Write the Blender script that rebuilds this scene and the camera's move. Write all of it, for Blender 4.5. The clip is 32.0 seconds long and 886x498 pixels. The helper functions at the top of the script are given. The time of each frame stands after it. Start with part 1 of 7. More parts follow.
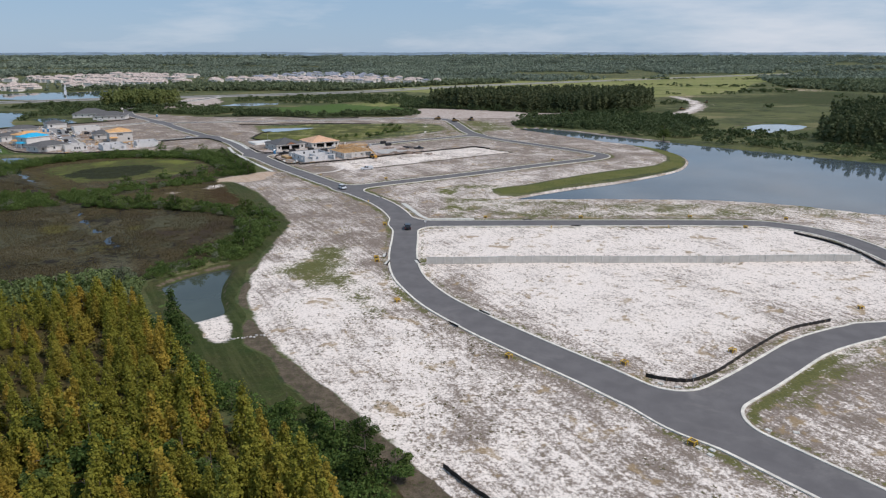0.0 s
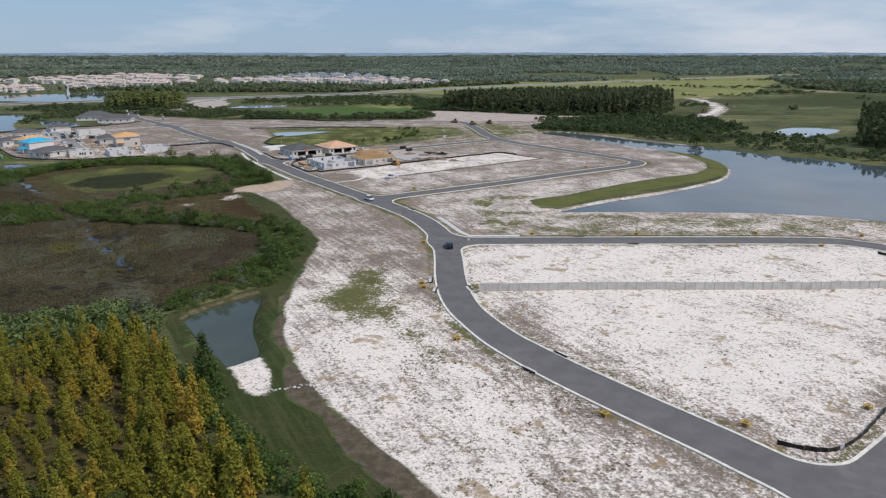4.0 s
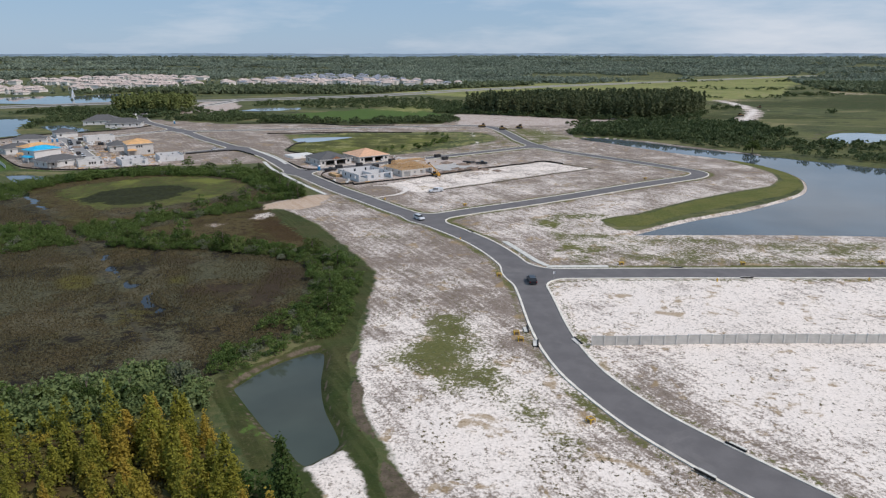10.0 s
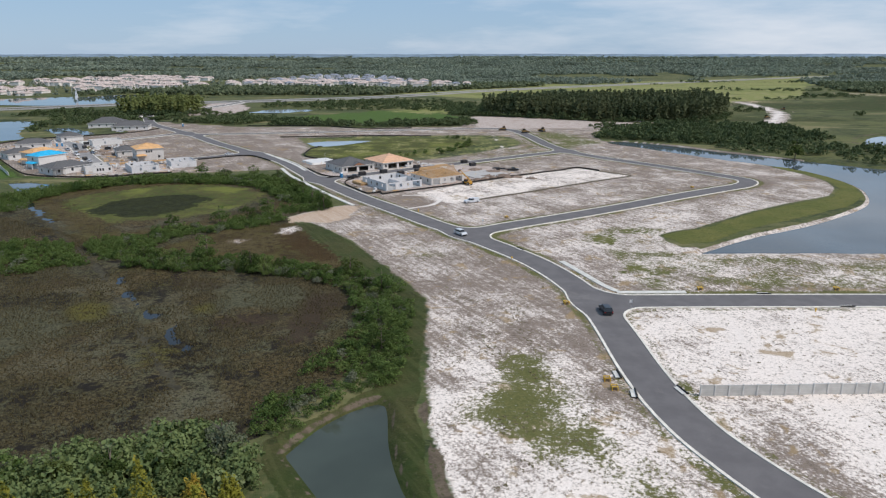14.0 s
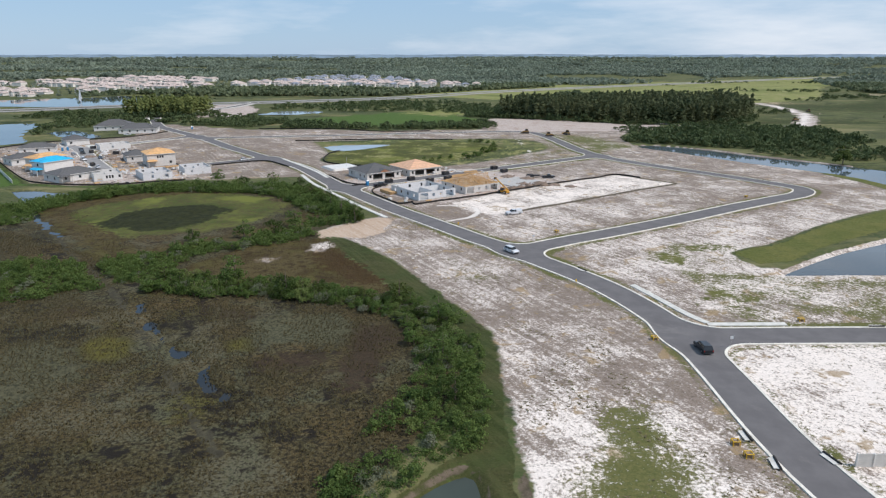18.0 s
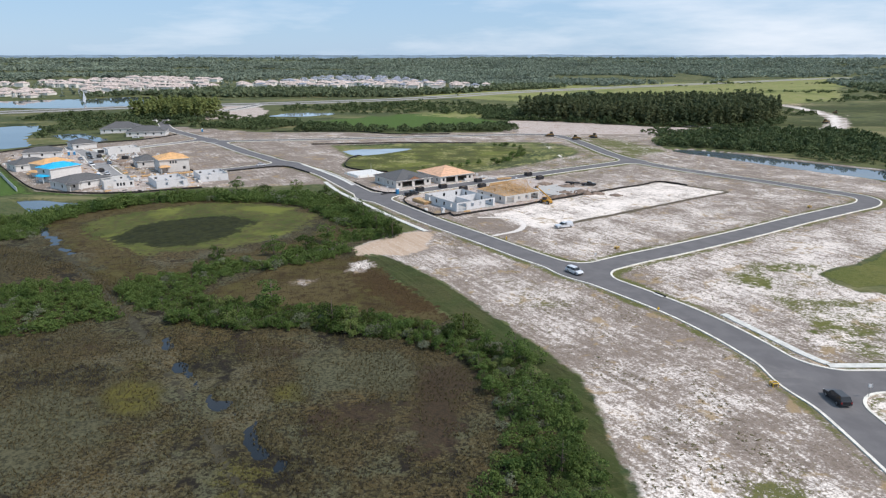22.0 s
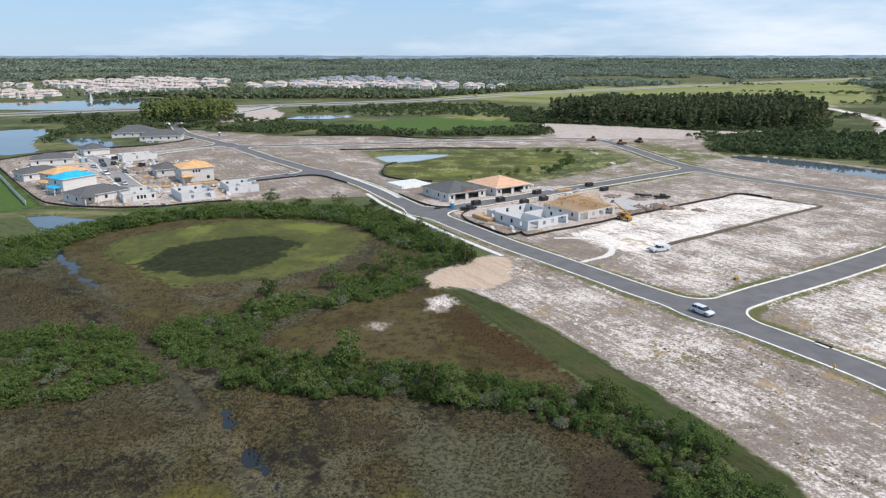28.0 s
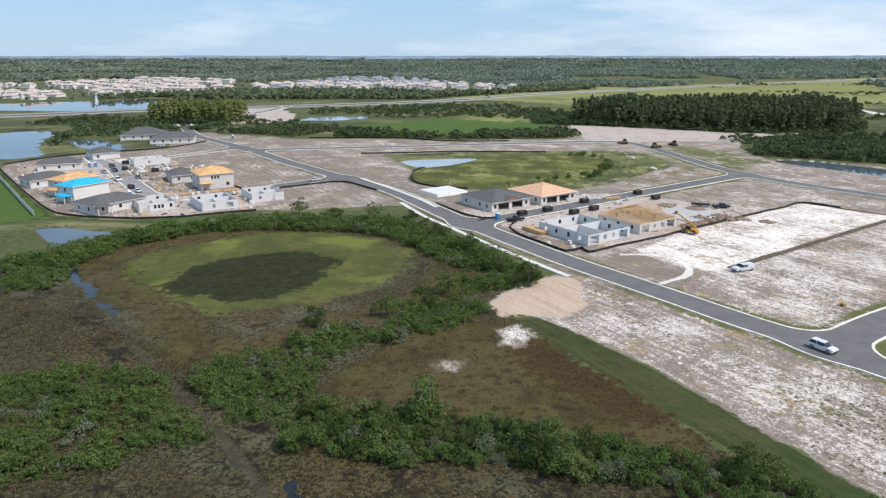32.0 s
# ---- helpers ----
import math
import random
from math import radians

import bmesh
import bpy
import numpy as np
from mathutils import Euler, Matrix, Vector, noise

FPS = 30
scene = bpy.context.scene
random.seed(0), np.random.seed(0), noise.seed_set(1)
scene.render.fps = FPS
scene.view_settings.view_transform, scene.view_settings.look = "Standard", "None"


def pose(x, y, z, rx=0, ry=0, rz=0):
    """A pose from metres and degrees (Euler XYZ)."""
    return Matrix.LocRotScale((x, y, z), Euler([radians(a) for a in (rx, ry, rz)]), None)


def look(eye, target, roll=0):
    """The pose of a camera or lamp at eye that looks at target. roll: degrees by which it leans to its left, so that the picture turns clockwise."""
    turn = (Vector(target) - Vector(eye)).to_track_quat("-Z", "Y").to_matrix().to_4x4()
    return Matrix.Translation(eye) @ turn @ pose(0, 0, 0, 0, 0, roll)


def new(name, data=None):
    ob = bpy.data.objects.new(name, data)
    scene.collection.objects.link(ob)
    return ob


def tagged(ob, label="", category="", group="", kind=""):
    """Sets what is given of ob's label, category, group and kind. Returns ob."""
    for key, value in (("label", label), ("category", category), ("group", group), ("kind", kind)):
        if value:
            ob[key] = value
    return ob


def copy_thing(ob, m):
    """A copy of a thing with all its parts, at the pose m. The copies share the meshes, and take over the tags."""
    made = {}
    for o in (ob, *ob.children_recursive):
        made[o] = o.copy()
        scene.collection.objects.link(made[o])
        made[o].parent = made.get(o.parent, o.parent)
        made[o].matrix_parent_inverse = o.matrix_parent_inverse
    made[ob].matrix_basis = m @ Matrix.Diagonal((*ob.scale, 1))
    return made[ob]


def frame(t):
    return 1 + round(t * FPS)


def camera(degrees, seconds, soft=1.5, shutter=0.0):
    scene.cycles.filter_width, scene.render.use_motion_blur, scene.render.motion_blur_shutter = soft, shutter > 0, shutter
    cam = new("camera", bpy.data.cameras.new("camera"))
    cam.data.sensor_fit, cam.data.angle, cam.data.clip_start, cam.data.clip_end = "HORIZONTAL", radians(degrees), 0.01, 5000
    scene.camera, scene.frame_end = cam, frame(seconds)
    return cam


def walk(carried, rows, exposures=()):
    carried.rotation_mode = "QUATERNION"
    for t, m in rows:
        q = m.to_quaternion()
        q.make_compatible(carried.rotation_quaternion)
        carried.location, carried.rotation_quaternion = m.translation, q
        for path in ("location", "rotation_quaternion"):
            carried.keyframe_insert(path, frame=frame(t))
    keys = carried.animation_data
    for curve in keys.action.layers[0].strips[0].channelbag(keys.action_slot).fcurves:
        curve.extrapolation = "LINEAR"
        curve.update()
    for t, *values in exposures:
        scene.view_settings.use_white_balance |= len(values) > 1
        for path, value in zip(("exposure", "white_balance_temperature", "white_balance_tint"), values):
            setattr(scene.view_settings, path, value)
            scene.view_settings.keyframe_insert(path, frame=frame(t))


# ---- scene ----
cam = camera(67.34, 32.0, 1.25)
ROWS = [
    (0, -0.00, 0.00, 55.00, 16.502, -0.342),
    (2, -6.45, 10.38, 55.08, 16.482, -0.299),
    (4, -12.95, 20.73, 55.12, 16.463, -0.256),
    (6, -19.50, 31.04, 55.12, 16.443, -0.214),
    (8, -26.11, 41.32, 55.09, 16.423, -0.171),
    (10, -32.77, 51.56, 55.02, 16.403, -0.128),
    (12, -39.48, 61.76, 54.92, 16.384, -0.085),
    (14, -46.24, 71.93, 54.78, 16.364, -0.043),
    (16, -53.06, 82.06, 54.60, 16.344, 0.000),
    (18, -59.93, 92.16, 54.39, 16.324, 0.043),
    (20, -66.85, 102.22, 54.14, 16.304, 0.085),
    (22, -73.83, 112.24, 53.86, 16.285, 0.128),
    (24, -80.86, 122.23, 53.54, 16.265, 0.171),
    (26, -87.94, 132.19, 53.18, 16.245, 0.214),
    (28, -95.07, 142.10, 52.79, 16.225, 0.256),
    (30, -102.26, 151.98, 52.36, 16.205, 0.299),
    (32, -109.50, 161.83, 51.89, 16.186, 0.342),
]
walk(cam, [(t, pose(x, y, z, 90 - p, 0, w)) for t, x, y, z, p, w in ROWS],
     [(0, -0.52, 6480, 16), (6, -0.54, 6480, 16), (13, -0.45, 6460, 15), (20, -0.19, 6430, 14), (32, -0.05, 6420, 14)])

# ---- sky and sun ----
SUN_AZ, SUN_EL = radians(112), radians(52)   # azimuth from +y towards +x
world = bpy.data.worlds.new("world")
scene.world = world
world.use_nodes = True
wn, wl = world.node_tree.nodes, world.node_tree.links
wn.clear()
w_out, w_bg = wn.new("ShaderNodeOutputWorld"), wn.new("ShaderNodeBackground")
w_sky = wn.new("ShaderNodeTexSky")
w_sky.sky_type, w_sky.sun_disc = "NISHITA", False
w_sky.sun_elevation, w_sky.sun_rotation = SUN_EL, SUN_AZ
w_sky.air_density, w_sky.dust_density, w_sky.ozone_density = 1.0, 0.2, 3.0
w_tc, w_map = wn.new("ShaderNodeTexCoord"), wn.new("ShaderNodeMapping")
w_map.inputs["Scale"].default_value = (1.6, 1.6, 9)
w_noise, w_ramp, w_mix = wn.new("ShaderNodeTexNoise"), wn.new("ShaderNodeValToRGB"), wn.new("ShaderNodeMixRGB")
w_noise.inputs["Scale"].default_value, w_noise.inputs["Detail"].default_value = 1.6, 6
w_noise.inputs["Roughness"].default_value = 0.6
w_ramp.color_ramp.elements[0].position, w_ramp.color_ramp.elements[1].position = 0.46, 0.76
w_ramp.color_ramp.elements[0].color, w_ramp.color_ramp.elements[1].color = (0.0, 0.0, 0.0, 1), (0.62, 0.62, 0.62, 1)
w_mix.inputs[2].default_value = (11.0, 11.5, 11.8, 1)
wl.new(w_tc.outputs["Generated"], w_map.inputs["Vector"])
wl.new(w_map.outputs["Vector"], w_noise.inputs["Vector"])
w_sep, w_lean, w_sum = wn.new("ShaderNodeSeparateXYZ"), wn.new("ShaderNodeMath"), wn.new("ShaderNodeMath")
w_lean.operation, w_lean.inputs[1].default_value = "MULTIPLY", 0.27
wl.new(w_tc.outputs["Generated"], w_sep.inputs[0])
wl.new(w_sep.outputs[0], w_lean.inputs[0])
wl.new(w_noise.outputs["Fac"], w_sum.inputs[0])
wl.new(w_lean.outputs[0], w_sum.inputs[1])
wl.new(w_sum.outputs[0], w_ramp.inputs["Fac"])
wl.new(w_ramp.outputs["Color"], w_mix.inputs[0])
w_haze = wn.new("ShaderNodeMixRGB")
w_haze.inputs[0].default_value, w_haze.inputs[2].default_value = 0.72, (4.5, 7.1, 9.9, 1)
wl.new(w_sky.outputs["Color"], w_haze.inputs[1])
wl.new(w_haze.outputs["Color"], w_mix.inputs[1])
wl.new(w_mix.outputs["Color"], w_bg.inputs["Color"])
w_bg.inputs["Strength"].default_value = 0.1
wl.new(w_bg.outputs["Background"], w_out.inputs["Surface"])
sun_data = bpy.data.lights.new("sun", "SUN")
sun_data.energy, sun_data.angle, sun_data.color = 3.7, radians(1.2), (1.0, 0.945, 0.88)
sun = new("sun", sun_data)
sun_dir = Vector((math.sin(SUN_AZ) * math.cos(SUN_EL), math.cos(SUN_AZ) * math.cos(SUN_EL), math.sin(SUN_EL)))
sun.matrix_world = look(sun_dir * 100, (0, 0, 0))


# ---- materials ----
class Nodes:
    """Short forms for building a node material."""

    def __init__(self, name, rough=0.8, metal=0.0):
        self.mat = bpy.data.materials.new(name)
        self.mat.use_nodes = True
        self.n, self.l = self.mat.node_tree.nodes, self.mat.node_tree.links
        self.bsdf = self.n["Principled BSDF"]
        self.bsdf.inputs["Roughness"].default_value = rough
        self.bsdf.inputs["Metallic"].default_value = metal
        geo = self.n.new("ShaderNodeNewGeometry")
        self.geo = geo
        self.pos = geo.outputs["Position"]
        self.island = geo.outputs["Random Per Island"]
        self.obj = self.n.new("ShaderNodeObjectInfo").outputs["Random"]
        self.local = self.n.new("ShaderNodeTexCoord").outputs["Object"]

    def put(self, value, socket):
        if hasattr(value, "links"):
            self.l.new(value, socket)
        elif isinstance(value, tuple):
            socket.default_value = (*value[:3], 1) if len(value) == 3 and socket.type == "RGBA" else value
        else:
            socket.default_value = value

    def noise(self, scale, detail=4, rough=0.55, vec=None, stretch=None, distort=0.0):
        v = vec or self.pos
        if stretch:
            m = self.n.new("ShaderNodeMapping")
            m.inputs["Scale"].default_value = stretch[:3]
            if len(stretch) > 3:
                m.vector_type = "TEXTURE"
                m.inputs["Scale"].default_value = tuple(1 / q for q in stretch[:3])
                m.inputs["Rotation"].default_value = (0, 0, radians(stretch[3]))
            self.l.new(v, m.inputs["Vector"])
            v = m.outputs["Vector"]
        t = self.n.new("ShaderNodeTexNoise")
        t.inputs["Scale"].default_value, t.inputs["Detail"].default_value = scale, detail
        t.inputs["Roughness"].default_value, t.inputs["Distortion"].default_value = rough, distort
        self.l.new(v, t.inputs["Vector"])
        return t.outputs["Fac"]

    def math(self, op, a, b=0.0, clamp=False):
        m = self.n.new("ShaderNodeMath")
        m.operation, m.use_clamp = op, clamp
        self.put(a, m.inputs[0])
        self.put(b, m.inputs[1])
        return m.outputs[0]

    def step(self, v, lo, hi):
        m = self.n.new("ShaderNodeMapRange")
        m.interpolation_type = "SMOOTHSTEP"
        self.put(v, m.inputs[0])
        m.inputs[1].default_value, m.inputs[2].default_value = lo, hi
        return m.outputs[0]

    def mix(self, fac, a, b):
        m = self.n.new("ShaderNodeMixRGB")
        self.put(fac, m.inputs[0])
        self.put(a, m.inputs[1])
        self.put(b, m.inputs[2])
        return m.outputs[0]

    def attr(self, name):
        a = self.n.new("ShaderNodeAttribute")
        a.attribute_name = name
        s = self.n.new("ShaderNodeSeparateColor")
        self.l.new(a.outputs["Color"], s.inputs[0])
        return s.outputs[0], s.outputs[1], s.outputs[2]

    def color(self, c):
        self.put(c, self.bsdf.inputs["Base Color"])
        return self

    def bump(self, h, strength=0.4, dist=0.1):
        b = self.n.new("ShaderNodeBump")
        b.inputs["Strength"].default_value, b.inputs["Distance"].default_value = strength, dist
        self.put(h, b.inputs["Height"])
        self.l.new(b.outputs["Normal"], self.bsdf.inputs["Normal"])
        return self


def plain(name, color, rough=0.7, metal=0.0, vary=0.12, scale=1.5):
    """A surface with fine grain, broad stains and a shift from object to object."""
    m = Nodes(name, rough, metal)
    dark = tuple(v * (1 - vary * 2) for v in color)
    light = tuple(min(1, v * (1 + vary)) for v in color)
    a = m.mix(m.step(m.noise(scale, 5), 0.3, 0.7), dark, light)
    fine = m.noise(scale * 14, 3)
    a = m.mix(m.math("MULTIPLY", fine, 0.25), a, tuple(v * 0.6 for v in color))
    tint = m.math("MULTIPLY", m.obj, vary)
    m.color(m.mix(tint, a, tuple(v * 0.5 for v in color))).bump(fine, 0.15, 0.02)
    return m.mat


def leafy(name, dark, light, tip, rough=0.75, broad=False, patch=0.0):
    """Leaf clumps: shade by clump and by plant."""
    m = Nodes(name, rough)
    c = m.mix(m.math("ADD", m.math("MULTIPLY", m.island, 0.6), 0.2), dark, light)
    c = m.mix(m.step(m.obj, 0.55, 1.1), c, tip)
    if patch:
        c = m.mix(m.math("MULTIPLY", m.step(m.noise(patch, 2), 0.60, 0.72), 0.65), c, tip)
        c = m.mix(m.math("MULTIPLY", m.step(m.noise(patch * 0.7, 2, vec=m.local), 0.54, 0.66), 0.7), c, dark)
    if broad:
        c = m.mix(m.step(m.noise(0.005, 4, 0.6), 0.5, 0.66), c, tuple(v * 0.62 for v in dark))
        c = m.mix(m.step(m.noise(0.0035, 4, 0.6), 0.52, 0.66), c, tuple(min(1, v * 1.3) for v in light))
    c = m.mix(m.math("MULTIPLY", m.noise(0.22, 3), 0.5), c, tuple(v * 0.55 for v in dark))
    m.color(c)
    m.bsdf.inputs["Specular IOR Level"].default_value = 0.2
    lit, both = m.n.new("ShaderNodeBsdfTranslucent"), m.n.new("ShaderNodeMixShader")
    m.put(c, lit.inputs["Color"])
    both.inputs[0].default_value = 0.3
    m.l.new(m.bsdf.outputs[0], both.inputs[1])
    m.l.new(lit.outputs[0], both.inputs[2])
    m.l.new(both.outputs[0], m.n["Material Output"].inputs["Surface"])
    return m.mat


# ground: cover comes from the plan's masks, broken up by noise
g = Nodes("ground_cover", 0.95)
g.bsdf.inputs["Specular IOR Level"].default_value = 0.15
sand_m, dirt_m, grass_m = g.attr("cover_a")
marsh_m, dark_m, brown_m = g.attr("cover_b")
bare_m, weed_m, mud_m = g.attr("cover_c")
n_big, n_mid, n_small = g.noise(0.012, 4), g.noise(0.09, 5, 0.6), g.noise(0.55, 5, 0.65)
n_fine, n_grain = g.noise(2.2, 4, 0.7), g.noise(7.0, 3, 0.7)
n_track = g.noise(0.55, 5, 0.7, stretch=(1.0, 0.4, 1.0, 35))
n_fleck = g.noise(1.5, 4, 0.75)
n_drive = g.noise(0.55, 4, 0.6, stretch=(0.10, 1.5, 1.0, 119))
n_row = g.noise(0.4, 3, 0.6, stretch=(0.12, 1.5, 1.0, 4))


n_patch = g.noise(0.05, 5, 0.6, distort=0.5)


def cover(mask, wob=0.5, lo=0.46, hi=0.56):
    w = g.math("ADD", g.math("MULTIPLY", g.math("SUBTRACT", n_small, 0.5), wob), g.math("MULTIPLY", g.math("SUBTRACT", n_mid, 0.5), wob))
    return g.step(g.math("ADD", mask, w), lo, hi)


# open country: rough pasture and scrub
c_open = g.mix(g.step(n_big, 0.38, 0.62), (0.055, 0.078, 0.026), (0.115, 0.125, 0.045))
c_open = g.mix(g.step(g.noise(0.03, 5, 0.65), 0.45, 0.65), c_open, (0.036, 0.055, 0.022))
c_open = g.mix(g.step(n_small, 0.35, 0.8), c_open, (0.13, 0.12, 0.055))
n_field = g.noise(0.02, 6, 0.7, stretch=(0.5, 1.2, 1), distort=0.4)
c_open = g.mix(g.step(n_field, 0.52, 0.66), c_open, (0.20, 0.18, 0.085))
c_open = g.mix(g.step(g.noise(0.05, 6, 0.75, stretch=(0.6, 1.3, 1)), 0.55, 0.62), c_open, (0.035, 0.048, 0.02))
# marsh: tawny sedge with dark wet gaps
c_marsh = g.mix(g.step(n_mid, 0.35, 0.66), (0.06961, 0.05148, 0.02175), (0.05078, 0.04524, 0.01919))
c_marsh = g.mix(g.step(g.noise(0.06, 5, 0.7, distort=0.6), 0.5, 0.62), c_marsh, (0.0819, 0.0819, 0.04605))
c_marsh = g.mix(g.step(g.noise(0.035, 5, 0.65), 0.53, 0.64), c_marsh, (0.086, 0.06084, 0.0243))
c_marsh = g.mix(g.step(g.noise(0.045, 5, 0.65, distort=0.7), 0.57, 0.66), c_marsh, (0.0819, 0.0741, 0.01919))
c_marsh = g.mix(g.math("MULTIPLY", g.step(g.noise(3.1, 4, 0.75), 0.50, 0.64), 0.7), c_marsh, (0.15, 0.135, 0.08))
c_marsh = g.mix(g.math("MULTIPLY", g.step(n_fleck, 0.46, 0.58), 0.92), c_marsh, (0.01802, 0.01482, 0.008954))
c_marsh = g.mix(g.step(g.math("MULTIPLY", n_fine, g.step(n_patch, 0.42, 0.6)), 0.44, 0.6), c_marsh, (0.1106, 0.1014, 0.06396))
c_marsh = g.mix(g.step(g.math("MULTIPLY", n_small, g.step(n_mid, 0.4, 0.6)), 0.44, 0.56), c_marsh, (0.01802, 0.01482, 0.01087))
c_dark = g.mix(g.step(n_small, 0.35, 0.65), (0.0162, 0.01863, 0.00648), (0.03402, 0.03726, 0.01134))
c_brown = g.mix(g.step(n_mid, 0.4, 0.6), (0.05684, 0.04128, 0.01554), (0.08036, 0.06927, 0.02184))
c_brown = g.mix(g.step(n_patch, 0.43, 0.58), c_brown, (0.08438, 0.06534, 0.0267))
c_brown = g.mix(g.step(n_small, 0.45, 0.7), c_brown, (0.03616, 0.02362, 0.01092))
c_grass = g.mix(g.step(n_small, 0.3, 0.7), (0.02814, 0.0419, 0.01), (0.04878, 0.05878, 0.01627))
c_grass = g.mix(g.step(n_mid, 0.42, 0.8), c_grass, (0.07504, 0.06566, 0.03002))
c_grass = g.mix(g.step(n_field, 0.5, 0.62), c_grass, (0.07504, 0.07003, 0.02626))
c_grass = g.mix(g.step(g.noise(0.04, 6, 0.75), 0.56, 0.64), c_grass, (0.03439, 0.04065, 0.01375))
c_grass = g.mix(g.math("MULTIPLY", g.step(n_fine, 0.42, 0.66), 0.55), c_grass, (0.02388, 0.03257, 0.01086))
c_grass = g.mix(g.math("MULTIPLY", g.step(n_row, 0.5, 0.7), 0.4), c_grass, (0.06514, 0.06731, 0.02388))
c_grass = g.mix(g.math("MULTIPLY", g.step(n_drive, 0.45, 0.62), 0.6), c_grass, (0.07382, 0.07816, 0.02823))
c_grass = g.mix(g.math("MULTIPLY", g.step(n_fleck, 0.56, 0.66), 0.6), c_grass, (0.1086, 0.09228, 0.0456))
c_grass = g.mix(g.math("MULTIPLY", g.step(n_patch, 0.42, 0.6), 0.35), c_grass, (0.0304, 0.05971, 0.01303))
c_mud = g.mix(g.step(n_small, 0.35, 0.65), (0.08, 0.064, 0.044), (0.144, 0.112, 0.08))
c_mud = g.mix(g.step(n_fleck, 0.54, 0.64), c_mud, (0.06, 0.068, 0.024))
# sand: pale quartz sand, brown thatch where weeds have died back, straw and green weeds
def centred(v, k):
    return g.math("MULTIPLY", g.math("SUBTRACT", v, 0.5), k)


def total(*terms):
    out = terms[0]
    for t_ in terms[1:]:
        out = g.math("ADD", out, t_)
    return out


c_white = g.mix(g.step(n_fine, 0.3, 0.7), (0.87, 0.785, 0.705), (0.71, 0.625, 0.55))
c_white = g.mix(g.math("MULTIPLY", g.step(n_row, 0.45, 0.75), g.math("MULTIPLY", g.step(n_mid, 0.4, 0.7), 0.4)), c_white, (0.40, 0.35, 0.32))
weathered_m, shore_m, _ = g.attr("cover_g")
c_white = g.mix(weathered_m, c_white, (0.47, 0.405, 0.36))
c_thatch = g.mix(g.step(n_fleck, 0.35, 0.65), (0.14, 0.108, 0.083), (0.30, 0.242, 0.20))
thatch = total(g.math("SUBTRACT", 0.70, bare_m), centred(n_patch, 1.5), centred(n_mid, 1.3), centred(n_small, 1.3), centred(n_fleck, 2.0), centred(n_fine, 1.5), centred(n_drive, 1.3), centred(n_track, 0.7))
c_sand = g.mix(g.step(thatch, -0.22, 0.60), c_white, c_thatch)
speck = total(g.math("MULTIPLY", n_fleck, 0.7), g.math("MULTIPLY", n_small, 0.3))
c_sand = g.mix(g.math("MULTIPLY", g.step(speck, 0.545, 0.60), 0.68), c_sand, (0.165, 0.13, 0.085))
straw = total(g.noise(0.14, 4, 0.6, distort=0.8), centred(n_small, 0.35), g.math("MULTIPLY", weed_m, 0.05))
c_sand = g.mix(g.math("MULTIPLY", g.step(straw, 0.585, 0.68), 0.75), c_sand, g.mix(n_fine, (0.40, 0.285, 0.155), (0.25, 0.175, 0.09)))
w_amt = total(weed_m, centred(speck, 2.2), centred(n_mid, 1.2))
c_weed = g.mix(g.step(n_fleck, 0.35, 0.65), (0.08, 0.093, 0.027), (0.145, 0.135, 0.05))
c_sand = g.mix(g.step(w_amt, 0.50, 0.80), c_sand, c_weed)
c_dirt = g.mix(g.step(n_drive, 0.35, 0.65), (0.46, 0.33, 0.225), (0.55, 0.42, 0.315))
c_dirt = g.mix(g.step(n_fleck, 0.5, 0.7), c_dirt, (0.62, 0.53, 0.45))
c_dirt = g.mix(g.math("MULTIPLY", n_fine, 0.4), c_dirt, (0.3, 0.22, 0.16))
bowl_m, lush_m, trail_m = g.attr("cover_d")
pale_m, burnt_m, mossy_m = g.attr("cover_f")
c_marsh = g.mix(g.math("MULTIPLY", cover(pale_m, 1.1, 0.40, 0.75), 0.75), c_marsh, g.mix(g.step(n_fleck, 0.4, 0.62), (0.1024, 0.0975, 0.05628), (0.04095, 0.04056, 0.02239)))
c_marsh = g.mix(g.math("MULTIPLY", cover(mossy_m, 1.0, 0.40, 0.75), 0.8), c_marsh, g.mix(g.step(n_small, 0.4, 0.65), (0.1147, 0.1014, 0.01919), (0.06552, 0.0585, 0.01919)))
c_dead = g.mix(g.step(n_fleck, 0.38, 0.62), (0.0238, 0.017, 0.0119), (0.06375, 0.0425, 0.0255))
c_marsh = g.mix(g.math("MULTIPLY", cover(burnt_m, 1.3, 0.40, 0.75), 0.85), c_marsh, c_dead)
c_brown = g.mix(g.math("MULTIPLY", cover(burnt_m, 1.0, 0.40, 0.75), 0.8), c_brown, g.mix(g.step(n_fleck, 0.35, 0.65), (0.03214, 0.01732, 0.007282), (0.06831, 0.03936, 0.01456)))
c = g.mix(cover(marsh_m), c_open, c_marsh)
c_lush = g.mix(g.step(n_small, 0.3, 0.7), (0.05574, 0.1038, 0.01922), (0.09418, 0.1442, 0.03267))
c_lush = g.mix(g.math("MULTIPLY", g.step(n_fine, 0.42, 0.66), 0.5), c_lush, (0.031, 0.0558, 0.0124))
c_trail = g.mix(g.step(n_small, 0.3, 0.7), (0.0855, 0.0765, 0.0495), (0.0405, 0.036, 0.0234))
c_bowl = g.mix(g.step(n_mid, 0.35, 0.65), (0.05998, 0.07563, 0.01696), (0.1069, 0.1134, 0.02869))
c_bowl = g.mix(g.step(n_small, 0.42, 0.7), c_bowl, (0.07563, 0.05998, 0.02869))
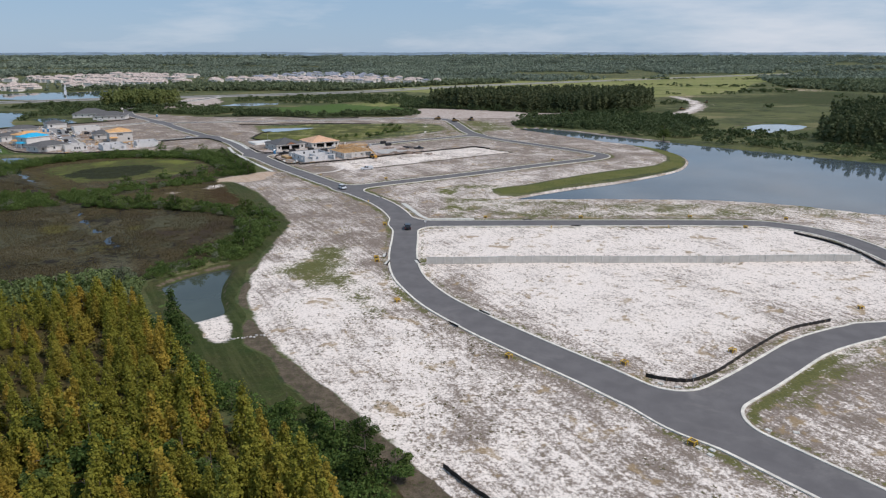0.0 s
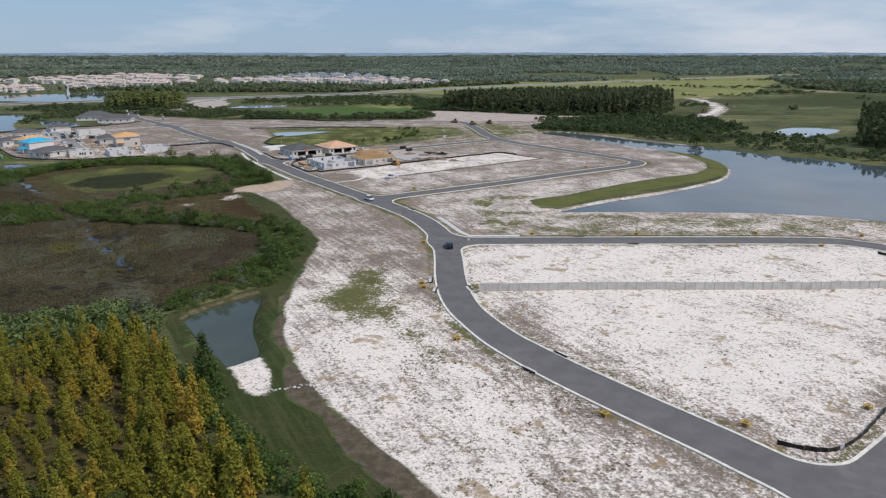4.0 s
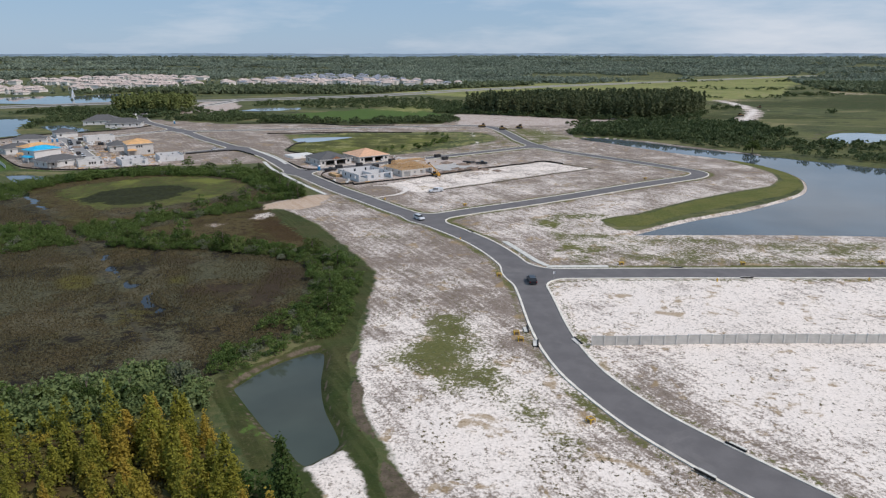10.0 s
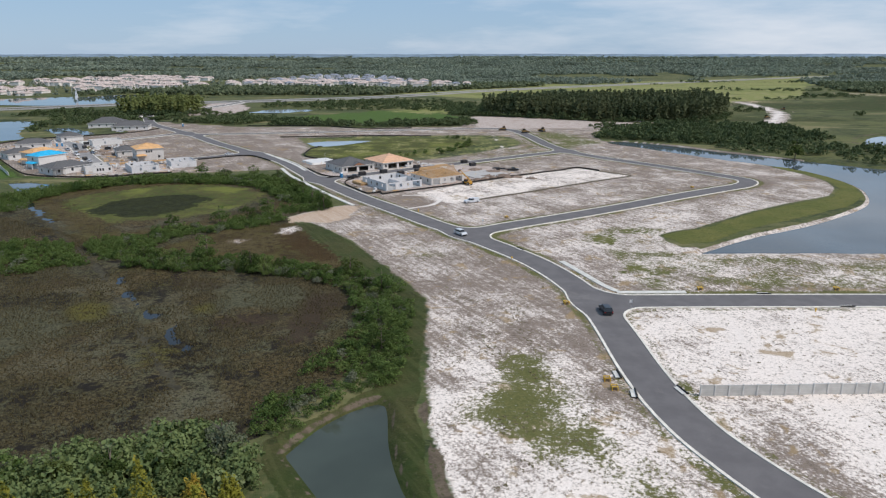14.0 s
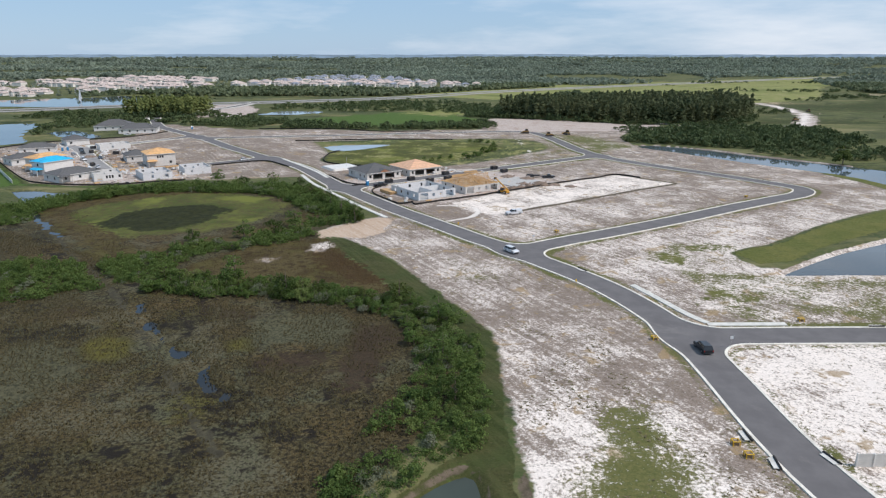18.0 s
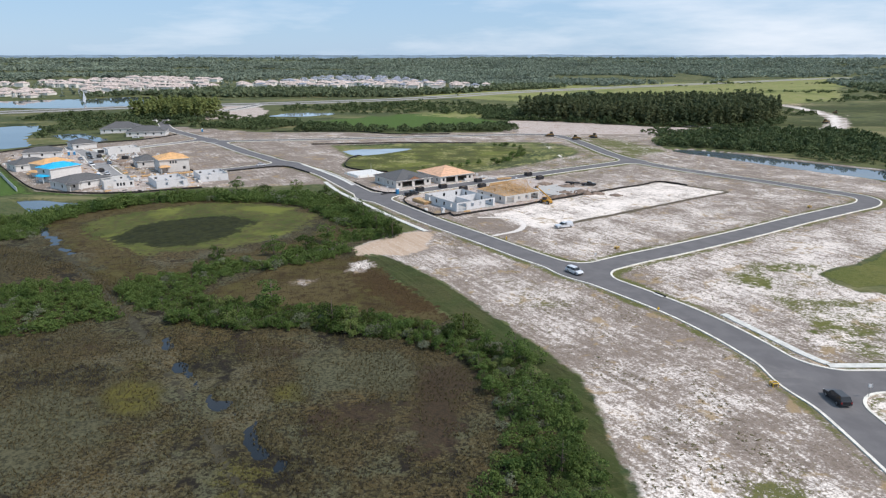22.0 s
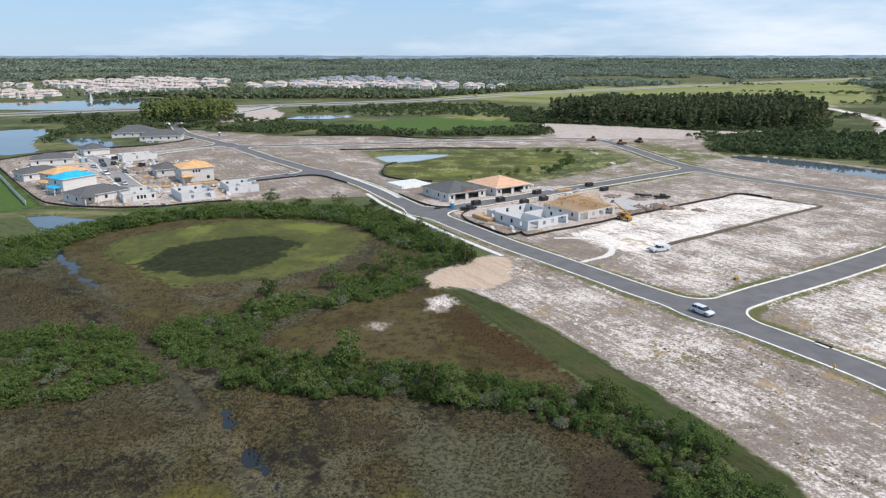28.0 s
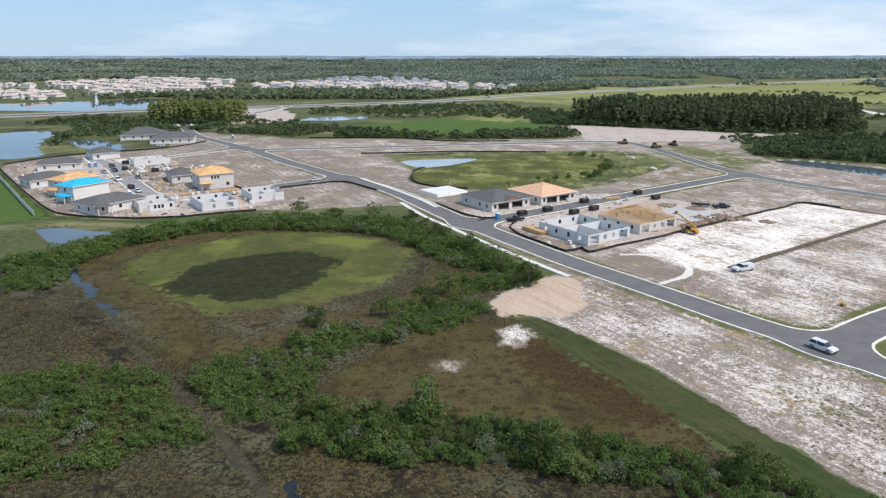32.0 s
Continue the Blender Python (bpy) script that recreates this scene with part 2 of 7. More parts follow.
c_bowl = g.mix(g.step(n_patch, 0.52, 0.66), c_bowl, (0.1408, 0.1513, 0.0339))
c = g.mix(cover(grass_m, 0.5), c, c_grass)
c = g.mix(cover(bowl_m, 1.3), c, c_bowl)
c = g.mix(cover(brown_m, 1.2), c, c_brown)
c = g.mix(cover(lush_m, 0.9), c, c_lush)
c = g.mix(cover(trail_m, 0.9), c, c_trail)
c = g.mix(cover(dark_m, 1.3, 0.40, 0.66), c, c_dark)
c = g.mix(cover(sand_m, 0.62, 0.42, 0.60), c, c_sand)
c = g.mix(cover(dirt_m, 0.5), c, c_dirt)
# mown olive turf round the lake and self-sown grass on the sand beside it
c_shore = g.mix(g.step(n_mid, 0.35, 0.65), (0.095, 0.108, 0.026), (0.130, 0.128, 0.036))
c_shore = g.mix(g.math("MULTIPLY", g.step(n_small, 0.48, 0.66), 0.6), c_shore, (0.060, 0.080, 0.018))
c_shore = g.mix(g.math("MULTIPLY", g.step(n_fleck, 0.54, 0.66), 0.55), c_shore, (0.21, 0.18, 0.085))
c = g.mix(cover(shore_m, 0.9, 0.44, 0.60), c, c_shore)
field_m, track_m, pink_m = g.attr("cover_e")
c_field = g.mix(g.step(n_mid, 0.35, 0.65), (0.18, 0.205, 0.058), (0.25, 0.235, 0.095))
c_field = g.mix(g.step(n_field, 0.5, 0.62), c_field, (0.12, 0.145, 0.042))
c_field = g.mix(g.step(g.noise(0.03, 5, 0.7), 0.56, 0.66), c_field, (0.26, 0.23, 0.12))
c = g.mix(cover(field_m, 0.8), c, c_field)
c_pink = g.mix(g.step(n_track, 0.35, 0.65), (0.37, 0.295, 0.25), (0.50, 0.425, 0.375))
c_pink = g.mix(g.step(n_mid, 0.5, 0.7), c_pink, (0.33, 0.25, 0.2))
c_pink = g.mix(g.step(n_fleck, 0.52, 0.66), c_pink, (0.66, 0.60, 0.55))
c_pink = g.mix(g.step(n_fine, 0.56, 0.7), c_pink, (0.24, 0.18, 0.14))
c = g.mix(cover(pink_m, 0.5), c, c_pink)
c = g.mix(g.math("MULTIPLY", cover(track_m, 1.2), 0.85), c, (0.74, 0.68, 0.62))
c = g.mix(cover(mud_m, 0.3), c, c_mud)
g.color(c).bump(g.math("ADD", n_small, g.math("MULTIPLY", n_fine, 0.5)), 0.6, 0.25)
M_GROUND = g.mat

a = Nodes("asphalt", 0.85)
a.bsdf.inputs["Specular IOR Level"].default_value = 0.3
ac = a.mix(a.step(a.noise(0.25, 4), 0.3, 0.7), (0.128, 0.12, 0.119), (0.168, 0.158, 0.155))
ac = a.mix(a.math("MULTIPLY", a.noise(6, 3), 0.5), ac, (0.108, 0.101, 0.10))
ac = a.mix(a.math("MULTIPLY", a.step(a.noise(0.06, 5, 0.7, distort=1.2), 0.55, 0.75), 0.4), ac, (0.26, 0.24, 0.22))
a.color(ac).bump(a.noise(20, 2), 0.2, 0.01)
M_ASPHALT = a.mat
M_DUSTY = plain("dusty_asphalt", (0.30, 0.285, 0.27), 0.9, vary=0.15, scale=0.3)
M_KERB = plain("kerb_concrete", (0.80, 0.75, 0.65), 0.85, vary=0.12, scale=0.6)
M_WALK = plain("sidewalk_concrete", (0.66, 0.64, 0.58), 0.85, vary=0.08, scale=0.8)


def water(name, tint, rough, ripple):
    w = Nodes(name, rough)
    w.color(w.mix(w.step(w.noise(0.03, 4), 0.35, 0.65), tint, tuple(v * 1.5 for v in tint)))
    w.bsdf.inputs["IOR"].default_value = 1.333
    w.bump(w.noise(0.9, 4, 0.6, stretch=(1, 0.5, 1)), ripple, 0.05)
    return w.mat


M_LAKE = water("lake_water", (0.06, 0.078, 0.09), 0.04, 0.035)
M_MILKY = water("shallow_water", (0.24, 0.27, 0.285), 0.08, 0.03)
M_POND = water("pond_water", (0.045, 0.055, 0.043), 0.05, 0.05)
M_DITCH = water("ditch_water", (0.012, 0.014, 0.016), 0.06, 0.05)


# ---- plan helpers ----
def spline(pts, step=2.0):
    """A smooth line through the points (Catmull-Rom), at about even steps."""
    p = np.array([pts[0]] + list(pts) + [pts[-1]], float)
    out = []
    for i in range(1, len(p) - 2):
        n = max(2, int(np.hypot(*(p[i + 1] - p[i])) / step))
        for s in np.arange(n) / n:
            a, b, c2, d = p[i - 1], p[i], p[i + 1], p[i + 2]
            out.append(0.5 * (2 * b + (c2 - a) * s + (2 * a - 5 * b + 4 * c2 - d) * s * s + (3 * b - a - 3 * c2 + d) * s ** 3))
    out.append(p[-2])
    return np.array(out)


def line_dist(line, X, Y):
    best = np.full(X.shape, 1e9)
    for (ax, ay), (bx, by) in zip(line[:-1], line[1:]):
        dx, dy = bx - ax, by - ay
        s = np.clip(((X - ax) * dx + (Y - ay) * dy) / (dx * dx + dy * dy + 1e-9), 0, 1)
        best = np.minimum(best, (X - ax - s * dx) ** 2 + (Y - ay - s * dy) ** 2)
    return np.sqrt(best)


def inside(poly, X, Y):
    """Signed distance to a closed polygon, positive inside."""
    poly = [tuple(q) for q in poly]
    ring = poly + [poly[0]]
    odd = np.zeros(X.shape, bool)
    for (ax, ay), (bx, by) in zip(ring[:-1], ring[1:]):
        if ay != by:
            odd ^= ((ay > Y) != (by > Y)) & (X < (bx - ax) * (Y - ay) / (by - ay) + ax)
    return np.where(odd, 1, -1) * line_dist(ring, X, Y)


def rounded(poly, step=3.0):
    return spline(list(poly) + [poly[0]], step)[:-1]


def ragged(ring, amount, seed):
    return ring + np.random.default_rng(seed).uniform(-amount, amount, ring.shape)


def mesh_object(name, verts, faces, material=None, parent=None, smooth=False, label=""):
    me = bpy.data.meshes.new(name)
    me.from_pydata([tuple(v) for v in verts], [], [tuple(f) for f in faces])
    me.update()
    if material:
        me.materials.append(material)
    if smooth:
        me.polygons.foreach_set("use_smooth", [True] * len(me.polygons))
    ob = new(name, me)
    if parent:
        ob.parent = parent
    if label:
        ob["label"] = label
    return ob


def array_object(name, verts, quads, material, sides=4):
    """A large mesh from numpy arrays of corners and equal-sided faces."""
    me = bpy.data.meshes.new(name)
    n, m = len(verts), len(quads)
    me.vertices.add(n)
    me.vertices.foreach_set("co", np.asarray(verts, np.float32).ravel())
    me.loops.add(m * sides)
    me.loops.foreach_set("vertex_index", np.asarray(quads, np.int32).ravel())
    me.polygons.add(m)
    me.polygons.foreach_set("loop_start", np.arange(0, m * sides, sides, dtype=np.int32))
    me.update(calc_edges=True)
    me.validate()
    me.materials.append(material)
    return new(name, me)


# ---- the plan ----
ROAD_HALF = 3.75
MAIN = spline([(69, 52), (60.2, 64.2), (50, 78.2), (44.9, 85.2), (39, 92.8), (32.9, 99.9), (29, 105), (25.4, 109.4), (21, 114.5), (16.2, 120.3), (11, 126.8), (5.6, 134.2), (0, 142.6), (-3.2, 149), (-6, 155.6), (-7.9, 161.6),
               (-9.4, 169.8), (-10.1, 178), (-10.4, 186), (-10.5, 197), (-11, 208), (-12.8, 222), (-17.6, 238), (-25.2, 253.5), (-42.3, 279.2), (-49.5, 288.8), (-57, 299.8), (-66.4, 313.4), (-77, 328.5),
               (-87.1, 344.8), (-99.8, 365.7), (-106.8, 376.9), (-116.7, 396.3), (-129.5, 420.8), (-144, 440.5), (-164, 464), (-174.5, 478), (-190.5, 498.5), (-218, 538), (-245, 572), (-260, 590),
               (-276, 610), (-290, 634), (-308, 672), (-322, 712)], 3)
STREETS = [
    MAIN,
    spline([(40, 93.2), (47.4, 98.9), (54.6, 104.3), (62.9, 111), (71.3, 117.7), (79.1, 122.1), (86.8, 125.3), (95, 127), (140, 128)], 3),
    spline([(-10, 215.5), (30, 216), (98, 215.5), (113, 211.5), (121.5, 203), (125, 192), (126, 178), (127, 120)], 3),
    spline([(-38, 276), (-23, 286.5), (-5, 297.5), (22, 315), (48, 333), (72, 348.5), (83, 355.5), (89, 362.5), (90.5, 369), (87, 376.5), (70, 400),
            (46, 430), (33, 449), (26, 464), (19.5, 490), (14.5, 530), (8, 566), (-2, 582), (-25, 583), (-65, 575), (-105, 567), (-143, 558), (-186, 551), (-222, 544)], 3),
    spline([(-103, 369), (-69, 393.5), (-17.5, 431.5), (26, 463)], 3),
    spline([(-223, 413), (-232, 424), (-262, 468), (-272, 488), (-267, 503), (-258, 516), (-251, 527), (-243, 538), (-236, 550), (-231, 555)], 3),
    spline([(-272, 486), (-290, 503), (-300, 517)], 3),
    spline([(-154, 453), (-160, 450), (-167, 445.5), (-174.6, 439), (-181, 433.5)], 3),
]
LAKE = rounded([(28, 256), (52, 274), (82, 292), (113, 317), (127, 338), (134, 358), (135, 380), (128, 403), (108, 428), (90, 456), (76, 479), (63, 496), (60, 506), (73, 512), (99, 491), (117, 466), (146, 433), (170, 407), (200, 376), (230, 346), (300, 300),
                (420, 250), (420, 120), (260, 190), (200, 214), (158, 230), (134, 245), (105, 254), (60, 256.5)])
POND = rounded([(-69.2, 155.8), (-66.8, 161.1), (-63, 166.5), (-59, 170), (-55.6, 170.2), (-54, 158), (-51.6, 148.2), (-47.9, 138.6), (-50.6, 134.6), (-52.4, 133.2), (-55.5, 137), (-60.4, 143.1), (-65, 149.7)], 2)
BASIN_POND = rounded([(-134, 504), (-124, 512), (-94, 516), (-101, 499), (-112, 488), (-123, 484)])
WEST_POND = rounded([(-500, 600), (-430, 640), (-405, 652), (-386, 652), (-379, 617), (-367, 586), (-350, 554), (-334, 532), (-334, 519), (-350, 513), (-420, 540)])
WEST_POND2 = rounded([(-350, 582), (-341, 600), (-319, 581), (-295, 556), (-302, 548), (-322, 554)])
SMALL_POND = rounded([(-241, 366), (-233, 368), (-222, 364), (-211, 361), (-214, 354), (-214, 346), (-216, 341), (-227, 350)])
FOUNTAIN_POND = rounded([(-700, 800), (-560, 838), (-494, 830), (-448, 850), (-405, 880), (-440, 980), (-484, 1040), (-545, 985), (-640, 930)], 8)
EAST_POND = rounded([(224, 500), (246, 530), (272, 545), (288, 526), (262, 496), (226, 478)], 5)
NORTH_POND = rounded([(-238, 736), (-230, 764), (-210, 786), (-184, 776), (-181, 748), (-206, 735)], 5)
DITCH_LINE = [(-130, 235), (-127, 230.3), (-122, 222.5), (-116, 215.5), (-110, 208.5), (-106.5, 205), (-101, 197), (-97, 192)]
DITCH = [(-134, 236), (-126, 238), (-94, 193), (-98, 188)]
DITCH_LINE2 = [(-217, 339), (-205, 322), (-193, 308), (-185, 298.5), (-180, 294)]
DITCH2 = [(-221, 340), (-214, 342), (-176, 294), (-182, 290)]
WATERS = [("lake", LAKE, -0.9, M_LAKE, 2.4), ("pond", POND, -1.2, M_POND, 1.6), ("basin_pond", BASIN_POND, -0.7, M_MILKY, 1.5),
          ("west_pond", WEST_POND, -0.9, M_LAKE, 2.0), ("west_pond", WEST_POND2, -0.9, M_LAKE, 2.0), ("west_pond", SMALL_POND, -0.9, M_LAKE, 1.5),
          ("fountain_pond", FOUNTAIN_POND, -0.9, M_LAKE, 3.0), ("east_pond", EAST_POND, -0.9, M_MILKY, 3.0), ("north_pond", NORTH_POND, -0.9, M_MILKY, 3.0),
          ("ditch_water", DITCH, -0.9, M_DITCH, 0), ("ditch_water", DITCH2, -0.9, M_DITCH, 0)]
WEST_EDGE = [(2, 70), (-2.4, 78), (-7.8, 86), (-13.4, 94.5), (-19.7, 102.2), (-27.3, 113), (-34.6, 122.7), (-38.8, 130.7), (-45.3, 146.6), (-48.3, 162), (-49, 178), (-49.2, 190), (-49.4, 204),
             (-50, 217), (-53, 224.5), (-57, 233), (-62, 243.5), (-67.6, 255), (-73.7, 266.5), (-79, 274.5), (-84, 282.5), (-90.5, 289.5)]
SAND = [(3, 40)] + WEST_EDGE + [(-100.5, 298), (-97.5, 306), (-92, 312), (-81, 320), (-92, 340), (-108, 369), (-124, 397), (-150, 392), (-176, 389), (-195, 379), (-220, 375), (-242, 381), (-267, 409),
        (-322, 475), (-331, 494), (-319, 517), (-273, 552), (-290, 600), (-302, 645), (-217, 602), (-113, 590), (-32, 600), (-16, 690), (60, 648), (95, 612),
        (64, 560), (58, 510), (78, 470), (102, 434)]
SAND += [(122, 405), (125, 385), (126, 366), (121, 350), (110, 334.5), (88, 321.5), (64, 305), (37, 283), (27, 276), (22, 268), (24, 261), (45, 255.5), (105, 253), (134, 244), (180, 216), (260, 190), (260, 40)]
SHORE_GRASS = [(22, 274), (30, 279), (37, 281), (64, 303.5), (88, 320), (110, 333), (122, 350), (127, 366), (126, 385), (119, 404), (126, 406), (134, 378), (132, 356), (123, 334), (107, 316), (78, 297), (51, 279.5), (34, 265), (26, 264)]
EDGE_GRASS = WEST_EDGE + [(-96, 288.5), (-86.5, 271.5), (-78.5, 256), (-72.5, 246), (-69, 240), (-64, 232), (-58.5, 225), (-56, 217), (-56, 203), (-57, 180), (-58, 174), (-72.5, 158), (-71.5, 152), (-66, 143), (-59, 131),
                           (-55, 124), (-46, 112), (-37, 101), (-29, 93), (-20, 84), (-12, 76), (-4, 66)]
GRASS_PATCH = [(-45, 164), (-42, 171), (-38, 181), (-33, 189.5), (-27, 190), (-24, 182), (-24.5, 170), (-25.5, 161), (-32, 156.5), (-37, 160)]
GRASS_TAIL = [(-34, 160), (-22, 162), (-9, 141), (-12, 130), (-27, 146)]
SPILLS = [[(-99.5, 284.3), (-95.3, 286), (-92.3, 280.8), (-96, 276), (-99.3, 277.3)], [(-114.3, 270.7), (-109.1, 273.3), (-104.8, 272), (-105.4, 264.8), (-111.8, 263.6)]]
LAWN_WEST = [(-340, 492), (-322, 474), (-267, 408), (-243, 380), (-210, 374), (-185, 382), (-140, 388), (-165, 384), (-205, 371), (-245, 376), (-262, 360), (-330, 400), (-370, 500)]
MEADOW = [(-200, 668), (-150, 628), (-100, 622), (-30, 628), (-22, 662), (-60, 742), (-110, 748)]
BASIN = rounded([(-123, 478), (-124, 446), (-107, 431), (-78, 427), (-56, 443), (-36, 474), (-22, 500), (-48, 524), (-90, 522)])
BASIN_RIM = rounded([(-150, 530), (-128, 470), (-122, 440), (-60, 425), (-10, 470), (8, 500), (-5, 540), (-50, 545)])
CIRCLE = rounded([(-207, 329), (-196, 345), (-179, 359), (-160, 371), (-127, 373), (-109, 352), (-104, 330), (-108, 308), (-122, 294), (-132, 285), (-146, 273), (-153, 270), (-164, 283), (-190, 311)])
BOWL = rounded([(-195.7, 313), (-195.5, 327), (-190.4, 344), (-182, 354), (-167, 361), (-147, 361), (-132, 354), (-122.5, 344.5), (-119.6, 328), (-125.5, 313.5), (-136, 301), (-147.5, 295.5), (-162.4, 292), (-177.6, 295.3), (-187.6, 302.7)])
CIRCLE_DARK = rounded([(-178, 311), (-176, 318), (-175, 326), (-169.6, 331.6), (-162, 338.4), (-150, 341.4), (-142.7, 337.3), (-137.2, 333), (-140, 322.5), (-141, 313.3), (-148, 303), (-157.7, 300.2), (-164.3, 304), (-169.2, 302.8), (-173.4, 306.7)])
BROWN = [(-131, 259.6), (-127.4, 267.4), (-122.2, 275), (-116.2, 282), (-104.7, 288.2), (-97.3, 291.5), (-93.4, 284), (-86, 270.5), (-79.9, 260), (-75.5, 251.2), (-71.5, 245), (-76, 241.7), (-81.2, 244), (-87.7, 246), (-96, 250), (-105, 251), (-112.3, 252.7)]
BROWN_DARK = [(-99.5, 291), (-88, 274.8), (-77, 255.2), (-71, 244), (-83, 249.4), (-92.3, 261), (-99.2, 277.8)]
MARSH = [(-230, 330), (-212, 350), (-187, 365), (-152, 374), (-119, 365), (-101, 340), (-89, 314), (-101, 299), (-97, 288.5), (-87.5, 271.5), (-79.5, 256), (-73.5, 246), (-65, 232), (-58, 224), (-56, 205), (-59, 182), (-64, 178), (-74, 160), (-80, 154), (-96, 150), (-118, 146), (-180, 140), (-330, 150), (-420, 300), (-330, 390), (-260, 345)]
ENTRY_SITE = [(-315, 862), (-289, 878), (-250, 790), (-236, 722), (-282, 690), (-300, 774)]
TAN_LOT = [(-101, 299), (-98, 305.7), (-92, 312), (-86, 316.6), (-79.9, 319), (-76.4, 314.3), (-78.5, 297), (-85.4, 289.6), (-92.7, 289.6), (-98.6, 291)]
RED_DIRT = [(-18, 590), (-22, 684), (24, 678), (60, 654), (92, 634), (124, 625), (92, 594), (52, 587), (22, 586), (-8, 577)]
PAD = [(-36, 361), (21, 402), (41, 380), (-37, 325), (-47, 321), (-58, 338)]
POND_SAND = [(-52, 131.5), (-49.5, 134.2), (-47.2, 135.6), (-43.4, 129.5), (-42, 121.3), (-44.3, 120.4), (-47.5, 123.8), (-50, 129)]
SITE_TRACK = spline([(120, 640), (175, 600), (212, 612), (262, 690), (285, 750), (300, 820), (305, 880)], 8)
SITE_TRACK2 = spline([(262, 700), (330, 760), (370, 705), (420, 700)], 8)
HIGHWAY = spline([(-900, 500), (-508, 762), (-402, 834), (-283, 882), (-117, 976), (62, 1158), (470, 1465), (900, 1780), (1500, 2150)], 20)
ENTRY = spline([(-308, 672), (-322, 712), (-318, 760), (-290, 800), (-280, 884)], 6)
BELTS = [
    # round the green bowl
    [(-226, 328), (-214, 337), (-216, 343), (-212, 352), (-202, 360), (-187, 368), (-170, 373), (-152, 377), (-134, 376), (-119, 368), (-106, 350), (-99, 340), (-93.5, 329), (-86.5, 315), (-90, 309), (-97.7, 307), (-105, 304), (-106, 323),
     (-115, 337), (-126, 354.5), (-140, 361), (-168, 362.5), (-188, 358), (-203, 342), (-206, 326), (-202, 311), (-211, 305)],
    # the short arm beside the dry rise
    [(-118, 297), (-104.6, 300), (-99.5, 294.5), (-105, 289.5), (-114, 280.5), (-121.4, 277.5), (-127, 275), (-130, 271.5), (-137, 272), (-142, 276), (-137, 281.5), (-128, 286), (-122, 289)],
    # the long arm down to the pond
    [(-152, 264.5), (-149, 270.5), (-145, 275), (-139, 274), (-133, 271.5), (-131, 267), (-131.6, 258), (-126, 252.5), (-119, 253.5), (-112, 252.5), (-105, 250), (-96, 248), (-88, 244.5), (-82, 242), (-76.5, 240), (-71, 238), (-65, 233.5),
     (-57.5, 226), (-53, 219), (-52.6, 206), (-54, 196), (-52.6, 184), (-55.5, 177), (-61, 171.5), (-67, 165), (-72.5, 158.5), (-76, 160), (-75.5, 168), (-70, 182), (-65.5, 195), (-65, 207), (-68, 219), (-72, 227), (-82, 232.5), (-90, 235.5), (-97, 237), (-105, 238.5),
     (-113, 237), (-119.5, 238.5), (-125, 241.5), (-131, 242), (-137, 245), (-141.5, 249.5), (-147, 254), (-151.5, 261)],
    # the block beyond the ditch
    [(-230, 246), (-205, 256), (-184, 263), (-176, 267), (-167, 268), (-157, 263.5), (-151, 254), (-142.5, 246.5), (-145, 243), (-151, 242), (-153, 239), (-159, 235), (-168, 234), (-185, 236), (-230, 232)],
]
CYPRESS = [(-135, 134), (-118, 138), (-96, 139), (-84, 143), (-75, 144), (-69, 141), (-62.5, 132.5), (-57, 123), (-51, 113), (-42, 101), (-35, 94), (-28, 89), (-22, 81.5), (-16, 74), (-10, 64), (-14, 52), (-60, 52), (-135, 84)]
# broadleaf fringe between the cypresses and the marsh
FRINGE = [(-140, 136), (-118, 140), (-96, 141), (-84, 145), (-75, 146), (-70.5, 149), (-73, 154), (-79, 160), (-86, 158), (-94, 155), (-104, 152), (-118, 151), (-140, 152)]


TRAIL = spline([(-221, 342), (-198, 313), (-181, 293), (-163, 270), (-147, 252), (-137, 239), (-128, 226.5), (-111, 203), (-105.8, 194), (-92, 175)], 4)


def roads_field(X, Y):
    """Distance to the asphalt's edge (negative on it), with rounded corners where streets meet."""
    f = None
    for i, line in enumerate(STREETS):
        half = 3.7 + 0.5 * np.clip((152 - Y) / 22, 0, 1) if i == 0 else 3.4 if i == 1 else ROAD_HALF
        d = line_dist(line, X, Y) - half
        if f is None:
            f = d
        else:
            r = 7.0
            u, v = np.maximum(r - f, 0), np.maximum(r - d, 0)
            f = np.maximum(r, np.minimum(f, d)) - np.hypot(u, v)
    return f


# ---- ground: one sheet to the horizon ----
def graded(lo, hi, step, far_lo, far_hi, grow=1.09):
    mid = list(np.arange(lo, hi + step / 2, step))
    s, x = step, hi
    while x < far_hi:
        s *= grow
        x += s
        mid.append(x)
    s, x = step, lo
    while x > far_lo:
        s *= grow
        x -= s
        mid.insert(0, x)
    return np.array(mid)


gx, gy = graded(-270, 150, 1.0, -4700, 4700), graded(62, 480, 1.0, -600, 4850)
GX, GY = np.meshgrid(gx, gy)
near_road = roads_field(GX, GY)


def rough(X, Y, s, seed):
    """Cheap smooth noise in -1 to 1."""
    r = np.random.default_rng(seed)
    out = np.zeros(X.shape)
    for k in range(7):
        a, w = r.uniform(0, 6.28), s * r.uniform(0.6, 1.7)
        out += np.sin((X * math.cos(a) + Y * math.sin(a)) * w + r.uniform(0, 6.28) + 1.3 * np.sin((X * math.sin(a) - Y * math.cos(a)) * w * 0.7 + k))
    return out / 4.0


def soft(d, w=3.0):
    """A signed distance as a mask: a half at the edge."""
    return np.clip(0.5 + d / (2 * w), 0, 1)


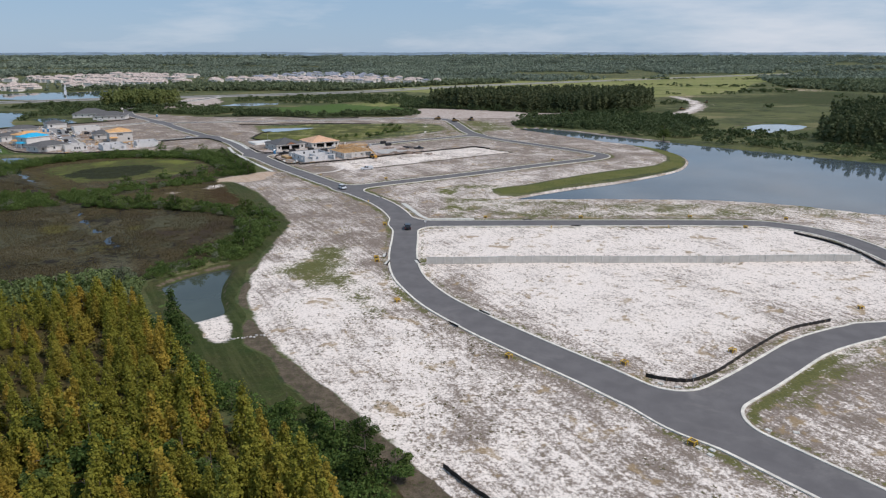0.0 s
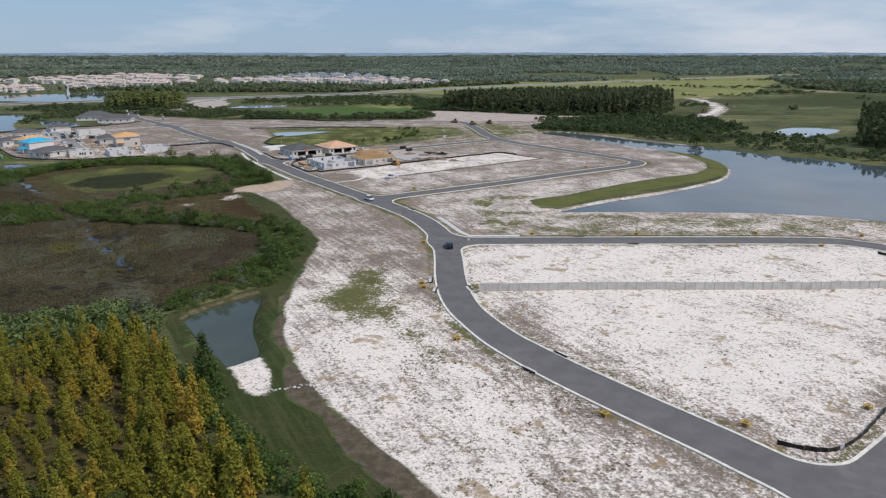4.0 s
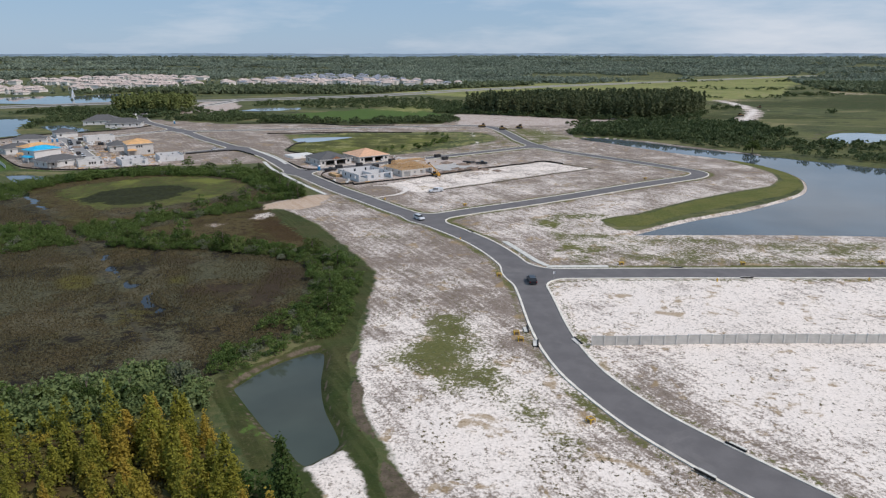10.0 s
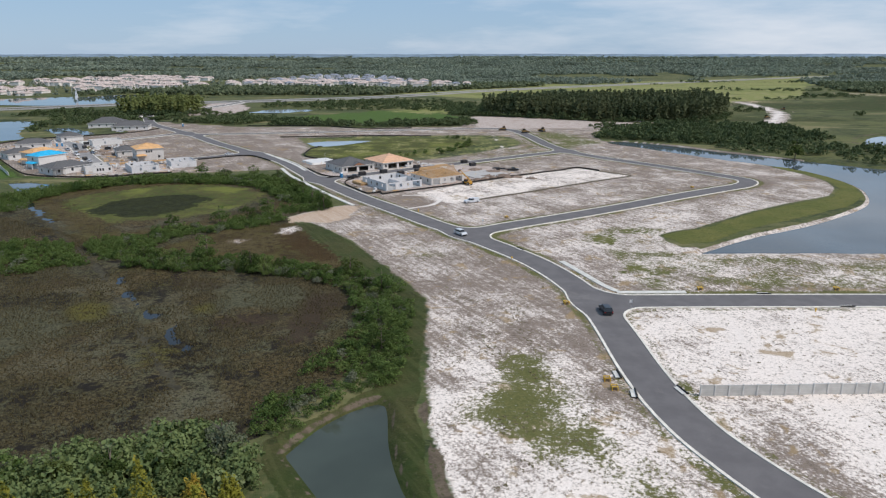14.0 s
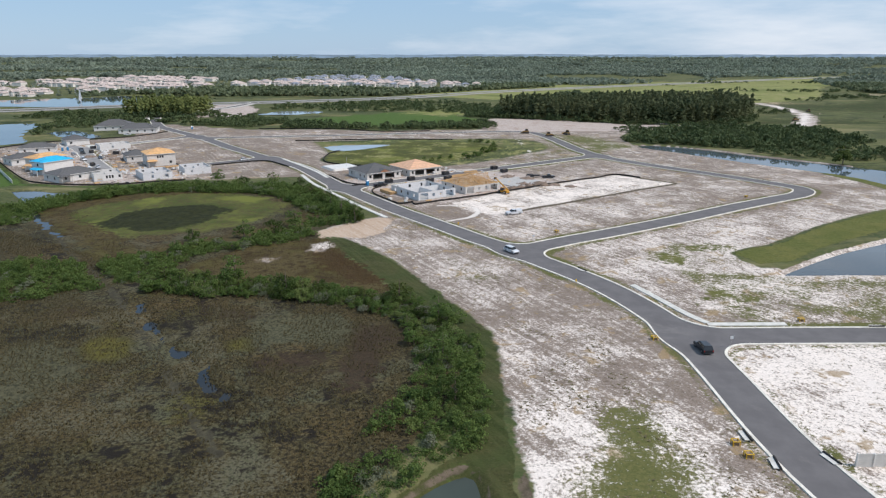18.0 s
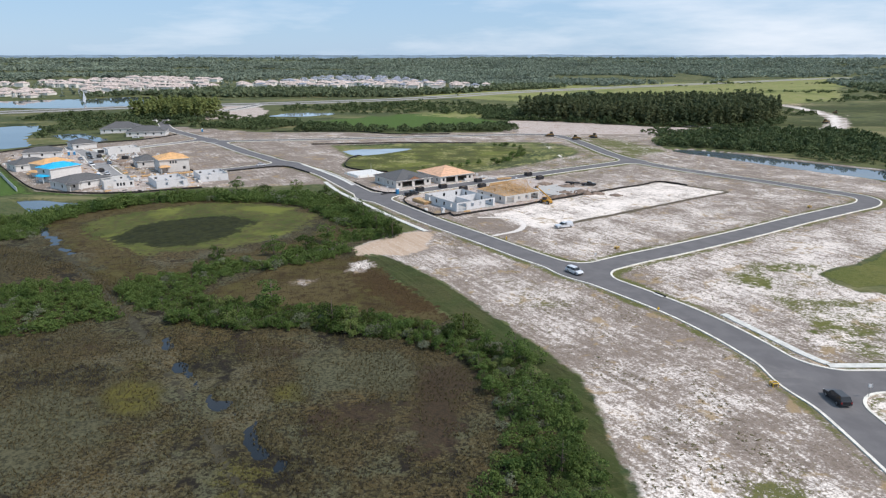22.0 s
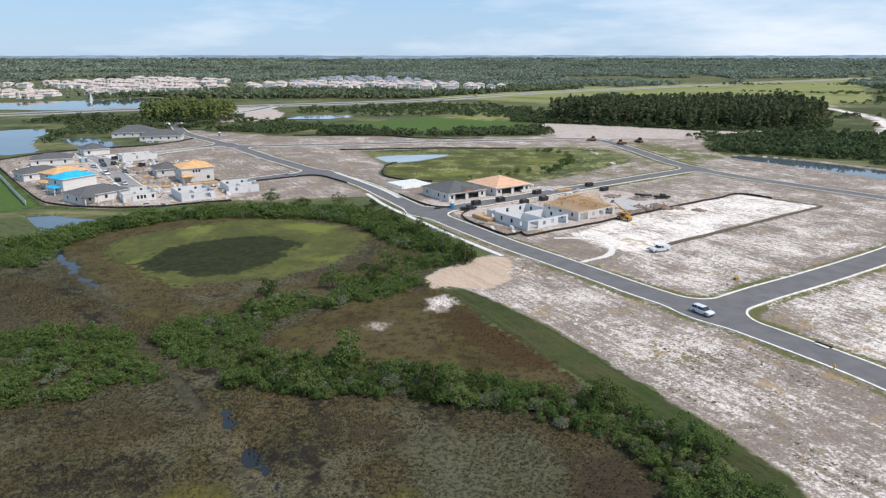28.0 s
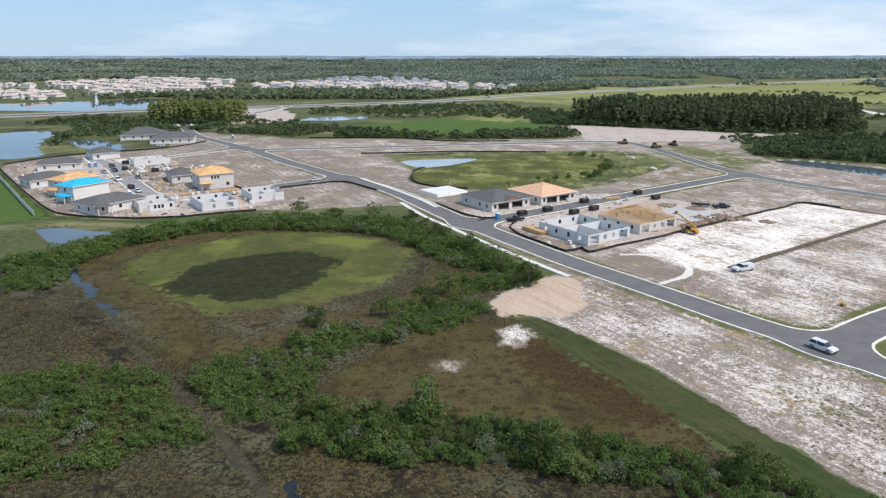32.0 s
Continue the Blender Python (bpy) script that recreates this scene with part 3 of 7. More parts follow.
away = np.clip((near_road - 1.0) / 8, 0, 1)
GZ = -0.06 + away * (0.10 * rough(GX, GY, 0.35, 1) + 0.16 * rough(GX, GY, 0.06, 2))
m_marsh, m_circle = soft(inside(MARSH, GX, GY)), soft(inside(CIRCLE, GX, GY))
m_cypress = soft(inside(CYPRESS, GX, GY))
GZ -= 0.45 * np.maximum(m_marsh, m_circle) * away
for _, ring, level, _, bank in WATERS:
    if not bank:
        continue
    d = inside(ring, GX, GY)
    w = np.clip((d + bank) / (2 * bank), 0, 1)
    GZ = GZ * (1 - w) + (level - 0.9) * w
for line in (DITCH_LINE, DITCH_LINE2):
    GZ -= 1.15 * soft(0.0 + 1.6 * rough(GX * 1.6, GY, 0.6, 81) - line_dist(line, GX, GY), 1.9)
reach = np.hypot(GX, GY)
GZ = GZ + 31 * np.clip((reach - 1900) / 2800, 0, 1.1) ** 1.4 + 1.5 * np.clip((reach - 1900) / 800, 0, 1) * rough(GX, GY, 0.004, 71)
pond_d = np.full(GX.shape, -99.0)
for _, ring, level, _, bank in WATERS:
    pond_d = np.maximum(pond_d, inside(ring, GX, GY)) if bank else pond_d
m_sand = np.maximum.reduce([soft(inside(SAND, GX, GY)) * (pond_d < -0.5), soft(inside(POND_SAND, GX, GY), 2.5), soft(3.0 - np.abs(inside(LAKE, GX, GY) + 0.6) * 3, 3) * (GX < 150)])
m_sand = np.maximum.reduce([m_sand, soft(inside(ENTRY_SITE, GX, GY), 5), 0.9 * soft(inside(SPILLS[0], GX, GY) + 0.5, 5), 0.75 * soft(inside(SPILLS[1], GX, GY), 6)])
m_grass = np.maximum.reduce([soft(inside(p, GX, GY), 2.0) for p in (SHORE_GRASS, EDGE_GRASS, LAWN_WEST, MEADOW)])
edge_line = np.array(WEST_EDGE[:13])
strip_w = 0.9 + 1.3 * soft(128 - GY, 8)
brown_edge = soft(strip_w + 1.2 * rough(GX, GY, 0.3, 61) - line_dist(edge_line, GX + strip_w * 0.75, GY + strip_w * 0.5), 1.4) * soft(185 - GY, 25)
m_grass = m_grass * (1 - brown_edge)
m_grass = np.maximum(m_grass, 0.5 * soft(inside(BASIN_RIM, GX, GY), 5) * (pond_d < 0))
m_grass = np.maximum(m_grass, soft(14 - line_dist(HIGHWAY, GX, GY), 10) * 0.9)
east = ((GX > 150) & (GY > 640)) | ((GX > 60) & (GY > 780)) | ((GX > -300) & (GY > 1060))
m_grass = np.maximum(m_grass, np.where(east, np.clip(0.55 + 0.5 * rough(GX, GY, 0.012, 9), 0, 1) * (GY < 1500), 0))
m_sand = m_sand * (1 - soft(inside(SHORE_GRASS, GX, GY), 2)) * (1 - soft(inside(BASIN, GX, GY), 3)) * (1 - 0.62 * soft(inside(BASIN_RIM, GX, GY), 6))
m_dirt = np.maximum.reduce([0.85 * soft(inside(TAN_LOT, GX, GY), 5), soft(1 - line_dist(SITE_TRACK2, GX, GY), 4)])
m_dirt = np.maximum(m_dirt, np.where((GX > 150) & (GY > 700) & (GY < 1200), np.clip(rough(GX, GY, 0.015, 4) * 0.5 + 0.1, 0, 0.8), 0))
m_brown = np.maximum.reduce([soft(inside(BROWN, GX, GY)), soft(-np.abs(inside(CIRCLE, GX, GY) - 2) + 8, 7) * 0.75, m_cypress * 0.7])
m_brown = m_brown * (1 - 0.15 * soft(inside([(-127, 266), (-112, 278), (-104, 284), (-97, 270), (-90, 256), (-112, 260)], GX, GY), 4))
m_brown = np.maximum(m_brown, 0.6 * brown_edge)
bare = 0.50 + 0.40 * soft(inside([(-8, 213), (-8, 165), (1, 142), (22, 116), (39, 98), (130, 126), (135, 213)], GX, GY), 3) + 0.28 * soft(175 - GY, 25) * soft(-4 - GX, 10) - 0.10 * soft(GY - 150, 22) * soft(-10 - GX, 6) - 0.13 * soft(GY - 205, 20) * soft(-12 - GX - np.clip(GY - 240, 0, 999) * 0.55, 6)
bare = bare - 0.09 * soft(GY - 222, 3) * (GX > -8) - 0.42 * soft(3.5 - near_road + 2.5 * rough(GX, GY, 0.15, 33), 5) * (GY < 420) - 0.14 * soft(GY - 330, 20) - 0.08 * soft(GY - 430, 20) - 0.12 * soft(75 - GY, 12) * (GX > 12) - 0.06 * soft(inside([(48, 60), (48, 92), (62, 104), (92, 118), (130, 110), (130, 40)], GX, GY), 4)
bare = bare + 0.04 * soft(-160 - GX, 10) - 0.05 * soft(inside(ENTRY_SITE, GX, GY), 5)
bare = bare - 0.3 * soft(inside([(-97, 382), (-116, 408), (-102, 428), (-58, 428), (-40, 428), (-45, 412)], GX, GY), 4) - 0.25 * soft(inside([(-88, 366), (-71, 338), (-34, 360), (-10, 380), (-8, 400), (-30, 410), (-60, 388)], GX, GY), 3)
bare = bare - 0.3 * soft(11 - near_road, 7) * soft(GX - 0.8 * (150 - GY) + 2, 4) * soft(172 - GY, 6) * soft(GY - 100, 6)
bare = bare + 0.10 * soft(GY - 238, 10) * soft(330 - GY, 30) + 0.44 * soft(inside(PAD, GX, GY), 1.2) - 0.35 * soft(12 - np.hypot(GX + 57, GY - 323), 3) * (near_road > 0.5) + 0.6 * soft(inside(POND_SAND, GX, GY), 1.5)
weed = 0.0 + 0.98 * soft(inside(GRASS_PATCH, GX, GY), 8) + 0.64 * soft(inside(GRASS_TAIL, GX, GY), 6) + 0.62 * soft(1.3 - np.abs(near_road - 1.6), 0.8) + 0.6 * soft(inside([(0, 222), (160, 222), (140, 245), (30, 254), (0, 262)], GX, GY), 4)
weed = weed + 0.5 * soft(inside([(-9, 267), (3, 262), (26, 264), (34, 280), (28, 287), (12, 288), (0, 280)], GX, GY), 5) + 0.10 * (GY > 250) + 0.13 * soft(GY - 205, 10) * soft(300 - GY, 10) * soft(-14 - GX, 5) + 0.35 * soft(inside([(20, 60), (34, 84), (50, 64), (40, 50)], GX, GY), 6) + 0.42 * soft(inside([(-45, 540), (5, 540), (30, 462), (-37, 432), (-60, 432), (-20, 490)], GX, GY), 8) + 0.3 * soft(inside([(30, 470), (60, 500), (66, 560), (20, 560)], GX, GY), 8)
weed = weed + 0.62 * soft(inside([(49, 92), (58, 100.5), (72, 112), (90, 119), (92, 113), (74, 106), (62, 94)], GX, GY), 3) + 0.35 * soft(inside([(-62, 262), (-50, 246), (-46, 255), (-58, 270)], GX, GY), 5)
weed = weed + 0.42 * soft(inside([(28, 470), (60, 500), (52, 520), (40, 560), (10, 575), (16, 530)], GX, GY), 8) + 0.3 * soft(inside([(-40, 415), (20, 455), (30, 440), (-10, 405)], GX, GY), 6) + 0.4 * soft(3.0 - np.minimum.reduce([line_dist(q, GX, GY) for q in ([(-37, 324), (41, 379)], [(22, 403), (42, 381)])]), 2)
weed = weed - 1.0 * soft(inside(PAD, GX, GY), 1)
mud = soft(0.8 - np.abs(inside(POND, GX, GY) + 0.7), 0.9) * 0.66
mud = np.maximum(mud, 0.78 * brown_edge)
mud = np.maximum(mud, soft(2.5 - np.abs(inside(EAST_POND, GX, GY) + 6), 4) * 0.8)
mud = np.maximum(mud, soft(1.1 - line_dist([(-37, 324), (41, 379)], GX, GY), 0.8))
mud = np.maximum(mud, soft(1.1 - line_dist([(22, 403), (42, 381)], GX, GY), 0.8))
pink = np.maximum(soft(inside(RED_DIRT, GX, GY), 5), 0.8 * soft(inside(ENTRY_SITE, GX, GY), 6))
rings = [np.abs(np.hypot(GX - x, GY - y + 0.3 * rough(GX, GY, 0.4, 8)) - q) for x, y, q in ((-70.7, 274.1, 5.6), (-70.2, 273.6, 3.6), (-57.9, 259.1, 4.6), (-57.6, 258.4, 2.9))]
tracks = 0.44 * soft(0.8 - np.minimum.reduce(rings), 1.1)
tracks = np.maximum(tracks, 0.8 * soft(0.9 - line_dist(spline([(-62, 335.5), (-54.5, 335.5), (-49.5, 333), (-47.5, 327), (-49.5, 319), (-54.5, 314.5), (-59, 311.5)], 1.5), GX, GY), 0.7))
for line in ([(40, 545), (44, 510), (48.7, 494), (51.6, 477), (59, 466), (63, 445), (80, 425)], [(-11, 545), (-10.6, 494), (-10, 477), (-14, 452)], [(36, 540), (40, 508), (44, 490), (46, 474), (50, 460)]):
    tracks = np.maximum(tracks, 0.5 * soft(2.0 + 1.2 * rough(GX, GY, 0.2, 77) - line_dist(spline(line, 3), GX, GY), 3))
fields = np.maximum(soft(inside([(-88, 1015), (-120, 1090), (-4, 1337), (105, 1404), (219, 1453), (420, 1500), (900, 1860), (960, 1800), (526, 1153), (420, 960), (300, 870), (240, 830), (60, 850), (0, 940)], GX, GY), 20) * (0.9 + 0.35 * rough(GX, GY, 0.012, 19)),
                    0.7 * soft(inside([(-160, 690), (-120, 760), (-60, 900), (0, 700), (-30, 690)], GX, GY), 10) * (0.6 + 0.4 * rough(GX, GY, 0.03, 18)))
fields = np.maximum(fields, soft(inside(BASIN_RIM, GX, GY), 6) * np.where(inside(BASIN, GX, GY) > 0, 0.42, 0.48) * (pond_d < 0))
pink = np.maximum(pink, 0.6 * soft(inside([(-112, 388), (-100, 372), (-84, 350), (-60, 336), (-28, 362), (-6, 384), (-20, 410), (-45, 424), (-76, 420)], GX, GY), 6) * (near_road > 1))
pink = np.maximum(pink, 0.55 * soft(inside([(-205, 372), (-262, 412), (-318, 478), (-300, 515), (-258, 512), (-262, 480), (-222, 425), (-176, 420), (-170, 396)], GX, GY), 6))
tracks = np.maximum(tracks, 0.7 * soft(6.5 - line_dist(SITE_TRACK, GX, GY), 5))
pink = np.maximum(pink, 0.62 * soft(14 - line_dist(SITE_TRACK, GX, GY), 9))
shore = soft(inside(SHORE_GRASS, GX, GY), 2)
for amount, patch in ((0.52, [(-5, 259), (-2, 272), (7, 279), (17, 291), (24, 284), (22, 274), (15, 271), (5, 260)]), (0.42, [(-3, 238), (1, 246), (12, 248), (16, 238), (14, 226), (4, 225), (-3, 227)]),
                      (0.38, [(34, 247), (47, 246), (52, 242), (43, 233), (34, 232)]), (0.40, [(59, 238), (78, 236), (84, 225), (67, 224), (55, 225)]), (0.5, [(76, 365), (87, 370), (79, 357), (70, 354)])):
    shore = np.maximum(shore, amount * soft(inside(patch, GX, GY) + 1, 5))
# the marsh's patches: pale sedge, dark dead stems, yellow moss
pale = np.maximum.reduce([soft(inside(p, GX, GY), 6) for p in ([(-103, 225), (-95, 230), (-83, 227), (-77, 221), (-80, 212), (-88, 211), (-99, 214)], [(-150, 210), (-139, 214), (-131, 210), (-122, 199), (-127, 188), (-150, 186)], [(-112, 214), (-108, 213), (-101, 200), (-104, 198)])])
burnt = np.maximum.reduce([soft(inside(p, GX, GY), 5) for p in ([(-78, 224), (-71, 224), (-68, 214), (-72, 198), (-77, 194), (-80, 202)], BROWN_DARK)])
burnt = np.maximum(burnt, 0.62 * np.maximum.reduce([soft(inside(p, GX, GY), 6) for p in ([(-116, 234), (-105, 237), (-97, 229), (-102, 223), (-111, 223)], [(-99, 209), (-88, 211), (-77, 209), (-77, 197), (-87, 197), (-96, 200)], [(-150, 236), (-138, 236), (-134, 226), (-148, 222)])]))
mossy = np.maximum.reduce([soft(inside(p, GX, GY), 4) for p in ([(-132, 213), (-129, 218), (-122, 215), (-118, 208), (-121, 205), (-127, 206)], [(-104, 214), (-100, 216), (-97, 210), (-101, 208)])])
weathered = 0.42 * soft(GY - 205, 22) * soft(-8 - GX - np.clip(GY - 240, 0, 999) * 0.5, 6)
weathered = np.maximum(weathered, 0.27 * soft(GY - 235, 10))
weathered = weathered * (1 - soft(inside(PAD, GX, GY), 1.2)) * (1 - soft(inside(SPILLS[0], GX, GY), 3))
trail = 0.95 * soft(1.1 - line_dist(TRAIL, GX, GY), 1.5) * 0.8
ny_, nx_ = GX.shape
idx = np.arange(ny_ * nx_).reshape(ny_, nx_)
quads = np.stack([idx[:-1, :-1], idx[:-1, 1:], idx[1:, 1:], idx[1:, :-1]], -1).reshape(-1, 4)
ground = array_object("ground", np.stack([GX, GY, GZ], -1).reshape(-1, 3), quads, M_GROUND)
tagged(ground, "flat white-sand lots, brown marsh and green scrub", "ground", kind="structure")
ground.data.polygons.foreach_set("use_smooth", [True] * len(ground.data.polygons))
for name, chans in (("cover_a", (m_sand, m_dirt, m_grass)), ("cover_b", (m_marsh, soft(inside(CIRCLE_DARK, GX, GY), 4), m_brown)), ("cover_c", (bare, weed, mud)), ("cover_d", (np.maximum(soft(inside(BOWL, GX, GY), 8), 0.85 * soft(inside(BASIN, GX, GY), 5) * (pond_d < 0)), np.maximum.reduce([soft(inside(MEADOW, GX, GY), 4), 0.8 * soft(inside(LAWN_WEST, GX, GY), 5), 0.34 * soft(inside(EDGE_GRASS, GX, GY), 1.5) * (1 - brown_edge) * soft(185 - GY, 25)]), trail)), ("cover_e", (fields, tracks * np.where(GY < 310, m_sand, 1), pink)),
                    ("cover_f", (pale, burnt, mossy)), ("cover_g", (weathered, shore, shore))):
    at = ground.data.attributes.new(name, "FLOAT_COLOR", "POINT")
    at.data.foreach_set("color", np.stack([*[np.clip(c_, 0, 1) for c_ in chans], np.ones(GX.shape)], -1).astype(np.float32).ravel())
for name, ring, level, mat, _ in WATERS:
    r = np.array(ring)
    me = bpy.data.meshes.new(name)
    bm = bmesh.new()
    vs = [bm.verts.new((x, y, level)) for x, y in r]
    es = [bm.edges.new((vs[i], vs[(i + 1) % len(vs)])) for i in range(len(vs))]
    bmesh.ops.triangle_fill(bm, use_beauty=True, edges=es)
    for fc in bm.faces:
        if fc.normal.z < 0:
            fc.normal_flip()
    bm.to_mesh(me)
    bm.free()
    me.materials.append(mat)
    tagged(new(name, me), "still grey-blue water reflecting the sky" if mat in (M_LAKE, M_MILKY) else "dark still water between grassy banks", "water", kind="structure")


# ---- roads: asphalt, kerbs and sidewalks cut from one field ----
def clip(poly, lo, keep_above):
    """Cut a polygon of (x, y, value) at value = lo."""
    out = []
    for (ax, ay, av), (bx, by, bv) in zip(poly, poly[1:] + poly[:1]):
        ia, ib = (av >= lo) == keep_above, (bv >= lo) == keep_above
        if ia:
            out.append((ax, ay, av))
        if ia != ib:
            s = (lo - av) / (bv - av)
            out.append((ax + s * (bx - ax), ay + s * (by - ay), lo))
    return out


rx, ry = np.arange(-330, 136, 1.0), np.arange(50, 715, 1.0)
RX, RY = np.meshgrid(rx, ry)
RF = roads_field(RX, RY)
dust_v, dust_f, tar_v, tar_f, kerb_v, kerb_f = [], [], [], [], [], []
KERB_W, KERB_Z, TAR_Z = 0.52, 0.13, 0.035
cmin = np.minimum.reduce([RF[:-1, :-1], RF[1:, :-1], RF[:-1, 1:], RF[1:, 1:]])
for j, i in np.argwhere(cmin < KERB_W):
    cell = [(rx[i], ry[j], RF[j, i]), (rx[i + 1], ry[j], RF[j, i + 1]), (rx[i + 1], ry[j + 1], RF[j + 1, i + 1]), (rx[i], ry[j + 1], RF[j + 1, i])]
    t_poly = clip(cell, 0.0, False)
    if len(t_poly) > 2:
        tv_, tf_ = (dust_v, dust_f) if rx[i] < -219 and ry[j] < 540 else (tar_v, tar_f)
        tf_.append(range(len(tv_), len(tv_) + len(t_poly)))
        tv_ += [(x, y, TAR_Z) for x, y, _ in t_poly]
    k_poly = clip(cell, 0.0, True)
    k_poly = clip(k_poly, KERB_W, False) if len(k_poly) > 2 else []
    if len(k_poly) > 2:
        kerb_f.append(range(len(kerb_v), len(kerb_v) + len(k_poly)))
        kerb_v += [(x, y, KERB_Z if v < 0.3 or v == KERB_W else KERB_Z + 0.02) for x, y, v in k_poly]
        for a_, b_ in zip(k_poly, k_poly[1:] + k_poly[:1]):
            for edge in (0.0, KERB_W):
                if a_[2] == edge and b_[2] == edge:
                    n0 = len(kerb_v)
                    kerb_v += [(a_[0], a_[1], KERB_Z), (b_[0], b_[1], KERB_Z), (b_[0], b_[1], -0.3), (a_[0], a_[1], -0.3)]
                    kerb_f.append((n0 + 1, n0, n0 + 3, n0 + 2))
tagged(mesh_object("road", tar_v, tar_f, M_ASPHALT), "new grey asphalt streets without markings", "road", kind="structure")
tagged(mesh_object("road", dust_v, dust_f, M_DUSTY), "dust-covered pale asphalt street among the building sites", "road", kind="structure")
tagged(mesh_object("kerb", kerb_v, kerb_f, M_KERB), "pale concrete kerb along both sides of the streets", "kerb", kind="structure")


def ribbon(name, line, width, z, thick, material, label, category):
    """A raised strip with edges, along a line."""
    line = np.asarray(line, float)
    d = np.gradient(line, axis=0)
    d /= np.hypot(d[:, 0], d[:, 1])[:, None]
    nrm = np.stack([-d[:, 1], d[:, 0]], 1)
    v, f = [], []
    for (x, y), (nx, ny) in zip(line, nrm):
        for s, h in ((-1, z - thick), (-1, z), (1, z), (1, z - thick)):
            v.append((x + s * nx * width / 2, y + s * ny * width / 2, h))
    for i in range(len(line) - 1):
        for k in range(3):
            a_ = i * 4 + k
            f.append((a_, a_ + 1, a_ + 5, a_ + 4))
    return tagged(mesh_object(name, v, f, material), label, category, kind="structure")


WALKS = [spline([(-13.5, 246.5), (-9.8, 236), (-6.5, 226.5), (-4.2, 222.4)], 2), np.array([(-4.6, 221.6), (4, 221.7), (12, 221.8)]),
         spline([(-126.5, 402), (-117.5, 381), (-108, 364), (-93, 338), (-79.5, 316.5)], 3), spline([(-113, 394), (-120, 408.5), (-130, 425.5), (-147, 452)], 4)]
for line in WALKS:
    ribbon("sidewalk", line, 1.6, 0.12, 0.4, M_WALK, "short stretch of new white concrete sidewalk", "sidewalk")
off = np.gradient(HIGHWAY, axis=0)
off = np.stack([-off[:, 1], off[:, 0]], 1) / np.hypot(off[:, 0], off[:, 1])[:, None]
M_HIGHWAY = plain("weathered_highway", (0.33, 0.315, 0.295), 0.9, vary=0.06, scale=0.05)
for s in (-1, 1):
    ribbon("highway", HIGHWAY + off * s * 13, 11, 0.5, 1.2, M_HIGHWAY, "weathered grey highway across the plain", "road")
ribbon("entry_lane", ENTRY, 8, 0.32, 0.5, M_ASPHALT, "new asphalt lane curving to the highway", "road")
for s in (-1, 1):
    e_off = np.gradient(ENTRY, axis=0)
    e_off = np.stack([-e_off[:, 1], e_off[:, 0]], 1) / np.hypot(e_off[:, 0], e_off[:, 1])[:, None]
    ribbon("kerb", ENTRY + e_off * s * 4.7, 1.2, 0.42, 0.5, M_KERB, "pale kerb of the entry lane", "kerb")
ribbon("entry_road", ENTRY, 17, 0.25, 0.8, plain("entry_paving", (0.42, 0.39, 0.36), 0.9, vary=0.15, scale=0.05), "unfinished pale entry road curving to the highway", "road")


# ---- vegetation ----
rng = np.random.default_rng(7)
M_BARK = plain("grey_bark", (0.16, 0.125, 0.095), 0.95, vary=0.2, scale=3)
M_CYPRESS = leafy("cypress_needles", (0.14, 0.152, 0.022), (0.405, 0.375, 0.052), (0.48, 0.325, 0.052), patch=0.21)
M_BUSH = leafy("broad_leaves", (0.04029, 0.08482, 0.01802), (0.1749, 0.2491, 0.06149), (0.1908, 0.2332, 0.06891), patch=0.16)
M_WILLOW = leafy("grey_green_leaves", (0.1105, 0.1318, 0.07225), (0.221, 0.238, 0.1445), (0.255, 0.2635, 0.1785))
M_DARKLEAF = leafy("dark_leaves", (0.0306, 0.0612, 0.0119), (0.085, 0.1232, 0.0255), (0.102, 0.1275, 0.0306))
M_PINE = leafy("pine_needles", (0.06, 0.085, 0.038), (0.15, 0.175, 0.075), (0.155, 0.165, 0.08), patch=0.05)
M_PINE2 = leafy("bright_needles", (0.095, 0.135, 0.04), (0.23, 0.28, 0.09), (0.24, 0.27, 0.09))
# distant foliage: aerial haze is put into these paler, bluer leaf colours
M_HAZY_TREES = leafy("far_woods", (0.215, 0.26, 0.195), (0.275, 0.32, 0.235), (0.265, 0.305, 0.22), broad=True)
M_SCRUB = leafy("scrub_leaves", (0.055, 0.085, 0.034), (0.145, 0.185, 0.075), (0.15, 0.18, 0.08), patch=0.03)
M_SEDGE = leafy("sedge_blades", (0.09, 0.072, 0.036), (0.20, 0.155, 0.075), (0.14, 0.125, 0.06), patch=0.08)
M_WEED = leafy("weed_tufts", (0.15, 0.13, 0.07), (0.29, 0.25, 0.14), (0.16, 0.17, 0.055), patch=0.1)


def cards(pos, nrm, size, r, ragged=0.35):
    """Leaf sprays: one bent four-sided blade per point, facing about nrm."""
    n = len(pos)
    nrm = nrm + r.normal(0, ragged, (n, 3))
    nrm /= np.linalg.norm(nrm, axis=1)[:, None] + 1e-9
    t = np.cross(nrm, r.normal(0, 1, (n, 3)))
    t /= np.linalg.norm(t, axis=1)[:, None] + 1e-9
    b = np.cross(nrm, t)
    s = (np.asarray(size) * r.uniform(0.6, 1.35, n))[:, None]
    w = s * r.uniform(0.5, 0.9, (n, 1))
    v = np.stack([pos - t * s, pos - b * w + nrm * s * 0.15, pos + t * s, pos + b * w - nrm * s * 0.15], 1).reshape(-1, 3)
    return v, np.arange(n * 4).reshape(-1, 4)


def on_ball(n, r):
    v = r.normal(0, 1, (n, 3))
    return v / np.linalg.norm(v, axis=1)[:, None]


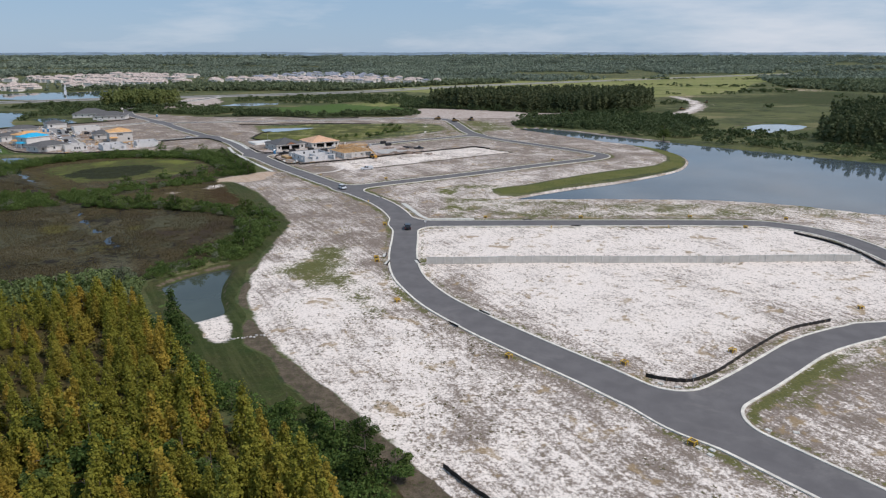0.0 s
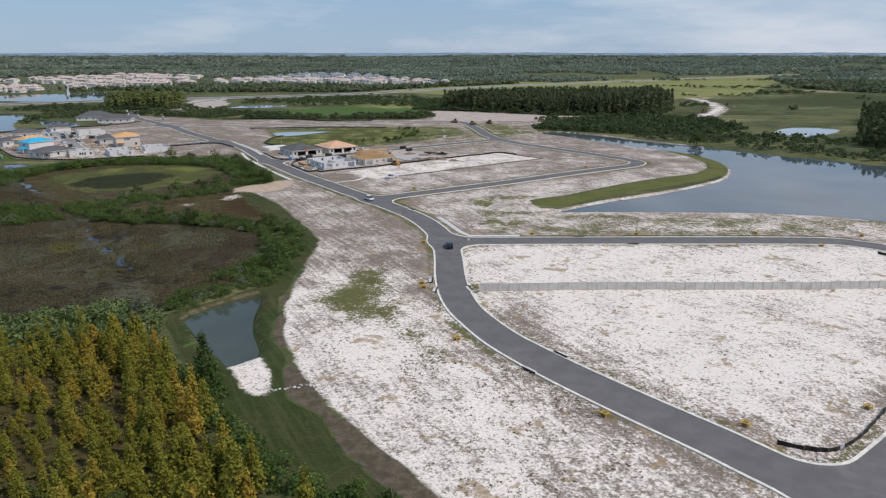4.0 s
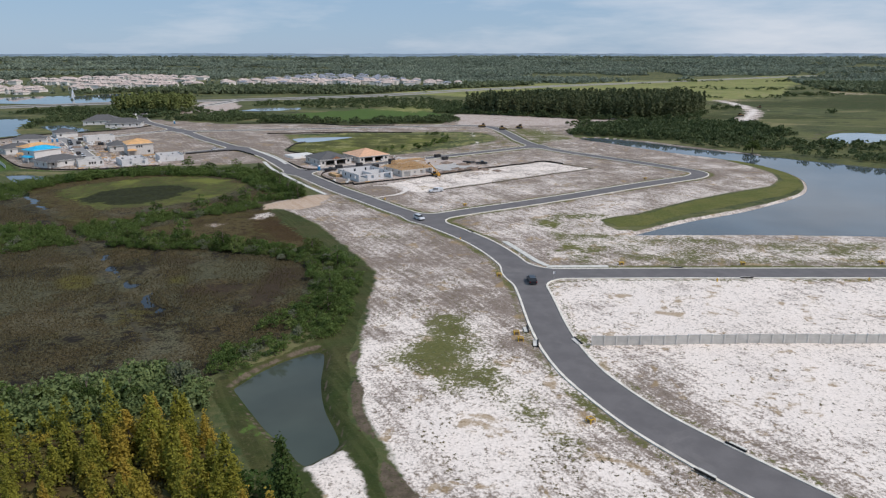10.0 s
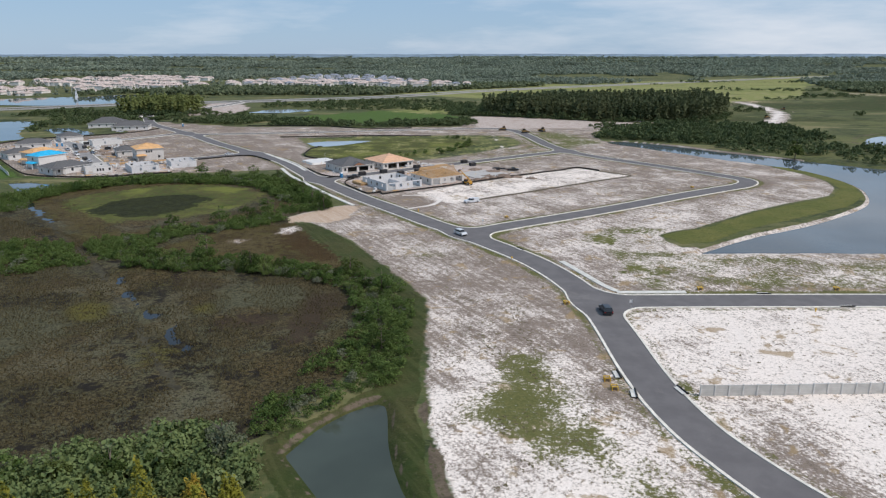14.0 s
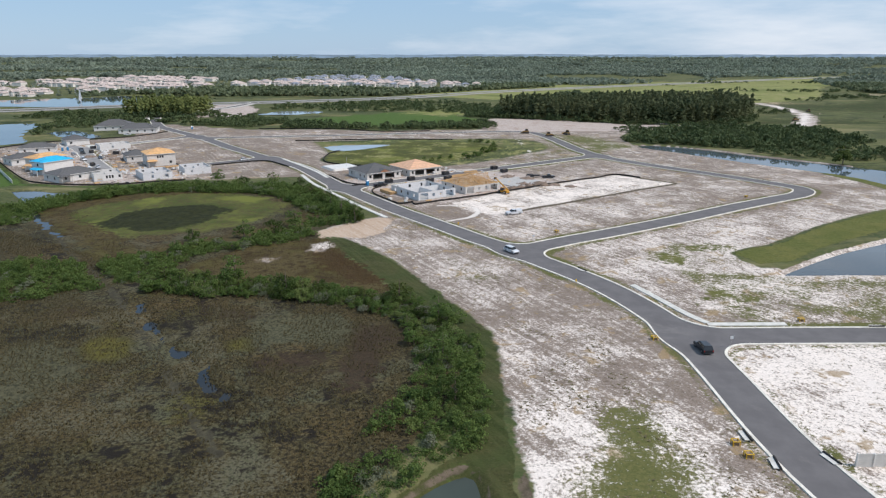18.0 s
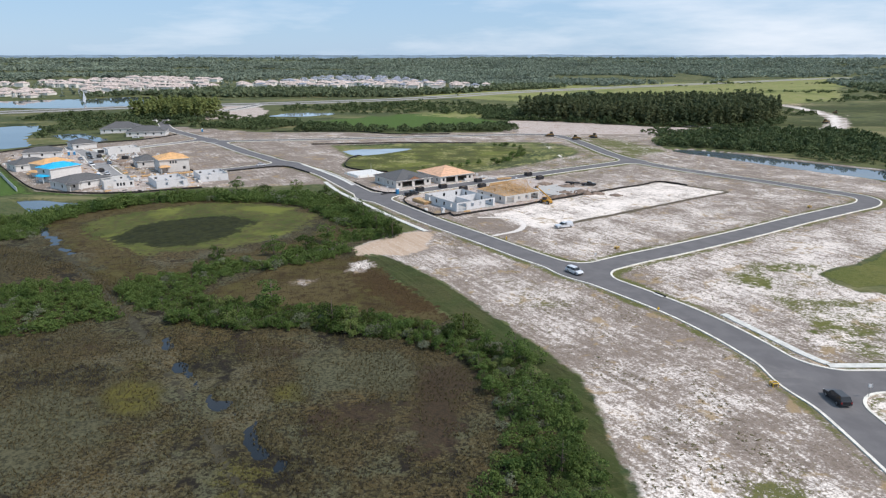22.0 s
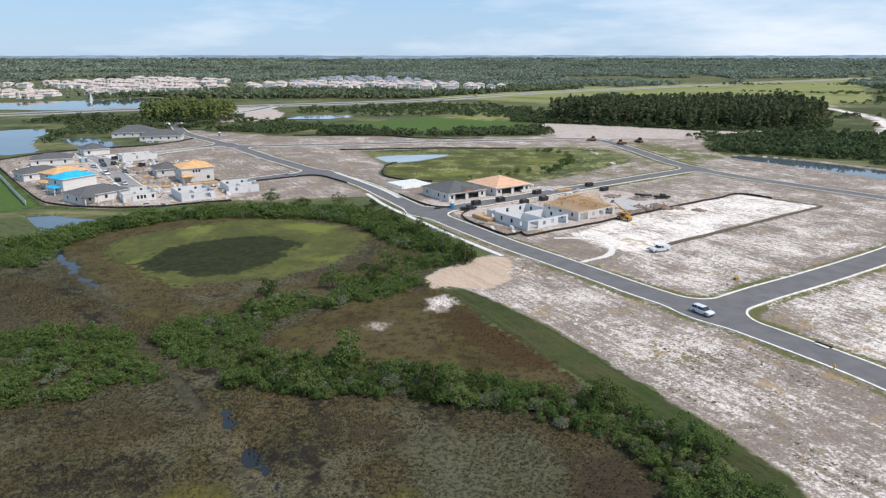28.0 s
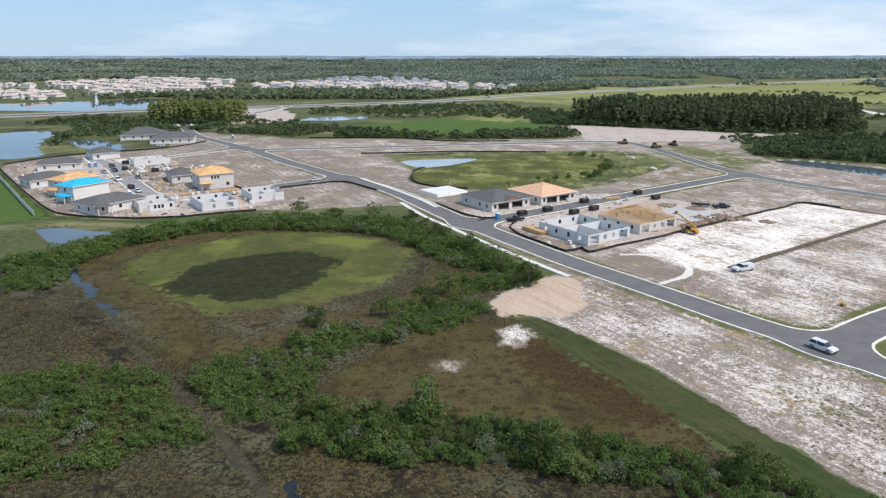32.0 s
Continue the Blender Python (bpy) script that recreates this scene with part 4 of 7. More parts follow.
def cypress_crown(h, rad, n, r):
    """A full cone of drooping sprays, gathered at the tips of its branches."""
    tips = max(24, n // 14)
    u = 0.08 + 0.92 * r.beta(1.15, 1.35, tips)
    k = rad * np.minimum(1, ((1 - u) * 1.08) ** 1.0 + 0.05) * np.clip(u / 0.2, 0.5, 1) * r.uniform(0.72, 1.12, tips)
    a = r.uniform(0, 6.283, tips)
    tip = np.stack([k * np.cos(a), k * np.sin(a), u * h - k * 0.15], 1)
    tip[0] = (0, 0, h)
    pick = r.integers(0, tips, n)
    spread = (0.14 + 0.2 * (1 - u[pick]))[:, None]
    pos = tip[pick] * (1 - np.array([1, 1, 0]) * 0.45 * r.random((n, 1)) ** 2) + r.normal(0, 1, (n, 3)) * spread * rad * np.array([0.6, 0.6, 0.75])
    nrm = np.stack([np.cos(a[pick]) * 0.6, np.sin(a[pick]) * 0.6, np.full(n, 0.8)], 1)
    return cards(pos, nrm, 0.18 + 0.1 * (1 - u[pick]), r, 0.65)


def bush_crown(h, rad, n, r, lobes=7, size=0.26):
    """Lobes of loose leaf sprays, open at the edges."""
    P, N = [], []
    for i in range(lobes):
        a, q = r.uniform(0, 6.283), rad * math.sqrt(r.uniform(0.02, 0.75))
        lr = rad * r.uniform(0.28, 0.56)
        lz = r.uniform(0.3, 0.92) * h * (1 - 0.35 * (q / rad) ** 2) - lr * 0.4
        d = on_ball(n // lobes, r)
        d[:, 2] = np.abs(d[:, 2]) * r.uniform(0.6, 1.2) - 0.25
        P.append(np.array([q * math.cos(a), q * math.sin(a), max(lz, lr * 0.35)]) + d * lr * (0.5 + 0.62 * r.random((len(d), 1)) ** 0.6))
        N.append(d + np.array([0, 0, 0.45]))
    P, N = np.concatenate(P), np.concatenate(N)
    P[:, 2] = np.maximum(P[:, 2], 0.05)
    return cards(P, N, size, r, 0.6)


def pine_crown(h, rad, n, r):
    z = h * (0.12 + 0.88 * r.beta(1.5, 1.1, n))
    k = np.clip((z / h - 0.12) / 0.88, 0, 1)
    rr = rad * np.sqrt(np.clip(1.05 - k ** 1.6, 0.03, 1)) * np.sqrt(r.uniform(0.2, 1, n)) * (0.75 + 0.25 * np.sin(z * 2.3 + r.uniform(0, 6)))
    a = r.uniform(0, 6.283, n)
    return cards(np.stack([rr * np.cos(a), rr * np.sin(a), z], 1), np.stack([np.cos(a), np.sin(a), np.full(n, 0.8)], 1), rad * 0.33, r, 0.6)


def tapered(path, radii, sides=6):
    """A tapered limb along a path of points."""
    v, f = [], []
    for (x, y, z), q in zip(path, radii):
        for k in range(sides):
            v.append((x + q * math.cos(6.283 * k / sides), y + q * math.sin(6.283 * k / sides), z))
    for i in range(len(path) - 1):
        for k in range(sides):
            f.append((i * sides + k, i * sides + (k + 1) % sides, (i + 1) * sides + (k + 1) % sides, (i + 1) * sides + k))
    return v, f


def join(parts):
    v, f = [], []
    for pv, pf in parts:
        n = len(v)
        v += [tuple(q) for q in pv]
        f += [tuple(i + n for i in q) for q in pf]
    return v, f


def trunk_mesh(h, rad, limbs, spread, r):
    parts = [tapered([(0, 0, -0.3), (0.03, 0, h * 0.3), (0.0, 0.05, h * 0.65), (0.02, 0, h * 0.95)], [rad, rad * 0.8, rad * 0.5, rad * 0.12])]
    for i in range(limbs):
        z0, a = h * r.uniform(0.15, 0.65), r.uniform(0, 6.283)
        L = spread * r.uniform(0.6, 1.0)
        parts.append(tapered([(0, 0, z0), (L * 0.5 * math.cos(a), L * 0.5 * math.sin(a), z0 + L * 0.35), (L * math.cos(a), L * math.sin(a), z0 + L * 0.55)],
                             [rad * 0.5, rad * 0.3, rad * 0.08], 5))
    return join(parts)


def plant(name, h, crown, leaf_mat, trunk_r, limbs, spread, label, category, group, r):
    root = tagged(new(name), label, category, group)
    tv, tf = trunk_mesh(h, trunk_r, limbs, spread, r)
    mesh_object("trunk", tv, tf, M_BARK, root, True)
    me_ob = array_object("crown", crown[0], crown[1], leaf_mat)
    me_ob.parent = root
    return root


def scatter(poly, gap, r, tries=1.0):
    """Points in a polygon, no two nearer than about gap."""
    p = np.array(poly)
    lo, hi = p.min(0), p.max(0)
    nx, ny = int((hi[0] - lo[0]) / gap) + 1, int((hi[1] - lo[1]) / gap) + 1
    X, Y = np.meshgrid(np.arange(nx), np.arange(ny))
    x = lo[0] + (X + 0.5 * (Y % 2) + r.uniform(-0.4, 0.4, X.shape)) * gap
    y = lo[1] + (Y + r.uniform(-0.4, 0.4, X.shape)) * gap
    ok = inside(poly, x, y) > 0
    return np.stack([x[ok], y[ok]], 1)


def height_at(x, y):
    i, j = np.clip(np.searchsorted(gx, x), 0, len(gx) - 1), np.clip(np.searchsorted(gy, y), 0, len(gy) - 1)
    return GZ[j, i]


def mass(name, kinds, spots, scales, material, label, category, r, sink=0.1):
    """Many plants as one mesh: kinds is a list of (verts, faces), each turned and scaled at its spot."""
    V, F, n = [], [], 0
    pick = r.integers(0, len(kinds), len(spots))
    for k, (kv, kf) in enumerate(kinds):
        sel = np.where(pick == k)[0]
        if not len(sel):
            continue
        a, s = r.uniform(0, 6.283, len(sel)), np.asarray(scales)[sel]
        if s.ndim == 1:
            s = np.stack([s, s], 1)
        ca, sa = np.cos(a)[:, None], np.sin(a)[:, None]
        x = (kv[None, :, 0] * ca - kv[None, :, 1] * sa) * s[:, :1] + spots[sel][:, :1]
        y = (kv[None, :, 0] * sa + kv[None, :, 1] * ca) * s[:, :1] + spots[sel][:, 1:2]
        z = kv[None, :, 2] * s[:, 1:2] + (height_at(spots[sel][:, 0], spots[sel][:, 1]) - sink)[:, None]
        V.append(np.stack([x, y, z], -1).reshape(-1, 3))
        F.append((kf[None] + (np.arange(len(sel)) * len(kv))[:, None, None] + n).reshape(-1, kf.shape[1]))
        n += len(sel) * len(kv)
    return tagged(array_object(name, np.concatenate(V), np.concatenate(F), material, F[0].shape[1]), label, category, kind="stuff")


def settle(root, x, y, s, turn, sink=0.05):
    m = Matrix.Translation((x, y, float(height_at(x, y)) - sink)) @ Matrix.Rotation(turn, 4, "Z") @ Matrix.Diagonal((s, s, s * rng.uniform(0.9, 1.15), 1))
    return m


def put_plants(sources, spots, scales):
    """The first spots take the sources themselves, the others copies."""
    for i, ((x, y), s) in enumerate(zip(spots, scales)):
        src = sources[i % len(sources)]
        m = settle(src, x, y, s, rng.uniform(0, 6.283))
        if i < len(sources):
            made = src
        else:
            made = copy_thing(src, Matrix.Identity(4))
        made.matrix_basis = m


# pond cypresses: the stand in the south-west
spots = scatter(CYPRESS, 3.5, rng)
spots = spots + rng.uniform(-0.7, 0.7, spots.shape)
spots = spots[np.hypot(spots[:, 0] + 52.3, spots[:, 1] - 122) > 3.5]
hole = rough(spots[:, 0], spots[:, 1], 0.16, 31)
spots = spots[hole > -0.75]
depth = inside(CYPRESS, spots[:, 0], spots[:, 1])
open_part = soft(inside([(-125, 130), (-90, 135), (-60, 112), (-52, 95), (-80, 80), (-125, 90)], spots[:, 0], spots[:, 1]), 10)
hs = rng.uniform(0.65, 1.15, len(spots)) * (1 - 0.45 * open_part)
order = np.argsort(np.hypot(spots[:, 0] + 30, spots[:, 1] - 112))
spots, hs = spots[order], hs[order]
seeds = []
for k in range(9):
    r = np.random.default_rng(100 + k)
    h = r.uniform(6.2, 8.6)
    seeds.append(plant("cypress_tree", h, cypress_crown(h, r.uniform(1.75, 2.25), 1300, r), M_CYPRESS, 0.13, 5, 0.8,
                       "slender cone-shaped cypress turning yellow-green to rust", "tree", "cypress stand", r))
put_plants(seeds, spots[:290], hs[:290])
kinds = [cypress_crown(7.2, 1.9, 480, np.random.default_rng(k)) for k in range(8)]
mass("cypress_stand", kinds, spots[290:], hs[290:], M_CYPRESS, "more young cypresses in yellow-green and rust", "trees", rng)
r = np.random.default_rng(77)
lone = plant("cypress_tree", 10.5, cypress_crown(10.5, 2.7, 2200, r), leafy("deep_green_needles", (0.034, 0.068, 0.016), (0.095, 0.14, 0.032), (0.095, 0.14, 0.032)), 0.16, 5, 0.8,
             "tall dark green cypress standing alone at the pond", "tree", "", r)
lone.matrix_basis = pose(-52.3, 122, -0.1)
# undergrowth inside the stand
kinds_bush = [bush_crown(1.8, 1.5, 84, np.random.default_rng(40 + k), 6, 0.3) for k in range(6)]
under = scatter(CYPRESS, 2.6, rng)
M_UNDER = leafy("olive_undergrowth", (0.10, 0.095, 0.03), (0.23, 0.20, 0.065), (0.22, 0.16, 0.06))
mass("undergrowth", kinds_bush, under, rng.uniform(0.45, 0.9, len(under)), M_UNDER, "low tangled undergrowth beneath the cypresses", "undergrowth", rng)
edge = scatter([(-60, 128), (-54, 117), (-46, 107), (-38, 98), (-30, 92), (-20, 82), (-8, 66), (-2, 62), (-10, 78), (-22, 89), (-32, 98), (-42, 108), (-50, 119), (-54, 127)], 2.4, rng)
edge = edge[inside(POND, edge[:, 0], edge[:, 1]) < -2.5]
kinds_e = [bush_crown(1.8, 1.5, 300, np.random.default_rng(140 + k), 8, 0.14) for k in range(6)]
mass("edge_shrubs", kinds_e, edge, rng.uniform(0.8, 1.9, len(edge)), M_BUSH, "green shrubs along the edge of the cypress stand", "shrubs", rng)
fringe = scatter(FRINGE, 2.3, rng)
M_FRESH = leafy("fresh_green_leaves", (0.10, 0.145, 0.05), (0.28, 0.345, 0.13), (0.33, 0.36, 0.21), patch=0.12)
mass("fringe_shrubs", kinds_e, fringe, rng.uniform(0.9, 2.7, len(fringe)), M_FRESH, "light green broadleaf shrubs between cypresses and marsh", "shrubs", rng)

# shrub belts of the wetland
seeds_b = []
for k in range(10):
    r = np.random.default_rng(200 + k)
    h = r.uniform(2.4, 3.6)
    mat, label = ((M_BUSH, "rounded leafy green shrub in the wetland thicket"), (M_BUSH, "rounded leafy green shrub in the wetland thicket"), (M_DARKLEAF, "dense dark green shrub in the wetland thicket"), (M_BUSH, "rounded leafy green shrub in the wetland thicket"), (M_WILLOW, "pale grey-green willow shrub in the thicket"))[4 if k == 9 else k % 4]
    seeds_b.append(plant("shrub", h, bush_crown(h, r.uniform(1.7, 2.2), 900, r, 10, 0.14), mat, 0.1, 5, 1.2, label, "shrub", "wetland thicket", r))
belt_spots = np.concatenate([scatter(b, 1.8, rng) for b in BELTS])
keep = rough(belt_spots[:, 0], belt_spots[:, 1], 0.22, 5) > -0.95
belt_spots = belt_spots[keep]
order = np.argsort(np.hypot(belt_spots[:, 0] + 95, belt_spots[:, 1] - 238))
belt_spots = belt_spots[order]
bs = (0.42 + 0.62 * rng.random(len(belt_spots)) ** 1.7 + 0.12 * rough(belt_spots[:, 0], belt_spots[:, 1], 0.3, 6)) * (1 + 0.45 * (belt_spots[:, 1] > 325))
put_plants(seeds_b, belt_spots[:285], bs[:285])
kinds_b = [bush_crown(2.8, 1.9, 400, np.random.default_rng(60 + k), 9, 0.165) for k in range(8)]
rest, rs = belt_spots[285:], bs[285:]
pale = rng.random(len(rest)) < 0.06
mass("thicket", kinds_b, rest[~pale], rs[~pale], M_BUSH, "dense green shrub thicket round the wetland", "shrubs", rng)
mass("willow_thicket", kinds_b, rest[pale], rs[pale] * 0.95, M_WILLOW, "pale willow bushes in the thicket", "shrubs", rng)
# taller trees that stand out of the belts
TALL = [(-97, 240, 1.5), (-112, 250, 1.9), (-70, 236, 1.5), (-61, 224, 1.4), (-90, 312, 1.7), (-96, 322, 1.6), (-104, 336, 1.6), (-101, 329, 1.4), (-112, 352, 1.5), (-60, 205, 1.5), (-58, 190, 1.3),
        (-122, 292, 1.5), (-136, 287, 1.3), (-109, 306, 1.6), (-114, 298, 1.4), (-160, 384, 1.5), (-121, 371, 1.3), (-134, 378, 1.3), (-146, 376, 1.2), (-178, 368, 1.3)]
seeds_t = []
for k in range(4):
    r = np.random.default_rng(300 + k)
    seeds_t.append(plant("tree", 4.2, bush_crown(4.2, 1.9, 1200, r, 14, 0.12), (M_DARKLEAF, M_BUSH)[k % 2], 0.14, 7, 1.5, "small dark broadleaf tree rising from the shrubs", "tree", "wetland trees", r))
put_plants(seeds_t, [q[:2] for q in TALL], [q[2] for q in TALL])

for x, y, q in ((-43, 520, 0.9), (-39, 521, 0.8), (-36, 520, 1.0), (-32, 514, 0.9), (-29, 507, 0.9), (-29, 495, 1.0), (-31, 484, 1.3), (-32, 480, 1.2), (-37, 471, 1.3), (-42, 460, 1.2), (-48, 455, 1.3), (-46, 452, 1.0), (-56, 452, 0.9), (-62, 449, 0.9), (-70, 445, 0.7), (-34, 475, 0.9), (-39, 465, 0.9), (-66, 446, 0.8), (-84, 434, 0.7)):
    copy_thing(seeds_b[int(q * 10) % 4], Matrix.Identity(4)).matrix_basis = settle(None, x, y, q, q * 9)
seeds_big = []
for k in range(4):
    r = np.random.default_rng(330 + k)
    seeds_big.append(plant("tree", 6.0, bush_crown(6.0, 2.7, 2400, r, 14, 0.17), (M_DARKLEAF, M_BUSH, M_DARKLEAF, M_WILLOW)[k], 0.2, 8, 2.2, ("dark broadleaf tree among the cypresses", "bright green broadleaf tree among the cypresses", "dark broadleaf tree among the cypresses", "pale grey-green tree at the edge of the stand")[k], "tree", "broadleaf trees", r))
    seeds_big[-1].matrix_basis = settle(None, (-44, -30, -62, -77)[k], (72, 76, 90, 154)[k], (0.9, 0.9, 0.9, 1.1)[k], k)
for x, y, q in ((-58, 83.6, 2.3), (-52.4, 86.5, 2.1), (-47, 79, 2.2), (-34.4, 78, 1.9), (-39, 75, 2.0), (-50, 74.6, 2.2), (-18.7, 89.3, 1.5), (-11.4, 84.7, 1.7), (-15, 84, 1.9), (-5.9, 76.7, 1.6), (-10, 78, 1.8), (-24, 94, 1.3), (-84, 150, 1.5), (-90.5, 149, 1.5), (-97, 147, 1.4), (-104, 147, 1.6), (-110, 152, 1.5)):
    copy_thing(seeds_big[int(q * 10) % 3], Matrix.Identity(4)).matrix_basis = settle(None, x, y, q * 0.55, q * 7)

# sedge of the marsh
r = np.random.default_rng(9)


def tuft(n, h, spread, width, r):
    v = []
    for i in range(n):
        a, b = r.uniform(0, 6.283), r.uniform(0.2, 1) * spread
        x, y = r.uniform(-0.3, 0.3) * spread, r.uniform(-0.3, 0.3) * spread
        w = width * r.uniform(0.6, 1.2)
        v += [(x - w * math.sin(a), y + w * math.cos(a), 0), (x + w * math.sin(a), y - w * math.cos(a), 0), (x + b * math.cos(a), y + b * math.sin(a), h * r.uniform(0.6, 1.1))]
    return np.array(v), np.arange(n * 3).reshape(-1, 3)


sedges = [tuft(9, 0.62, 0.5, 0.10, np.random.default_rng(k)) for k in range(6)]
field = scatter([(-260, 335), (-200, 300), (-150, 268), (-128, 258), (-100, 248), (-78, 238), (-62, 222), (-60, 205), (-66, 180), (-76, 163), (-84, 158), (-118, 154), (-190, 160), (-260, 200)], 0.66, r)
wet = -0.85 - height_at(field[:, 0], field[:, 1])
patch = rough(field[:, 0], field[:, 1], 0.25, 12) + 0.6 * rough(field[:, 0], field[:, 1], 0.9, 13)
field = field[(wet < 0) & (patch > -0.35)]
mass("sedge", sedges, field, rng.uniform(0.4, 0.85, len(field)), M_SEDGE, "tawny sedge and dead grass over the marsh", "marsh grass", rng)
ring = scatter(CIRCLE, 1.2, r)
ring = ring[(inside(CIRCLE, ring[:, 0], ring[:, 1]) < 9) & (inside(CIRCLE_DARK, ring[:, 0], ring[:, 1]) < -2)]
mass("rush", sedges, ring, rng.uniform(0.4, 0.7, len(ring)), M_SEDGE, "sedge round the green wetland bowl", "marsh grass", rng)
brown = scatter(BROWN, 1.1, r)
mass("bracken", sedges, brown, rng.uniform(0.3, 0.6, len(brown)), leafy("bracken", (0.06, 0.042, 0.018), (0.125, 0.085, 0.035), (0.11, 0.092, 0.036), patch=0.06), "brown bracken on the dry rise", "bracken", rng)
# weeds on the sand
weeds_k = [tuft(8, 0.11, 0.45, 0.12, np.random.default_rng(20 + k)) for k in range(5)]
ws = scatter([(10, 62), (-28, 122), (-46, 158), (-50, 215), (-64, 255), (-95, 300), (-70, 315), (-38, 276), (-12, 222), (-14, 180), (0, 135), (45, 80), (60, 60)], 1.25, r)
ws2 = scatter([(-6, 130), (-3, 212), (110, 210), (120, 180), (80, 132), (38, 108), (14, 132)], 3.4, r)
ws3 = scatter([(-8, 222), (-34, 284), (80, 345), (120, 400), (115, 345), (20, 290), (20, 258), (150, 240), (130, 222)], 1.6, r)
ws4 = scatter([(-56, 318), (-30, 288), (80, 360), (60, 400)], 1.6, r)
ws = np.concatenate([ws, ws2, ws3, ws4])
clump = rough(ws[:, 0], ws[:, 1], 0.5, 21) + 0.8 * rough(ws[:, 0], ws[:, 1], 0.11, 22)
ws = ws[(clump > 0.3) & (roads_field(ws[:, 0], ws[:, 1]) > 1.0) & (inside(PAD, ws[:, 0], ws[:, 1]) < 0) & (inside(TAN_LOT, ws[:, 0], ws[:, 1]) < 0) & (inside(LAKE, ws[:, 0], ws[:, 1]) < -1)]
mass("weeds", weeds_k, ws, rng.uniform(0.5, 1.5, len(ws)), M_WEED, "scattered dry weeds on the white sand", "weeds", rng, 0.02)

# middle distance: scrub, woods
kinds_m = [bush_crown(3.4, 2.6, 96, np.random.default_rng(80 + k), 8, 0.5) for k in range(6)]
SCRUB = [
    ([(-300, 655), (-215, 608), (-113, 596), (-20, 606), (-18, 640), (-60, 632), (-140, 626), (-200, 665), (-290, 690)], 4.5),
    ([(-130, 750), (-60, 745), (0, 700), (10, 800), (-60, 900), (-120, 900), (-250, 820), (-230, 765)], 8.5),
    ([(70, 525), (102, 483), (132, 443), (172, 400), (230, 348), (330, 305), (420, 420), (330, 480), (240, 455), (150, 520), (120, 600), (70, 600)], 7.0),
    ([(-440, 680), (-400, 690), (-385, 640), (-360, 560), (-345, 555), (-330, 610), (-290, 660), (-310, 700), (-420, 760)], 7.0),
    ([(-620, 850), (-400, 842), (-330, 870), (-420, 875), (-640, 885)], 5.5),
    ([(-275, 690), (-230, 680), (-225, 720), (-232, 712), (-262, 700)], 6.5),
    ([(-420, 400), (-330, 395), (-262, 345), (-235, 325), (-280, 320), (-420, 330)], 5.0),
]
mid = []
for poly, gap in SCRUB:
    p = scatter(poly, gap, r)
    mid.append(p[rough(p[:, 0], p[:, 1], 0.05, 41) > -0.5])
p = scatter([(-110, 1010), (80, 1170), (480, 1480), (760, 1680), (560, 1100), (640, 860), (330, 620), (230, 700), (250, 800), (60, 830)], 11, r)
mid.append(p[rough(p[:, 0], p[:, 1] * 1.8, 0.02, 42) + 0.4 * rough(p[:, 0], p[:, 1], 0.08, 43) > 0.75])
p = scatter([(-900, 620), (-560, 880), (-300, 960), (-130, 1050), (-60, 1200), (-440, 1200), (-520, 1110), (-560, 1000), (-700, 950)], 9, r)
mid.append(p[(rough(p[:, 0], p[:, 1], 0.03, 44) > 0.45) & (inside(FOUNTAIN_POND, p[:, 0], p[:, 1]) < -8) & (line_dist(HIGHWAY, p[:, 0], p[:, 1]) > 32)])
mid = np.concatenate(mid)
dry = np.maximum.reduce([inside(w, mid[:, 0], mid[:, 1]) for w in (LAKE, EAST_POND, WEST_POND, WEST_POND2, FOUNTAIN_POND, NORTH_POND)])
mid = mid[(dry < -6) & (line_dist(ENTRY, mid[:, 0], mid[:, 1]) > 10) & (line_dist(SITE_TRACK, mid[:, 0], mid[:, 1]) > 7)]
sc = rng.uniform(0.5, 1.6, len(mid))
mass("scrub", kinds_m, mid, np.stack([sc, sc * rng.uniform(0.8, 1.3, len(mid))], 1), M_SCRUB, "dark scrub and bushes beyond the lots", "scrub", rng)
kinds_p = [pine_crown(18, 3.4, 84, np.random.default_rng(90 + k)) for k in range(8)]
WOODS = [([(-14, 694), (22, 678), (58, 658), (91, 639), (127, 632), (170, 639), (200, 668), (228, 722), (240, 800), (120, 800), (20, 770)], 5.2, 1.0), ([(268, 470), (240, 425), (262, 368), (330, 325), (440, 330), (560, 600), (420, 640), (340, 590), (300, 500)], 5.5, 0.85),
         ([(-350, 702), (-318, 694), (-284, 698), (-278, 735), (-315, 752), (-345, 745)], 4.6, 0.95)]
for poly, gap, s in WOODS:
    p = scatter(poly, gap, r)
    mass("woods", kinds_p, p, np.stack([s * rng.uniform(0.8, 1.25, len(p)), s * rng.uniform(0.75, 1.1, len(p))], 1), M_PINE2 if poly[0][0] < -300 else M_PINE, "dense dark pine and cypress wood", "woods", rng)
